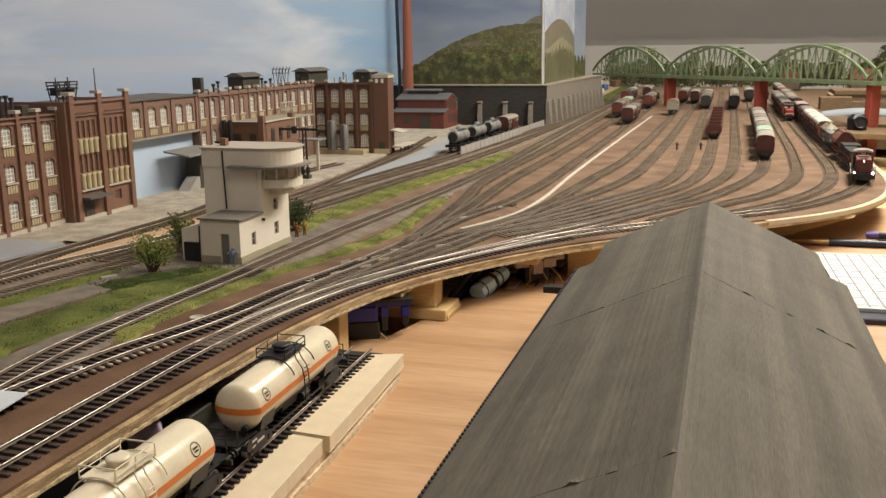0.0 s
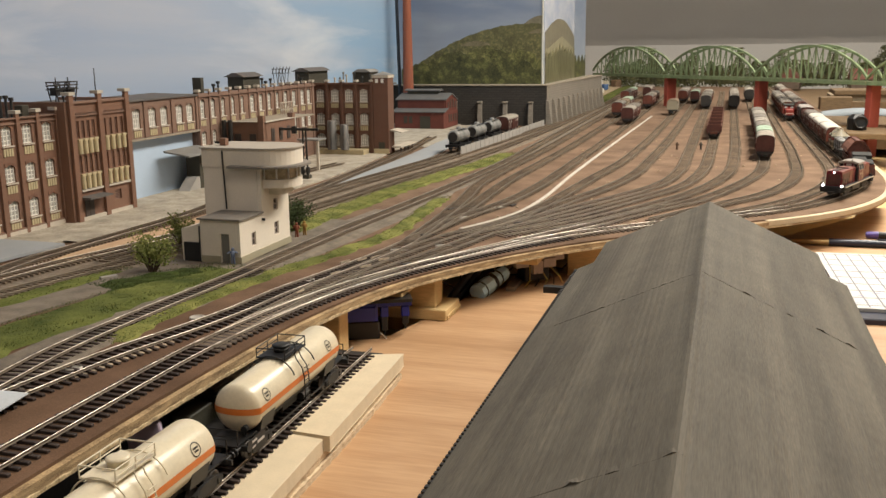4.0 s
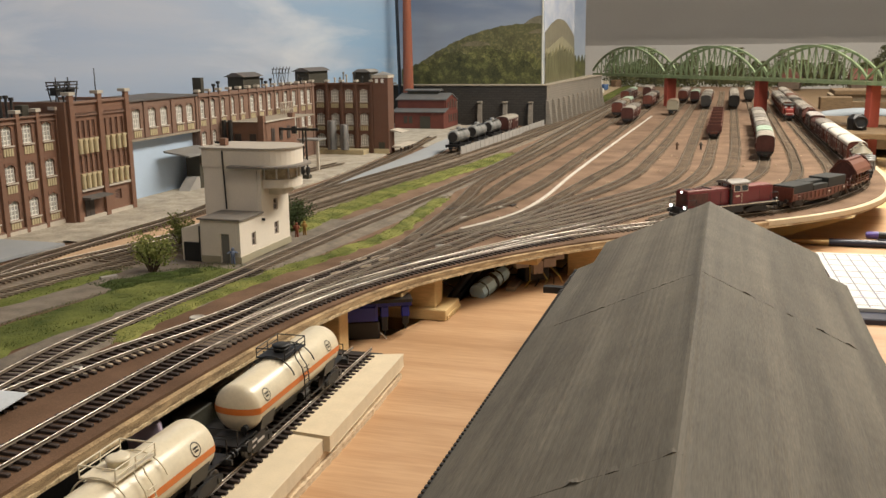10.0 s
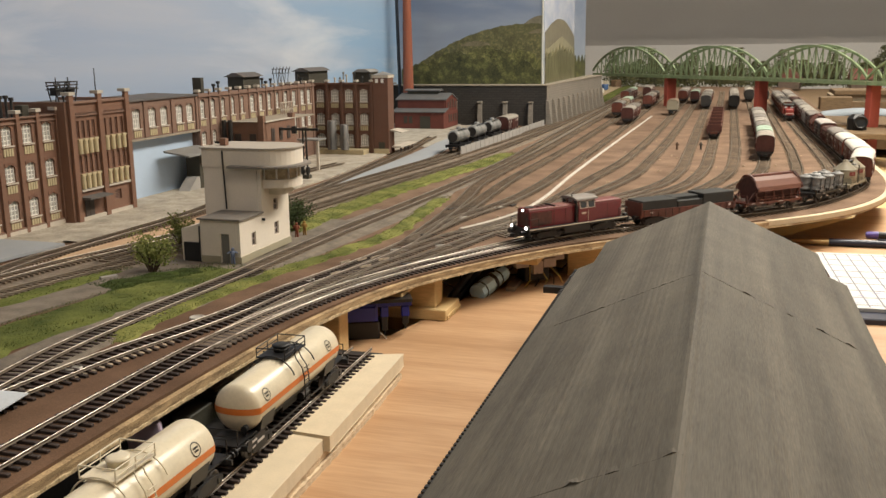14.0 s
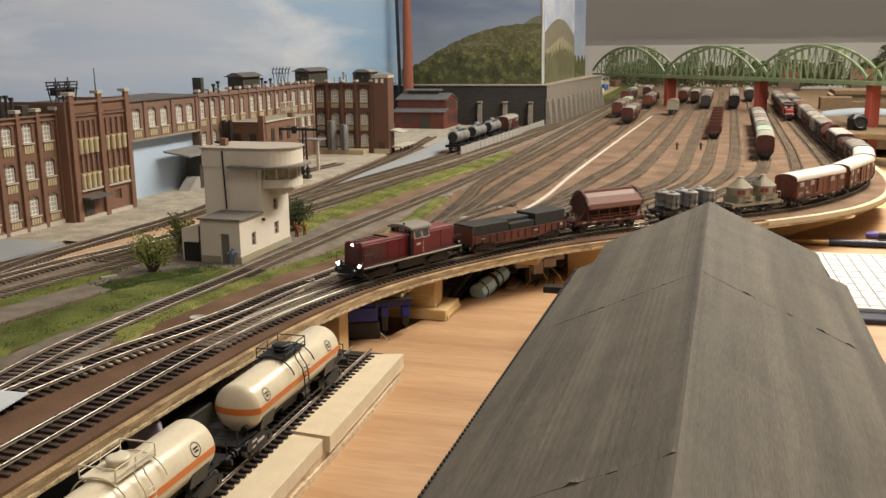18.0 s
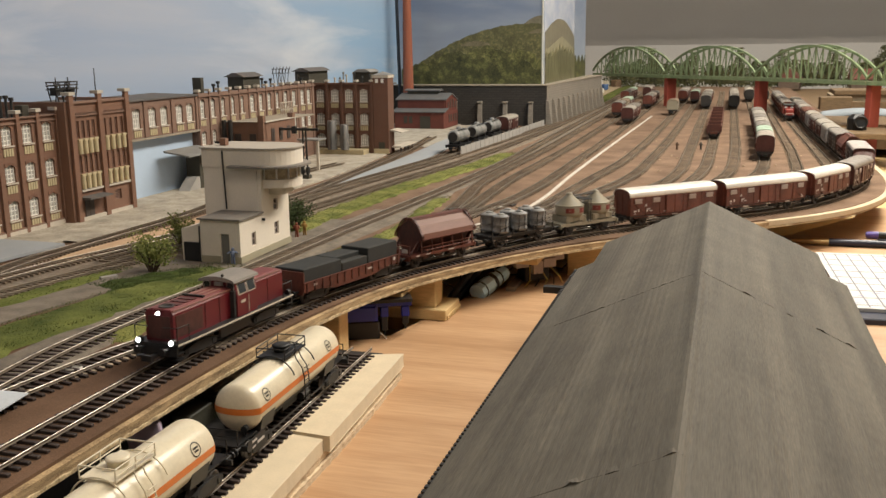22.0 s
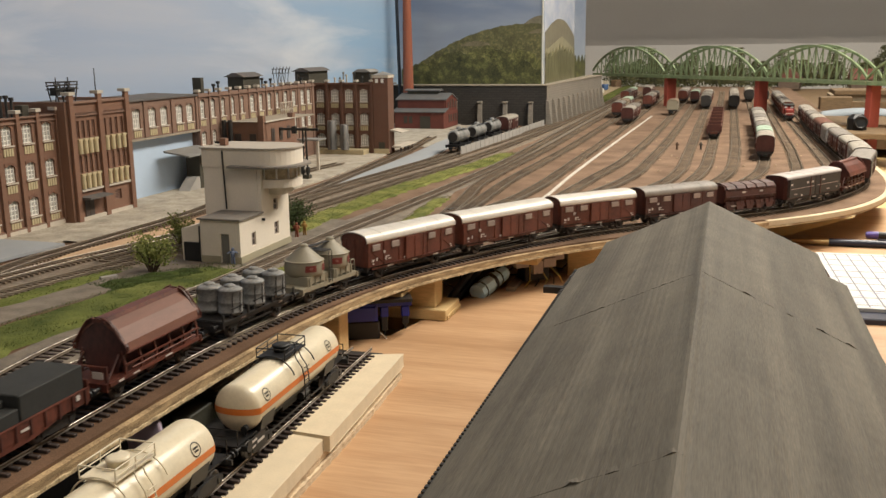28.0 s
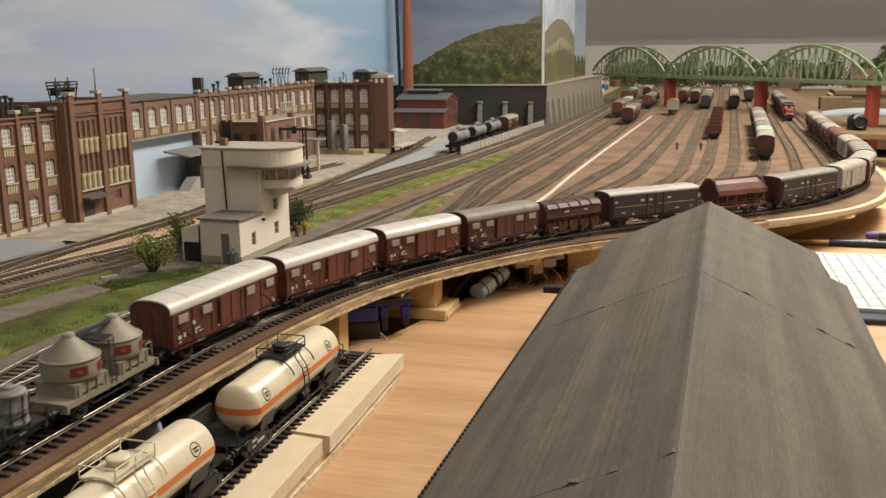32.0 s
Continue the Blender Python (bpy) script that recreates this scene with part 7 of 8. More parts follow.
def facade(parent, axis, plane, a0, a1, z0, z1, wins, brick, depth=.006, doors=(), bars=(4, 4), sill=True, panels=True, arched=True, frame=None, glass=None):
    """A brick wall facing +x (axis y) or -y (axis x). wins: (start, width, sill height, height)."""
    holes = [(a, a + w, z, z + h) for a, w, z, h in wins]
    if axis == "y":
        put = lambda mb, p, q, r, s, d: mb.box(plane - d, plane, p, q, r, s)
        face = lambda a, z, out: pose(plane - .0028 + out, a, z, 0, 0, 90)
        slab = lambda mb, p, q, r, s, o0, o1: mb.box(plane + o0, plane + o1, p, q, r, s)
    else:
        put = lambda mb, p, q, r, s, d: mb.box(p, q, plane, plane + d, r, s)
        face = lambda a, z, out: pose(a, plane + .0028 - out, z)
        slab = lambda mb, p, q, r, s, o0, o1: mb.box(p, q, plane - o1, plane - o0, r, s)
    mb = MB()
    cells(mb, put, a0, a1, z0, z1, depth, holes)
    wall = part("wall", mb, brick, parent)
    for a, w, z, h in wins:
        fm, pm = window_mesh(w, h, bars, arched, frame, glass)
        wd = part("window", fm, None, parent, at=face(a, z, 0))
        part("pane", pm, None, wd)
        if arched:
            arc = MB()
            n = 7
            for k in range(n):
                f0, f1 = k / n, (k + 1) / n
                g = lambda f: z + h - .0030 + .0034 * math.sin(math.pi * f)
                slab(arc, a + w * f0 - .0002, a + w * f1 + .0002, g((f0 + f1) / 2) + .0001, z + h + .0022, .0003, .0009)
                slab(arc, a + w * f0, a + w * f1, g((f0 + f1) / 2), z + h + .0002, -.0024, -.0002)
            tagged(part("arch_course", arc, brick, parent), kind="stuff")
        if sill:
            s = MB()
            slab(s, a - .0012, a + w + .0012, z - .0018, z - .0002, 0.0002, .0022)
            part("sill", s, M_CAP, parent)
        if panels:
            s = MB()
            m = 4
            for k in range(m):
                slab(s, a + w * (k + .12) / m, a + w * (k + .88) / m, z - .0125, z - .0035, .0002, .0010)
            tagged(part("sandstone_band", s, M_SANDSTONE, parent), kind="stuff")
    for a, w, z, h in doors:
        s = MB()
        slab(s, a, a + w, z, z + h, .0003, .0012)
        slab(s, a + w * .46, a + w * .54, z, z + h, .0012, .0016)
        part("door", s, M_DOOR, parent)
    return wall


def pilaster(parent, axis, plane, a, w, z0, z1, brick, cap=True, out=.0035):
    mb, cp = MB(), MB()
    if axis == "y":
        mb.box(plane + .0002, plane + out, a - w / 2, a + w / 2, z0, z1)
        cp.box(plane - .006, plane + out + .0015, a - w / 2 - .0016, a + w / 2 + .0016, z1, z1 + .004)
    else:
        mb.box(a - w / 2, a + w / 2, plane - out, plane - .0002, z0, z1)
        cp.box(a - w / 2 - .0016, a + w / 2 + .0016, plane - out - .0015, plane + .006, z1, z1 + .004)
    part("pilaster", mb, brick, parent)
    if cap:
        part("pilaster_cap", cp, M_CAP, parent)


G0 = GROUND + .003
# left block of the works
fl = thing("factory_building", "three-storey red brick factory block with white windows", "building", "factory buildings")
wins = []
for k in range(8):
    y = .974 - .0345 * k
    for z, h in ((.104, .023), (.060, .021), (.015, .023)):
        wins.append((y - .0085, .017, z, h))
facade(fl, "y", -.808, .68, .9905, G0, .136, wins, M_BRICK, bars=(3, 4))
part("wall", MB().box(-.900, -.8145, .68, .685, G0, .136), M_BRICK, fl)
part("wall", MB().box(-.900, -.8145, .985, .9905, G0, .136), M_BRICK, fl)
part("roof", MB().box(-.905, -.8142, .685, .985, .128, .131), M_FLATROOF, fl)
for k in range(9):
    pilaster(fl, "y", -.808, .991 - .0345 * k, .0055, G0, .1405, M_BRICK, cap=True)
mb = MB().box(-.8078, -.8055, .68, .9905, .1285, .1300).box(-.8078, -.8050, .68, .9905, .1345, .1362).box(-.8078, -.8055, .68, .9905, G0, G0 + .008)
part("cornice", mb, M_BRICKDULL, fl)
part("plinth", MB().box(-.8077, -.8048, .68, .9904, G0, G0 + .006), M_CAP, fl)
for k, (y, h) in enumerate(((.935, .012), (.947, .015), (.957, .015), (.925, .010), (.966, .012))):
    part("vent_pipe", MB().cyl((-.850, y, .131), (-.850, y, .131 + h + .012), .0018, n=8).cyl((-.850, y, .131 + h + .010), (-.850, y, .131 + h + .014), .0032, n=8), M_DARKMETAL, fl)
part("roof_hut", MB().bbox(-.852, -.840, .972, .985, .131, .147, .001), M_DARKSHED, fl)

# tower
tw2 = thing("factory_tower", "red brick stair tower with tall sandstone window strips", "building", "factory buildings")
wins = []
for ys in ((1.012, 1.0225, 1.033, 1.0435), (1.067, 1.0795, 1.0915, 1.1035)):
    for y in ys:
        for z, h in ((.103, .022), (.058, .022)):
            wins.append((y - .0030, .0060, z, h))
wins.append((1.077, .014, .014, .013))
facade(tw2, "y", -.792, .9955, 1.1175, G0, .150, wins, M_BRICK, bars=(1, 6), sill=False, panels=False, arched=False, doors=[(1.012, .018, G0, .026)], frame=M_TOWERFRAME, glass=M_TOWERPANE)
strip = MB()
for ys in ((1.012, 1.0225, 1.033, 1.0435), (1.067, 1.0795, 1.0915, 1.1035)):
    for y in ys:
        for z, h in ((.083, .019), (.038, .019)):
            strip.cyl((-.7905, y, z), (-.7905, y, z + h - .002), .0034, n=10)
            strip.box(-.7917, -.7878, y - .0044, y + .0044, z + h - .0022, z + h + .0002)
tagged(part("sandstone_band", strip, M_SANDSTONE, tw2), kind="stuff")
part("wall", MB().box(-.900, -.7925, .9905, .9955, G0, .150), M_BRICK, tw2)
part("wall", MB().box(-.900, -.7983, 1.1125, 1.1175, G0, .150), M_BRICK, tw2)
part("roof", MB().box(-.900, -.7983, .9955, 1.1125, .143, .146), M_FLATROOF, tw2)
for y in (.999, 1.0555, 1.114):
    pilaster(tw2, "y", -.792, y, .0085, G0, .158, M_BRICK, out=.0045)
mb = MB().box(-.7918, -.7895, .9955, 1.1175, .131, .1325).box(-.7918, -.7890, .9955, 1.1175, .1470, .1502)
for k in range(40):
    y = .997 + .003 * k
    mb.box(-.7918, -.7900, y, y + .0014, .1325, .1355)
part("cornice", mb, M_BRICKDULL, tw2)
part("sill", MB().box(-.7918, -.7885, 1.006, 1.050, .0345, .0372).box(-.7918, -.7885, 1.062, 1.110, .0345, .0372), M_CAP, tw2)
part("porch_roof", MB().ext([(-.7915, .0285), (-.774, .0275), (-.774, .0255), (-.7915, .0255)], "y", 1.003, 1.049), M_FLATROOF, tw2)
part("plinth", MB().box(-.7917, -.7885, .9955, 1.1175, G0, G0 + .005), M_CAP, tw2)
for k, (y, tall) in enumerate(((1.032, .0), (1.056, .0))):
    rack = MB()
    x0 = -.835
    for dx in (-.006, .006):
        for dy in (-.011, .011):
            rack.pipe([(x0 + dx, y + dy * .35, .146), (x0 + dx, y + dy, .173)], .0009, 5)
            rack.pipe([(x0 + dx, y - dy * .35, .156), (x0 + dx, y + dy, .169)], .0006, 5)
    for z in (.164, .169, .173):
        rack.pipe([(x0 - .007, y - .0105, z), (x0 + .007, y - .0105, z), (x0 + .007, y + .0105, z), (x0 - .007, y + .0105, z), (x0 - .007, y - .0105, z)], .0008, 5)
    rack.box(x0 - .006, x0 + .006, y - .005, y + .005, .156, .166).pipe([(x0, y, .166), (x0, y, .179)], .0008, 5)
    part("cable_rack", rack, M_DARKMETAL, tw2, "dark steel cable rack on the roof")
part("mast", MB().cyl((-.830, 1.105, .146), (-.830, 1.105, .190), .0009, .0006, 6), M_DARKMETAL, tw2)

# wing over the passage and long wing
wg = thing("factory_building", "long red brick factory wing bridging a blue passage", "building", "factory buildings")
wins = [(y - .0095, .019, .101, .028) for y in (1.179, 1.219, 1.250, 1.292, 1.322)]
facade(wg, "y", -.820, 1.1180, 1.345, .0865, .140, wins, M_BRICKDULL, bars=(4, 4))
part("floor_slab", MB().box(-.900, -.816, 1.1180, 1.345, .0835, .0863), M_COPING, wg)
part("roof", MB().ext([(-.817, .1402), (-.817, .1425), (-.900, .1445), (-.900, .1420)], "y", 1.1180, 1.345), M_FLATROOF, wg)
for y in (1.131, 1.199, 1.271, 1.341):
    pilaster(wg, "y", -.820, y, .006, .0865, .139, M_BRICKDULL, cap=False, out=.0020)
lw = thing("factory_building", "two-storey brick factory wing with rows of paired windows", "building", "factory buildings")
ys = (1.360, 1.392, 1.425, 1.458, 1.491, 1.531, 1.563, 1.596, 1.629, 1.665, 1.703, 1.742, 1.772)
wins = [(y - .0085, .017, z, h) for y in ys for z, h in ((.103, .030), (.059, .022))]
facade(lw, "y", -.820, 1.3455, 1.7985, G0, .143, wins, M_BRICKDULL, bars=(2, 4))
part("wall", MB().box(-.900, -.8265, 1.3455, 1.3505, G0, .143), M_BRICKDULL, lw)
part("roof", MB().box(-.905, -.8262, 1.3505, 1.7985, .133, .136), M_FLATROOF, lw)
for k in range(14):
    pilaster(lw, "y", -.820, 1.3485 + .0338 * k, .0048, G0, .1455, M_BRICKDULL, out=.0018)
part("cornice", MB().box(-.8198, -.8165, 1.3455, 1.7985, .1372, .1400), M_BRICKDULL, lw)
part("canopy", MB().ext([(-.8195, .062), (-.775, .055), (-.775, .053), (-.8195, .059)], "y", 1.240, 1.335), M_TIN, lw)
part("canopy_wall", MB().box(-.8195, -.795, 1.300, 1.334, G0, .0555), M_DARKSHED, lw)
part("loading_ramp", MB().ext([(1.265, G0), (1.299, G0), (1.299, .016), (1.290, .016)], "x", -.815, -.795), M_FENCE, lw)
for x, y0, y1, z, roof in ((-.850, 1.397, 1.406, .167, 0), (-.868, 1.560, 1.625, .163, 1), (-.875, 1.86, 1.96, .165, 1)):
    w = .016 if roof else .008
    part("roof_hut", MB().box(x - w, x + w, y0, y1, .136, z), M_DARKSHED, lw)
    if roof:
        part("hut_roof", MB().ext([(x - .022, z), (x + .022, z), (x + .004, z + .0075), (x - .004, z + .0075)], "y", y0 - .005, y1 + .005), M_FLATROOF, lw)
for y, h in ((1.425, .012), (1.44, .016), (1.60, .016), (1.615, .010), (1.635, .014), (1.75, .018), (1.77, .012)):
    part("vent_pipe", MB().cyl((-.835, y, .136), (-.835, y, .140 + h), .0018, n=8).cyl((-.835, y, .140 + h), (-.835, y, .144 + h), .0034, n=8), M_DARKMETAL, lw)
rack = MB()
for dx in (-.007, .007):
    for dy in (-.021, -.007, .007, .021):
        rack.pipe([(-.845 + dx * .4, 1.70 + dy, .136), (-.845 + dx, 1.70 + dy, .174)], .0006, 5).pipe([(-.845 + dx, 1.70 + dy, .168), (-.845 + dx, 1.70 + dy + .006, .178)], .0006, 5)
    for z in (.166, .174):
        rack.pipe([(-.845 + dx, 1.676, z), (-.845 + dx, 1.726, z)], .0007, 5)
part("cable_rack", rack, M_DARKMETAL, lw, "dark steel cable rack on the roof")
sg = MB().box(-.802, -.801, 1.605, 1.66, .0995, .1010)
for k in range(7):
    sg.box(-.8025, -.8005, 1.606 + .0085 * k, 1.6066 + .0085 * k, .0915, .1150)
sg.box(-.8025, -.8005, 1.603, 1.662, .1130, .1145)
part("roof_railing", sg, M_CAP, lw, "pale wooden roof railing")

# low brick annex in front
ax = thing("factory_annex", "low flat-roofed brick annex before the long wing", "building", "factory buildings")
# The door panels here stand in for the annex's blank dark windows.
facade(ax, "y", -.742, 1.426, 1.540, G0, .0915, [], M_BRICK, doors=[(1.446, .012, .058, .022), (1.476, .012, .058, .022), (1.506, .012, .058, .022)])
facade(ax, "x", 1.426, -.818, -.7485, G0, .0915, [], M_BRICK, doors=[(-.800, .012, .050, .022), (-.772, .012, .050, .022)])
part("roof", MB().box(-.8165, -.7485, 1.4325, 1.640, .0895, .0915), M_COPING, ax)
part("coping", MB().box(-.819, -.7395, 1.4235, 1.4325, .0917, .0930).box(-.7485, -.7395, 1.4327, 1.541, .0917, .0930), M_CAP, ax)
part("chimney", MB().box(-.752, -.742, 1.418, 1.428, G0, .103), M_BRICK, ax)
part("chimney", MB().box(-.752, -.742, 1.531, 1.541, .0930, .101), M_BRICK, ax)
for k, x in enumerate((-.812, -.800)):
    part("pipe", MB().cyl((x, 1.412, G0), (x, 1.412, .096), .004, n=12), M_DARKMETAL, ax, "tall dark process pipe")
part("tank_platform", MB().box(-.822, -.79, 1.395, 1.424, .052, .055).box(-.822, -.79, 1.395, 1.396, .055, .062), M_DARKMETAL, ax)

# right block
rb = thing("factory_building", "dark red brick three-storey factory block with corner tower", "building", "factory buildings")
wins = []
for x in (-.823, -.790, -.758, -.725):
    for z, h in ((.103, .026), (.056, .023), (.011, .025)):
        wins.append((x - .0090, .018, z, h))
facade(rb, "x", 1.835, -.845, -.703, G0, .142, wins, M_BRICKRIGHT, bars=(4, 4))
for x in (-.842, -.8065, -.774, -.7415, -.7065):
    pilaster(rb, "x", 1.835, x, .005, G0, .1445, M_BRICKRIGHT)
part("cornice", MB().box(-.845, -.703, 1.8305, 1.8348, .1385, .1420), M_BRICKRIGHT, rb)
part("corner_tower", MB().box(-.7025, -.670, 1.832, 1.866, G0, .152), M_BRICKRIGHT, rb)
part("side_wall", MB().box(-.735, -.716, 1.866, 1.99, G0, .142), M_BRICKRIGHT, rb)
part("side_wall", MB().box(-.900, -.8455, 1.80, 1.840, G0, .142), M_BRICKRIGHT, rb)
part("tower_roof", MB().add([(-.7045, 1.830, .1575), (-.668, 1.830, .1575), (-.668, 1.868, .1575), (-.7045, 1.868, .1575), (-.686, 1.849, .165)], [(0, 1, 4), (1, 2, 4), (2, 3, 4), (3, 0, 4), (3, 2, 1, 0)]), M_TIN, rb)
part("tower_trim", MB().box(-.7040, -.6685, 1.8305, 1.8675, .1522, .1573), M_CAP, rb)
for x in (-.694, -.682):
    part("window", MB().box(x - .003, x + .003, 1.8312, 1.8318, .142, .150), M_FRAME, rb)
part("roof", MB().box(-.8455, -.7065, 1.841, 1.99, .134, .137), M_FLATROOF, rb)
part("door", MB().box(-.692, -.679, 1.8305, 1.8318, G0, .020), M_DARKSHED, rb)
part("plinth", MB().box(-.7028, -.6695, 1.8300, 1.8316, G0, G0 + .010), M_SANDSTONE, rb)
for x0, x1, y0, y1, z in ((-.757, -.724, 1.87, 1.92, .163),):
    part("roof_hut", MB().box(x0, x1, y0, y1, .137, z), M_DARKSHED, rb)
    part("hut_roof", MB().ext([(x0 - .004, z), (x1 + .004, z), (x1 - .008, z + .006), (x0 + .008, z + .006)], "y", y0 - .004, y1 + .004), M_TIN, rb)
rnd = random.Random(4)
for k in range(12):
    x, y, h = -.80 + .009 * k, 1.855 + rnd.uniform(0, .03), rnd.uniform(.010, .024)
    part("vent_pipe", MB().cyl((x, y, .137), (x, y, .137 + h), .0016, n=8).cyl((x, y, .137 + h), (x, y, .141 + h), .0030, .0020, n=8), rnd.choice((M_TANKGREY, M_CAP, M_DARKMETAL)), rb)
M_SILOTANK = mat("dark_steel_silo", (0.19, 0.185, 0.18), 0.45, 0.2, vary=0.2, scale=60)
part("loading_dock", MB().box(-.845, -.715, 1.800, 1.832, G0, .006), M_SANDSTONE, rb)
for x, r, h in ((-.785, .0098, .060), (-.757, .0088, .052)):
    st = thing("silo_tank", "upright grey steel silo before the brick block", "tank", "silo tanks", at=pose(x, 1.802, .0062))
    part("shell", MB().lathe([(r, 0), (r, h * .96), (r * .85, h), (0, h + .001)], (0, 0, 0), "z", 24), M_SILOTANK, st)
    part("ladder", MB().pipe([(r * .3, -r - .001, 0), (r * .3, -r - .001, h)], .0004, 5).pipe([(r * .05, -r - .001, 0), (r * .05, -r - .001, h)], .0004, 5), M_DARKMETAL, st)
rp = thing("loading_ramp", "small covered loading ramp at the block's corner", "ramp")
part("deck", MB().box(-.668, -.648, 1.845, 1.95, .008, .011), M_CAP, rp)
for y in (1.85, 1.875, 1.90, 1.925):
    part("post", MB().box(-.652, -.649, y, y + .003, G0, .0105), M_DOOR, rp)
part("canopy", MB().ext([(-.669, .046), (-.645, .041), (-.645, .039), (-.669, .043)], "y", 1.840, 1.885), M_CAP, rp)

# red shed with lantern roof
M_SHEDROOF = mat("slate_grey_shed_roof", (0.125, 0.125, 0.125), 0.6, vary=0.15, scale=40)
sh = thing("engine_shed", "red brick shed with grey stepped roof and lantern", "building", at=Matrix.Translation((.120, 2.430 - 2.318 * .85, 0)) @ Matrix.Diagonal((1.22, .85, .93, 1)))
part("lower_wall", MB().box(-.812, -.697, 2.318, 2.33, G0, .043).box(-.709, -.697, 2.3302, 2.48, G0, .043).box(-.812, -.800, 2.3302, 2.48, G0, .043), M_REDWOOD, sh)
part("upper_wall", MB().box(-.812, -.702, 2.352, 2.358, .050, .078), M_REDWOOD, sh)
part("gable", MB().ext([(2.356, .043), (2.48, .043), (2.48, .073), (2.455, .085), (2.418, .094), (2.38, .085), (2.356, .077)], "x", -.704, -.699), M_REDWOOD, sh)
part("lower_roof", MB().ext([(2.312, .043), (2.312, .046), (2.358, .055), (2.358, .052)], "x", -.817, -.693), M_SHEDROOF, sh)
part("upper_roof", MB().ext([(2.348, .077), (2.348, .080), (2.418, .096), (2.488, .075), (2.488, .072), (2.418, .092)], "x", -.817, -.697), M_SHEDROOF, sh)
part("lantern", MB().box(-.800, -.728, 2.402, 2.434, .093, .102), M_DARKSHED, sh)
part("lantern_roof", MB().ext([(2.396, .102), (2.396, .104), (2.418, .108), (2.440, .104), (2.440, .102)], "x", -.806, -.722), M_SHEDROOF, sh)
for x, w in ((-.790, .008), (-.778, .008), (-.752, .024)):
    part("door" if w > .01 else "window", MB().box(x, x + w, 2.3165, 2.3178, G0 if w > .01 else .012, .032), M_DARKSHED, sh)
for y in (2.375, 2.40, 2.43, 2.455):
    part("window", MB().box(-.6988, -.6980, y, y + .012, .052, .078 if 2.39 < y < 2.44 else .070), M_DOOR, sh)
    part("window", MB().box(-.6968, -.6960, y, y + .012, .012, .034), M_DOOR, sh)

# chimney and pole
ch = thing("factory_chimney", "tall round red brick factory chimney", "chimney", at=pose(-.8735, 2.56, G0))
part("shaft", MB().cyl((0, 0, .03), (0, 0, .52), .0162, .0089, 28), brick_mat("orange_red_chimney_brick", (0.30, 0.085, 0.045), (0.26, 0.070, 0.038), (0.24, 0.12, 0.08), .0028, .0011, 0.3, gap=.0002), ch)
part("base", MB().bbox(-.021, .021, -.021, .021, 0, .032, .001), M_BRICK, ch)
pl = thing("conduit_pole", "thin dark pole beside the chimney", "pole", at=pose(-.9060, 2.575, G0))
part("pole", MB().cyl((.004, 0, 0), (.002, 0, .08), .0035, .0035, 10).cyl((.002, 0, .08), (-.006, 0, .50), .0046, .0046, 12), mat("blue_black_conduit", (0.030, 0.038, 0.050), 0.5), pl)

# ---- signal box ----
M_RENDER = mat("cream_white_render", (0.72, 0.655, 0.56), 0.85, vary=0.05, scale=40, fine=500, bump=0.15)
M_PLINTHSB = mat("olive_grey_plinth", (0.34, 0.31, 0.22), 0.85, vary=0.08)
M_GREYROOF = mat("grey_felt_roof", (0.19, 0.17, 0.15), 0.85, vary=0.10)
sbx = thing("signal_box", "cream rendered signal box with rounded glazed control room", "building", at=pose(0, 0, .0015))


def rounded(x0, x1, y0, y1, r, n=8):
    """A plan with round corners on its right-hand end."""
    out = [(x0, y0)]
    out += [(x1 - r + r * math.sin(math.pi / 2 * k / n), y0 + r - r * math.cos(math.pi / 2 * k / n)) for k in range(n + 1)]
    out += [(x1 - r + r * math.cos(math.pi / 2 * k / n), y1 - r + r * math.sin(math.pi / 2 * k / n)) for k in range(n + 1)]
    return out + [(x0, y1)]


put_y = lambda mb, p, q, r, s, d: mb.box(-.466 - d, -.466, p, q, r, s)
holes = [(.853, .862, .010, .024), (.905, .915, .012, .026), (.905, .915, .039, .052)]
mb = MB()
cells(mb, put_y, .8285, .8785, G0, .0405, .004, holes[:1])
cells(mb, put_y, .8785, .942, G0, .0905, .004, holes[1:])
part("wall", mb, M_RENDER, sbx)
dh = [(-.4885, -.4785, G0, .0265)]
mb = MB()
cells(mb, lambda m_, p, q, r, s, d: m_.box(p, q, .8285, .8285 + d, r, s), -.511, -.4702, G0, .0405, .004, dh)
part("wall", mb, M_RENDER, sbx)
part("wall", MB().box(-.533, -.4702, .878, .882, .030, .0905).box(-.533, -.529, .8822, .942, G0, .0905).box(-.5288, -.4702, .938, .942, G0, .0905).box(-.511, -.507, .8327, .8778, G0, .0405), M_RENDER, sbx)
part("garage", MB().ext([(-.534, G0), (-.5115, G0), (-.5115, .036), (-.534, .030)], "y", .830, .8778), M_RENDER, sbx)
part("garage_door", MB().box(-.5315, -.5140, .8285, .8298, G0, .0165), M_BLACK, sbx)
part("door", MB().box(-.4883, -.4787, .8305, .8315, G0, .0263), mat("grey_steel_door", (0.17, 0.165, 0.15), 0.6, vary=0.05), sbx)
part("annex_roof", MB().box(-.5135, -.4640, .8262, .8778, .0407, .0425), M_GREYROOF, sbx)
part("upper_storey", MB().ext(rounded(-.5335, -.4355, .877, .9435, .030), "z", .0885, .1075), M_RENDER, sbx)
part("canopy_slab", MB().ext(rounded(-.500, -.4265, .868, .9475, .034), "z", .0885, .0908), M_GREYROOF, sbx, "grey projecting canopy slab")
part("bay", MB().ext(rounded(-.4658, -.4370, .882, .9400, .026), "z", .0665, .0755), M_RENDER, sbx)
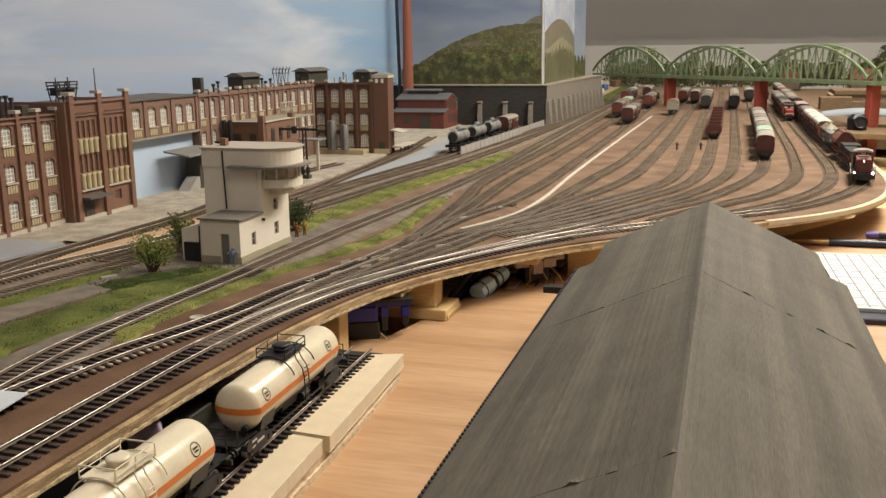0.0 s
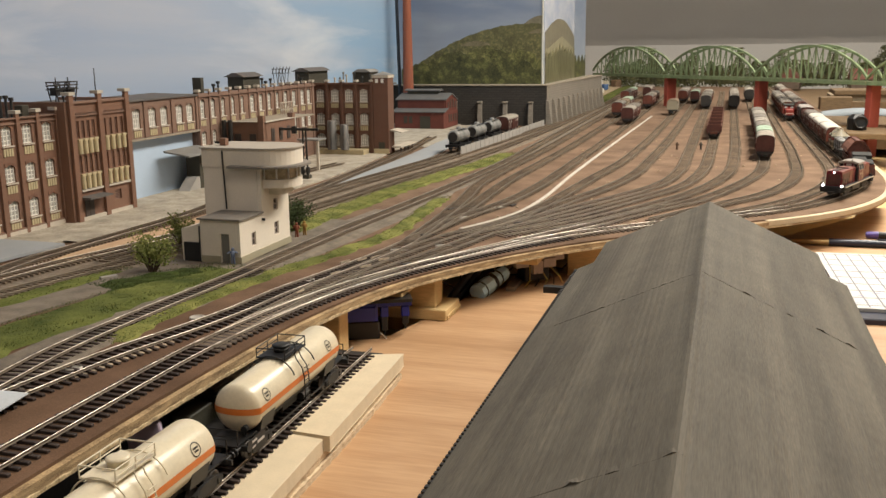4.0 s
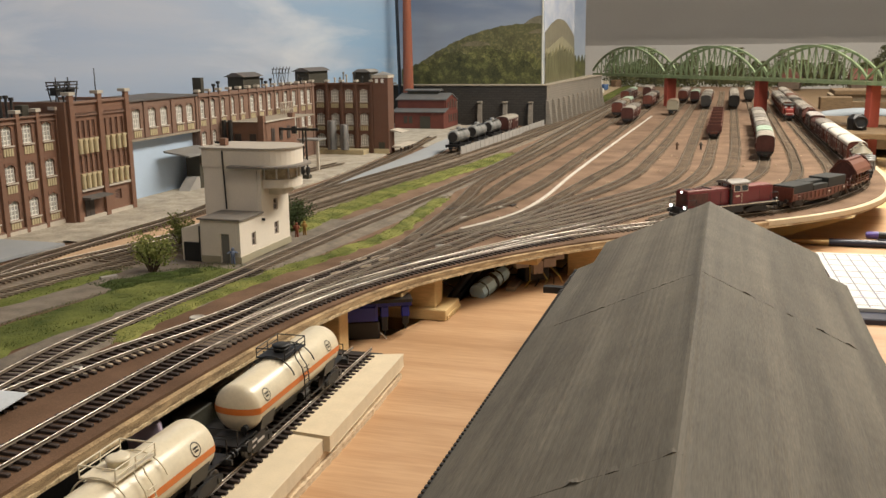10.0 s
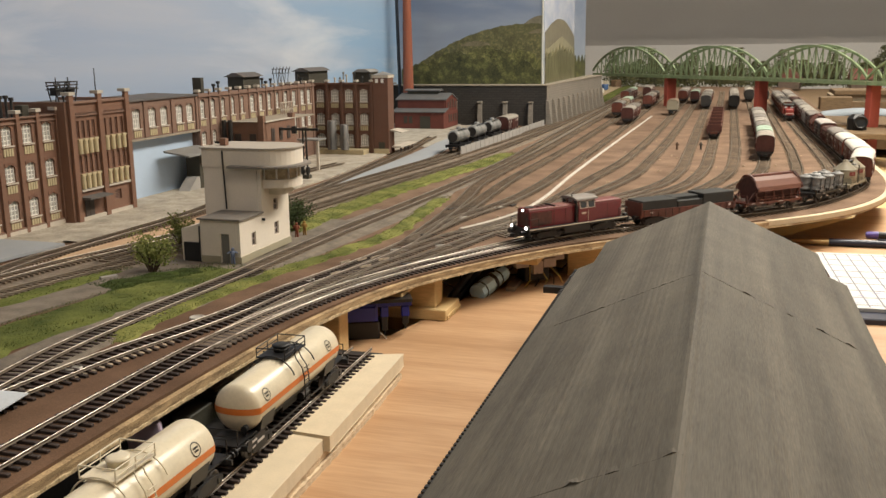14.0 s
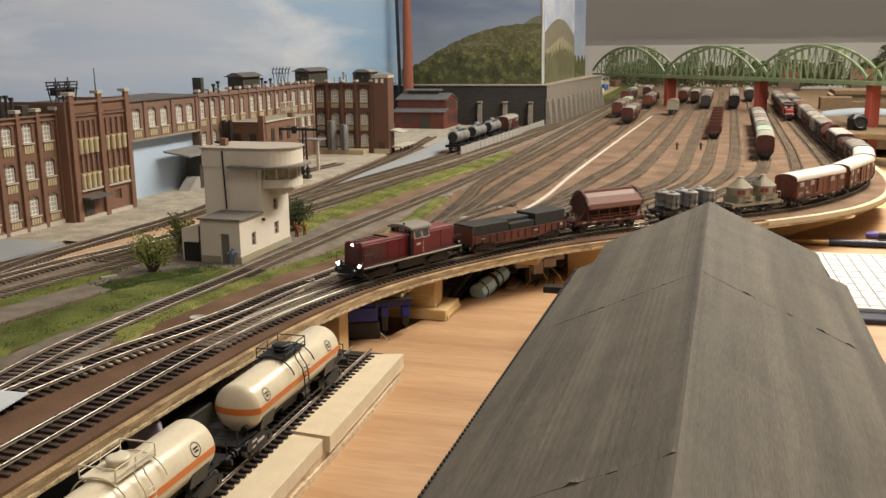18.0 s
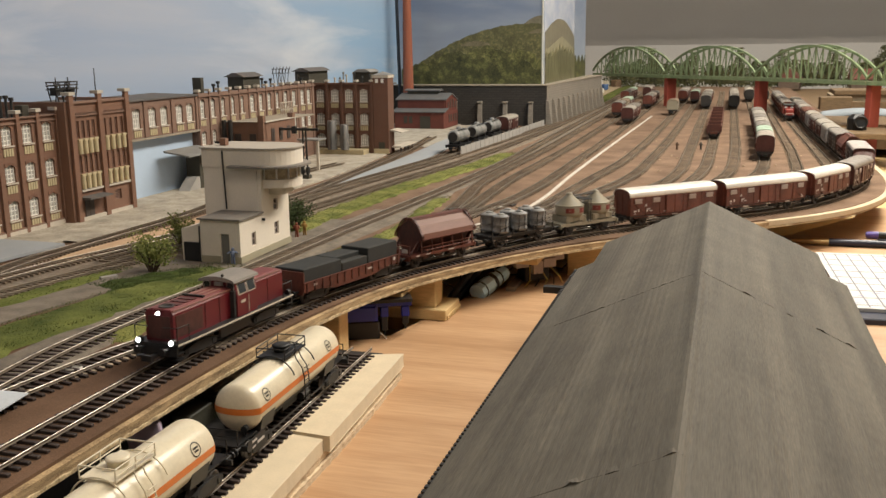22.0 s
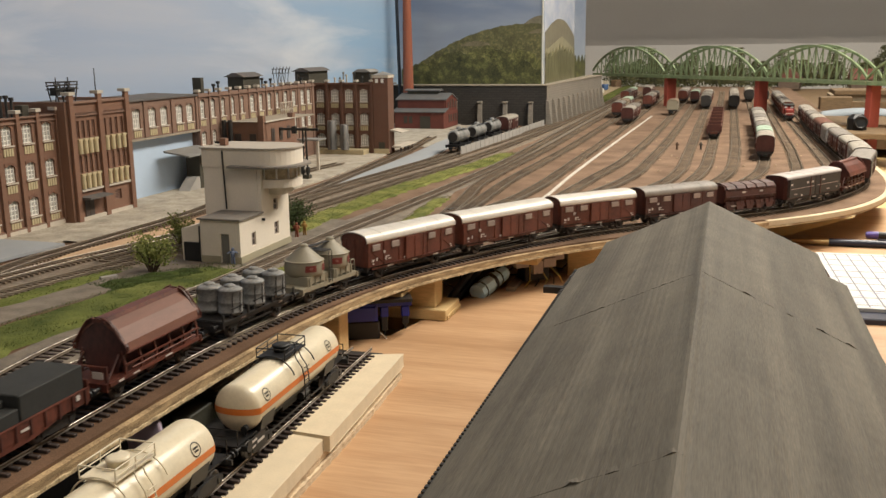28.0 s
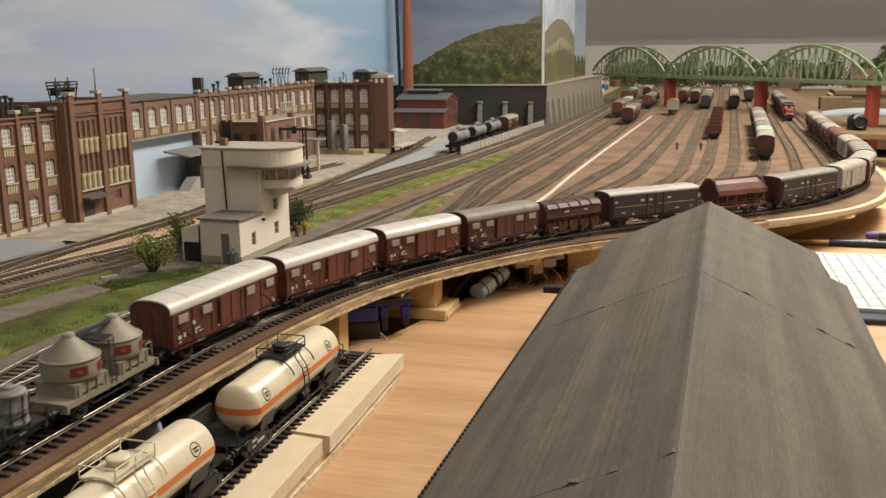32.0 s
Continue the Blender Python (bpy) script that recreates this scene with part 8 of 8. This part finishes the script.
part("bay_soffit", MB().ext(rounded(-.4658, -.450, .896, .930, .008), "z", .058, .0664), M_RENDER, sbx)
part("bay_glazing", MB().ext(rounded(-.4658, -.4390, .884, .9380, .025), "z", .0757, .0883), mat("amber_control_room_glass", (0.42, 0.345, 0.225), 0.15, vary=0.35, scale=120), sbx, "amber-tinted control room glazing")
ring = rounded(-.4658, -.4385, .8835, .9385, .0255, 6)[1:-1]
for k, (x, y) in enumerate(ring):
    if k % 2 == 0:
        part("window_bar", MB().box(x - .0007, x + .0007, y - .0007, y + .0007, .0757, .0883), M_FRAME, sbx)
part("roof", MB().ext(rounded(-.5350, -.4340, .8755, .9450, .031), "z", .1077, .1092), mat("pale_grey_roof_felt", (0.39, 0.35, 0.30), 0.85, vary=0.08), sbx)
part("chimney", MB().box(-.522, -.515, .896, .903, .1093, .117), M_BRICK, sbx)
part("plinth", MB().box(-.4659, -.4648, .8275, .9425, G0, .0035), M_PLINTHSB, sbx)
for a, b, z0, z1 in holes:
    wd = part("window", MB().box(-.4682, -.4672, a, b, z0, z0 + .001).box(-.4682, -.4672, a, b, z1 - .001, z1).box(-.4682, -.4672, a, a + .001, z0, z1).box(-.4682, -.4672, b - .001, b, z0, z1).box(-.4682, -.4674, (a + b) / 2 - .0005, (a + b) / 2 + .0005, z0, z1).box(-.4682, -.4674, a, b, (z0 + z1) / 2 - .0005, (z0 + z1) / 2 + .0005), M_VENT, sbx)
    part("pane", MB().box(-.4690, -.4684, a, b, z0, z1), M_GLASS, wd)
part("downpipe", MB().pipe([(-.5085, .8762, .106), (-.5065, .8762, .044)], .0009, 6).pipe([(-.5122, .8282, .034), (-.5122, .8275, G0)], .0008, 6), M_DARKMETAL, sbx)
part("plinth", MB().box(-.5105, -.4888, .8270, .8284, G0, .0035).box(-.4783, -.4652, .8270, .8284, G0, .0035), M_PLINTHSB, sbx)
part("wall_lamp", MB().cyl((-.466, .878, .034), (-.463, .878, .034), .0014, n=8), M_DARKMETAL, sbx)

# lattice mast with a crossbeam behind the signal box
ms = thing("lattice_mast", "dark steel mast with a crossbeam and insulators", "mast", at=pose(-.680, 1.445, G0))
mb = MB()
for dx in (-.003, .003):
    mb.pipe([(dx * 1.4, 0, 0), (dx * .8, 0, .086)], .0016, 6)
for k in range(8):
    mb.pipe([(-.003, 0, .008 + .010 * k), (.003, 0, .018 + .010 * k)], .0006, 5)
part("pole", mb, M_DARKMETAL, ms)
part("crossbeam", MB().box(-.046, .026, -.0018, .0018, .081, .085).box(-.046, -.044, -.001, .001, .072, .081).box(-.022, -.014, -.003, .003, .076, .088), M_DARKMETAL, ms)
for x in (-.004, .006):
    part("insulator", MB().lathe([(.003, 0), (.004, .006), (.003, .012)], (x, -.004, .008), "z", 10), M_DARKMETAL, ms)
part("base", MB().box(-.008, .008, -.006, .006, 0, .006), M_DARKSHED, ms)

# small shed roof and wall seen right of the signal box
an = thing("loading_shelter", "flat pale canopy on a white post beside the annex", "shelter")
part("roof", MB().box(-.742, -.700, 1.545, 1.580, .0500, .0525), M_TIN, an)
for x in (-.7375, -.7045):
    part("post", MB().box(x - .0022, x + .0022, 1.549, 1.553, G0, .0499), M_CAP, an)

# ---- model figures, plain shapes ----
def figurine(x, y, color, label, h=.0172, turn=0.0, arms=.5):
    """A tiny plain figure: legs, trunk, arms and a knob on top, in one mesh."""
    z = land(y) + GROUND + .002
    mb = MB()
    for sx in (-1, 1):
        mb.cyl((sx * .0014, 0, 0), (sx * .0009, 0, h * .48), .0009, .0012, 7)
        mb.cyl((sx * .0022, 0, h * .78), (sx * (.0030 + .0024 * arms), -.0016 * arms, h * (.50 + .16 * arms)), .0009, .0007, 6)
    mb.lathe([(.0021, h * .45), (.0023, h * .55), (.0027, h * .76), (.0012, h * .83)], (0, 0, 0), "z", 9)
    mb.lathe([(.0009, h * .82), (.0016, h * .87), (.0017, h * .93), (.0010, h * .99), (0, h)], (0, 0, 0), "z", 9)
    tagged(part("figurine", mb, color, at=pose(x, y, z, 0, 0, turn)), label, "figurine", "model figures")


figurine(-.4735, .8255, mat("blue_overall", (0.16, 0.20, 0.30), 0.8), "small blue painted model figure by the signal box", turn=20, arms=1.0)
figurine(-.473, .995, mat("yellow_jacket", (0.30, 0.17, 0.04), 0.8), "small yellow painted model figure beside the bush")
figurine(-.477, .982, mat("orange_jacket", (0.22, 0.06, 0.03), 0.8), "small orange painted model figure beside the bush")
figurine(-.096, 2.02, mat("brown_coat", (0.09, 0.05, 0.03), 0.8), "small brown painted model figure in the yard")
figurine(-.048, 2.03, mat("dark_coat", (0.06, 0.05, 0.04), 0.8), "small dark painted model figure in the yard")

# ---- green arch bridge across the yard ----
M_GREEN = mat("pale_green_bridge_paint", (0.135, 0.190, 0.095), 0.6, vary=0.18, scale=40, fine=300, color2=(0.190, 0.250, 0.135))
M_PIER = mat("red_brown_pier", (0.30, 0.055, 0.035), 0.75, vary=0.12, scale=40)
br = thing("arch_bridge", "pale green steel arch bridge on red piers", "bridge")
JOINTS = [Vector((-.500, 3.845)), Vector((-.200, 3.525)), Vector((.104, 3.235)), Vector((.392, 2.885)), Vector((.690, 2.555))]
for a, b in zip(JOINTS[:-1], JOINTS[1:]):
    d = b - a
    Ls = d.length
    m = Matrix.Translation((a.x, a.y, 0)) @ Matrix.Rotation(math.atan2(d.y, d.x), 4, "Z")
    n = 16
    zb, zt = .098, .205
    arcz = lambda f: zb + .018 + (zt - zb - .018) * (1 - (2 * f - 1) ** 2) ** .85
    for y in (-.028, .028):
        part("girder", MB().box(.002, Ls - .002, y - .004, y + .004, zb - .002, zb + .008), M_GREEN, br, at=m)
        lo, hi = [], []
        for k in range(25):
            f = k / 24
            lo.append((Ls * f, arcz(f) - .0034))
            hi.append((Ls * f, arcz(f) + .0034))
        part("arch", MB().ext(lo + list(reversed(hi)), "y", y - .004, y + .004), M_GREEN, br, at=m)
        for k in range(1, n):
            f0, f1 = k / n, (k + 1) / n
            part("hanger", MB().box(Ls * f0 - .0016, Ls * f0 + .0016, y - .0016, y + .0016, zb + .008, arcz(f0)), M_GREEN, br, at=m)
            if k < n - 1:
                s0, s1 = (f0, f1) if k < n / 2 else (f1, f0)
                part("diagonal", MB().cyl((Ls * s0, y, arcz(s0)), (Ls * s1, y, zb + .008), .0014, n=5), M_GREEN, br, at=m)
    cross = MB()
    for k in range(1, n):
        f = k / n
        cross.box(Ls * f - .002, Ls * f + .002, -.024, .024, zb, zb + .004)
        if .2 < f < .8:
            cross.box(Ls * f - .0015, Ls * f + .0015, -.024, .024, arcz(f) - .002, arcz(f) + .001)
    part("cross_bracing", cross, M_GREEN, br, at=m)
    part("deck", MB().box(0, Ls, -.024, .024, zb + .0042, zb + .0062), M_BALLAST, br, at=m)
for k, q in enumerate(JOINTS[1:4]):
    z0 = GROUND if k < 2 else TABLE - .05
    d = JOINTS[2] - JOINTS[1]
    part("pier", MB().bbox(-.0095, .0095, -.022, .022, z0, .096, .002), M_PIER, br, at=Matrix.Translation((q.x, q.y, 0)) @ Matrix.Rotation(math.atan2(d.y, d.x), 4, "Z"))

# ---- far end: trees, model houses, board stacks ----
M_LEAFFAR = island_mat("far_foliage", (0.030, 0.040, 0.013), (0.120, 0.112, 0.045))

for k in range(70):
    x = -.62 + .033 * k + random.Random(k).uniform(-.03, .03)
    rr = random.Random(100 + k)
    y = 5.4 + rr.uniform(-.3, .3)
    th = thing("model_tree", "dark green far model tree above the yard", "tree", "far model trees", at=pose(x, y, -.01))
    hgt = rr.uniform(.10, .15) if k % 7 else rr.uniform(.18, .22)
    part("trunk", MB().cyl((0, 0, 0), (0, 0, hgt * .7), .005, .002, 6), M_DOOR, th)
    lf = MB()
    for _ in range(950):
        c = Vector((rr.gauss(0, .040), rr.gauss(0, .034), hgt * rr.uniform(.04, 1.0)))
        c.x *= 1.15 - c.z / hgt
        c.y *= 1.15 - c.z / hgt
        u = Vector((rr.gauss(0, 1), rr.gauss(0, 1), rr.gauss(0, 1))).normalized()
        v = u.orthogonal().normalized()
        s = rr.uniform(.0025, .0055)
        lf.add([c + u * s, c + v * s, c - u * s, c - v * s], [(0, 1, 2, 3)])
    tagged(part("crown", lf, M_LEAFFAR, th), kind="stuff")
M_HOUSEWALL = mat("drab_house_wall", (0.105, 0.075, 0.055), 0.85, vary=0.2)
M_HOUSERED = mat("red_roof_tiles", (0.13, 0.05, 0.035), 0.8, vary=0.2)
for k, (x, y, w, h) in enumerate(((.62, 5.0, .10, .05), (.88, 4.9, .10, .06), (1.20, 4.8, .10, .08), (1.42, 4.5, .10, .12), (.30, 5.1, .10, .05))):
    th = thing("model_house", "far model house with a red tiled roof", "house", "far model houses", at=pose(x, y, -.01, 0, 0, 20 * k))
    part("wall", MB().box(-w / 2, w / 2, -.05, .05, 0, h), M_HOUSEWALL, th)
    part("roof", MB().ext([(-.056, h), (.056, h), (0, h + .05)], "x", -w / 2 - .006, w / 2 + .006), M_HOUSERED, th)
M_BOARDOLD = mat("dull_aged_pine", (0.128, 0.082, 0.040), 0.75, vary=0.25, scale=25, fine=200, stretch=(2, 12, 12), color2=(0.172, 0.113, 0.060))
M_BOARDPALE = mat("faded_board", (0.36, 0.29, 0.20), 0.75, vary=0.12, scale=30, fine=300)
M_SHEET = mat("dull_grey_plastic_sheet", (0.27, 0.31, 0.35), 0.7, vary=0.15, scale=20)
fb = MB().box(.24, 1.55, 2.95, 5.3, -.09, -.020)
tagged(part("side_board", fb, M_BOARDOLD), "pine side board carrying the far town", "board", kind="structure")
st = thing("board_stack", "stack of pale wooden boards beside the yard", "boards")
for k, (x0, x1, y0, y1, z0, z1) in enumerate(((.33, .80, 3.55, 3.75, -.020, .012), (.35, .70, 3.60, 3.74, .012, .035), (.36, .62, 3.58, 3.76, .035, .050), (.30, .40, 3.40, 3.47, -.020, .035))):
    part("board", MB().bbox(x0, x1, y0, y1, z0, z1, .002), (M_BOARDOLD, M_BOARDPALE, M_BOARDOLD, M_BOARDOLD)[k], st)
cv = thing("plastic_sheet", "pale blue-grey plastic sheet over the far shelf", "sheet")
mb = MB()
rows = []
for k in range(25):
    f = k / 24
    x, z = .27 + .55 * f, -.012 + .020 * abs(math.sin(5 * f)) - .010 * f
    rows += [(x, 3.30, z - .020), (x, 3.33, z), (x, 3.333, z - .002), (x, 3.303, z - .022)]
mb.add(rows, [(4 * k + a, 4 * k + (a + 1) % 4, 4 * k + 4 + (a + 1) % 4, 4 * k + 4 + a) for k in range(24) for a in range(4)], smooth=True)
part("sheet", mb, M_SHEET, cv)
sf = thing("wooden_bracket", "pine shelf bracket beside the curve", "bracket")
part("top_board", MB().bbox(.262, .50, 2.66, 2.86, -.035, -.020, .002), M_BOARDOLD, sf)
part("brace", MB().ext([(.265, -.036), (.30, -.036), (.36, -.13), (.265, -.13)], "y", 2.70, 2.72), M_BOARDOLD, sf)
part("post", MB().box(.265, .285, 2.68, 2.70, -.13, -.036), M_BOARDOLD, sf)
cm = thing("lens_unit", "small black camera lens unit on the shelf bracket", "camera", at=pose(.342, 2.77, -.0198))
part("body", MB().bbox(-.024, .024, -.015, .030, 0, .042, .011), M_BLACK, cm)
ln = part("lens", MB().lathe([(.014, -.015), (.017, -.018), (.017, -.030), (.014, -.030), (.012, -.024), (0, -.024)], (.006, 0, .022), "y", 24), M_BLACK, cm)
part("ring", MB().lathe([(.0175, -.021), (.0182, -.023), (.0175, -.025)], (.006, 0, .022), "y", 24), M_DARKMETAL, ln)
part("glass", MB().cyl((.006, -.0242, .022), (.006, -.0252, .022), .011, n=24), M_GLASS, ln)

# verge beyond the retaining wall, with drums and crates
ground_strip("verge", "yellow-green grass verge beyond the retaining wall", M_GRASS, [(-.470, 3.62), (-.485, 4.0), (-.500, 4.6), (-.508, 5.3)], -.030, .018, .0040, "grass")
ground_strip("sandy_yard", "pale sandy yard beyond the retaining wall", mat("pale_sand", (0.36, 0.29, 0.19), 0.95, vary=0.2, scale=12, fine=200), [(-.60, 3.7), (-.62, 4.2), (-.64, 5.0), (-.65, 5.3)], -.10, .09, .0030, "yard")
dr = tagged(part("drum", MB().lathe([(.014, 0), (.016, .003), (.016, .025), (.014, .028), (0, .028)], (0, 0, 0), "z", 20), mat("blue_drum", (0.05, 0.11, 0.25), 0.5), at=pose(-.588, 4.77, GROUND + .003)), "blue drum standing in the sandy yard", "drum")
rr = random.Random(21)
M_CRATES = [mat("cream_crate", (0.46, 0.42, 0.33), 0.8), mat("brown_crate", (0.16, 0.10, 0.06), 0.8), mat("white_crate", (0.60, 0.58, 0.54), 0.8)]
for k in range(12):
    x, y = -.57 - rr.uniform(0, .14), 4.15 + rr.uniform(0, 1.0)
    if abs(y - 4.77) < .08:
        continue
    w, h = rr.uniform(.012, .026), rr.uniform(.016, .040)
    tagged(part("crate", MB().bbox(-w, w, -w * .8, w * .8, 0, h, .002), M_CRATES[k % 3], at=pose(x, y, GROUND + .003, 0, 0, rr.uniform(0, 90))), "small " + ("cream", "brown", "white")[k % 3] + " crate stacked in the sandy yard", "crate", "yard crates")

# ---- what moves ----
HEAD = [(0.0, 1.570), (6.0, 1.320), (13.0, .930), (19.0, .544), (23.0, .281), (28.0, -.057), (32.0, -.330)]


def head(t):
    """Where the locomotive's front stands on the main line, by a smooth curve through the known times."""
    ts, ss = [a for a, _ in HEAD], [b for _, b in HEAD]
    k = max(i for i in range(len(ts) - 1) if ts[i] <= t)
    slope = [(ss[i + 1] - ss[i]) / (ts[i + 1] - ts[i]) for i in range(len(ts) - 1)]
    tang = [slope[0]] + [(slope[i - 1] + slope[i]) / 2 for i in range(1, len(slope))] + [slope[-1]]
    h = ts[k + 1] - ts[k]
    u = (t - ts[k]) / h
    return ((2 * u ** 3 - 3 * u * u + 1) * ss[k] + (u ** 3 - 2 * u * u + u) * h * tang[k] + (3 * u * u - 2 * u ** 3) * ss[k + 1] + (u ** 3 - u * u) * h * tang[k + 1])


def motions():
    steps = [i * 0.5 for i in range(int(SECONDS * 2) + 1)]
    for ob, back, half in train:
        rows = []
        for t in steps:
            s = S0 + head(t) + back
            a, b = MAIN.at(s - half), MAIN.at(s + half)
            mid = (a + b) / 2
            za, zb = land(a.y), land(b.y)
            d = a - b
            yaw, pitch = math.atan2(d.y, d.x), -math.atan2(za - zb, d.length)
            rows.append((t, Matrix.Translation((mid.x, mid.y, (za + zb) / 2)) @ Matrix.Rotation(yaw, 4, "Z") @ Matrix.Rotation(pitch, 4, "Y")))
        walk(ob, rows)


motions()
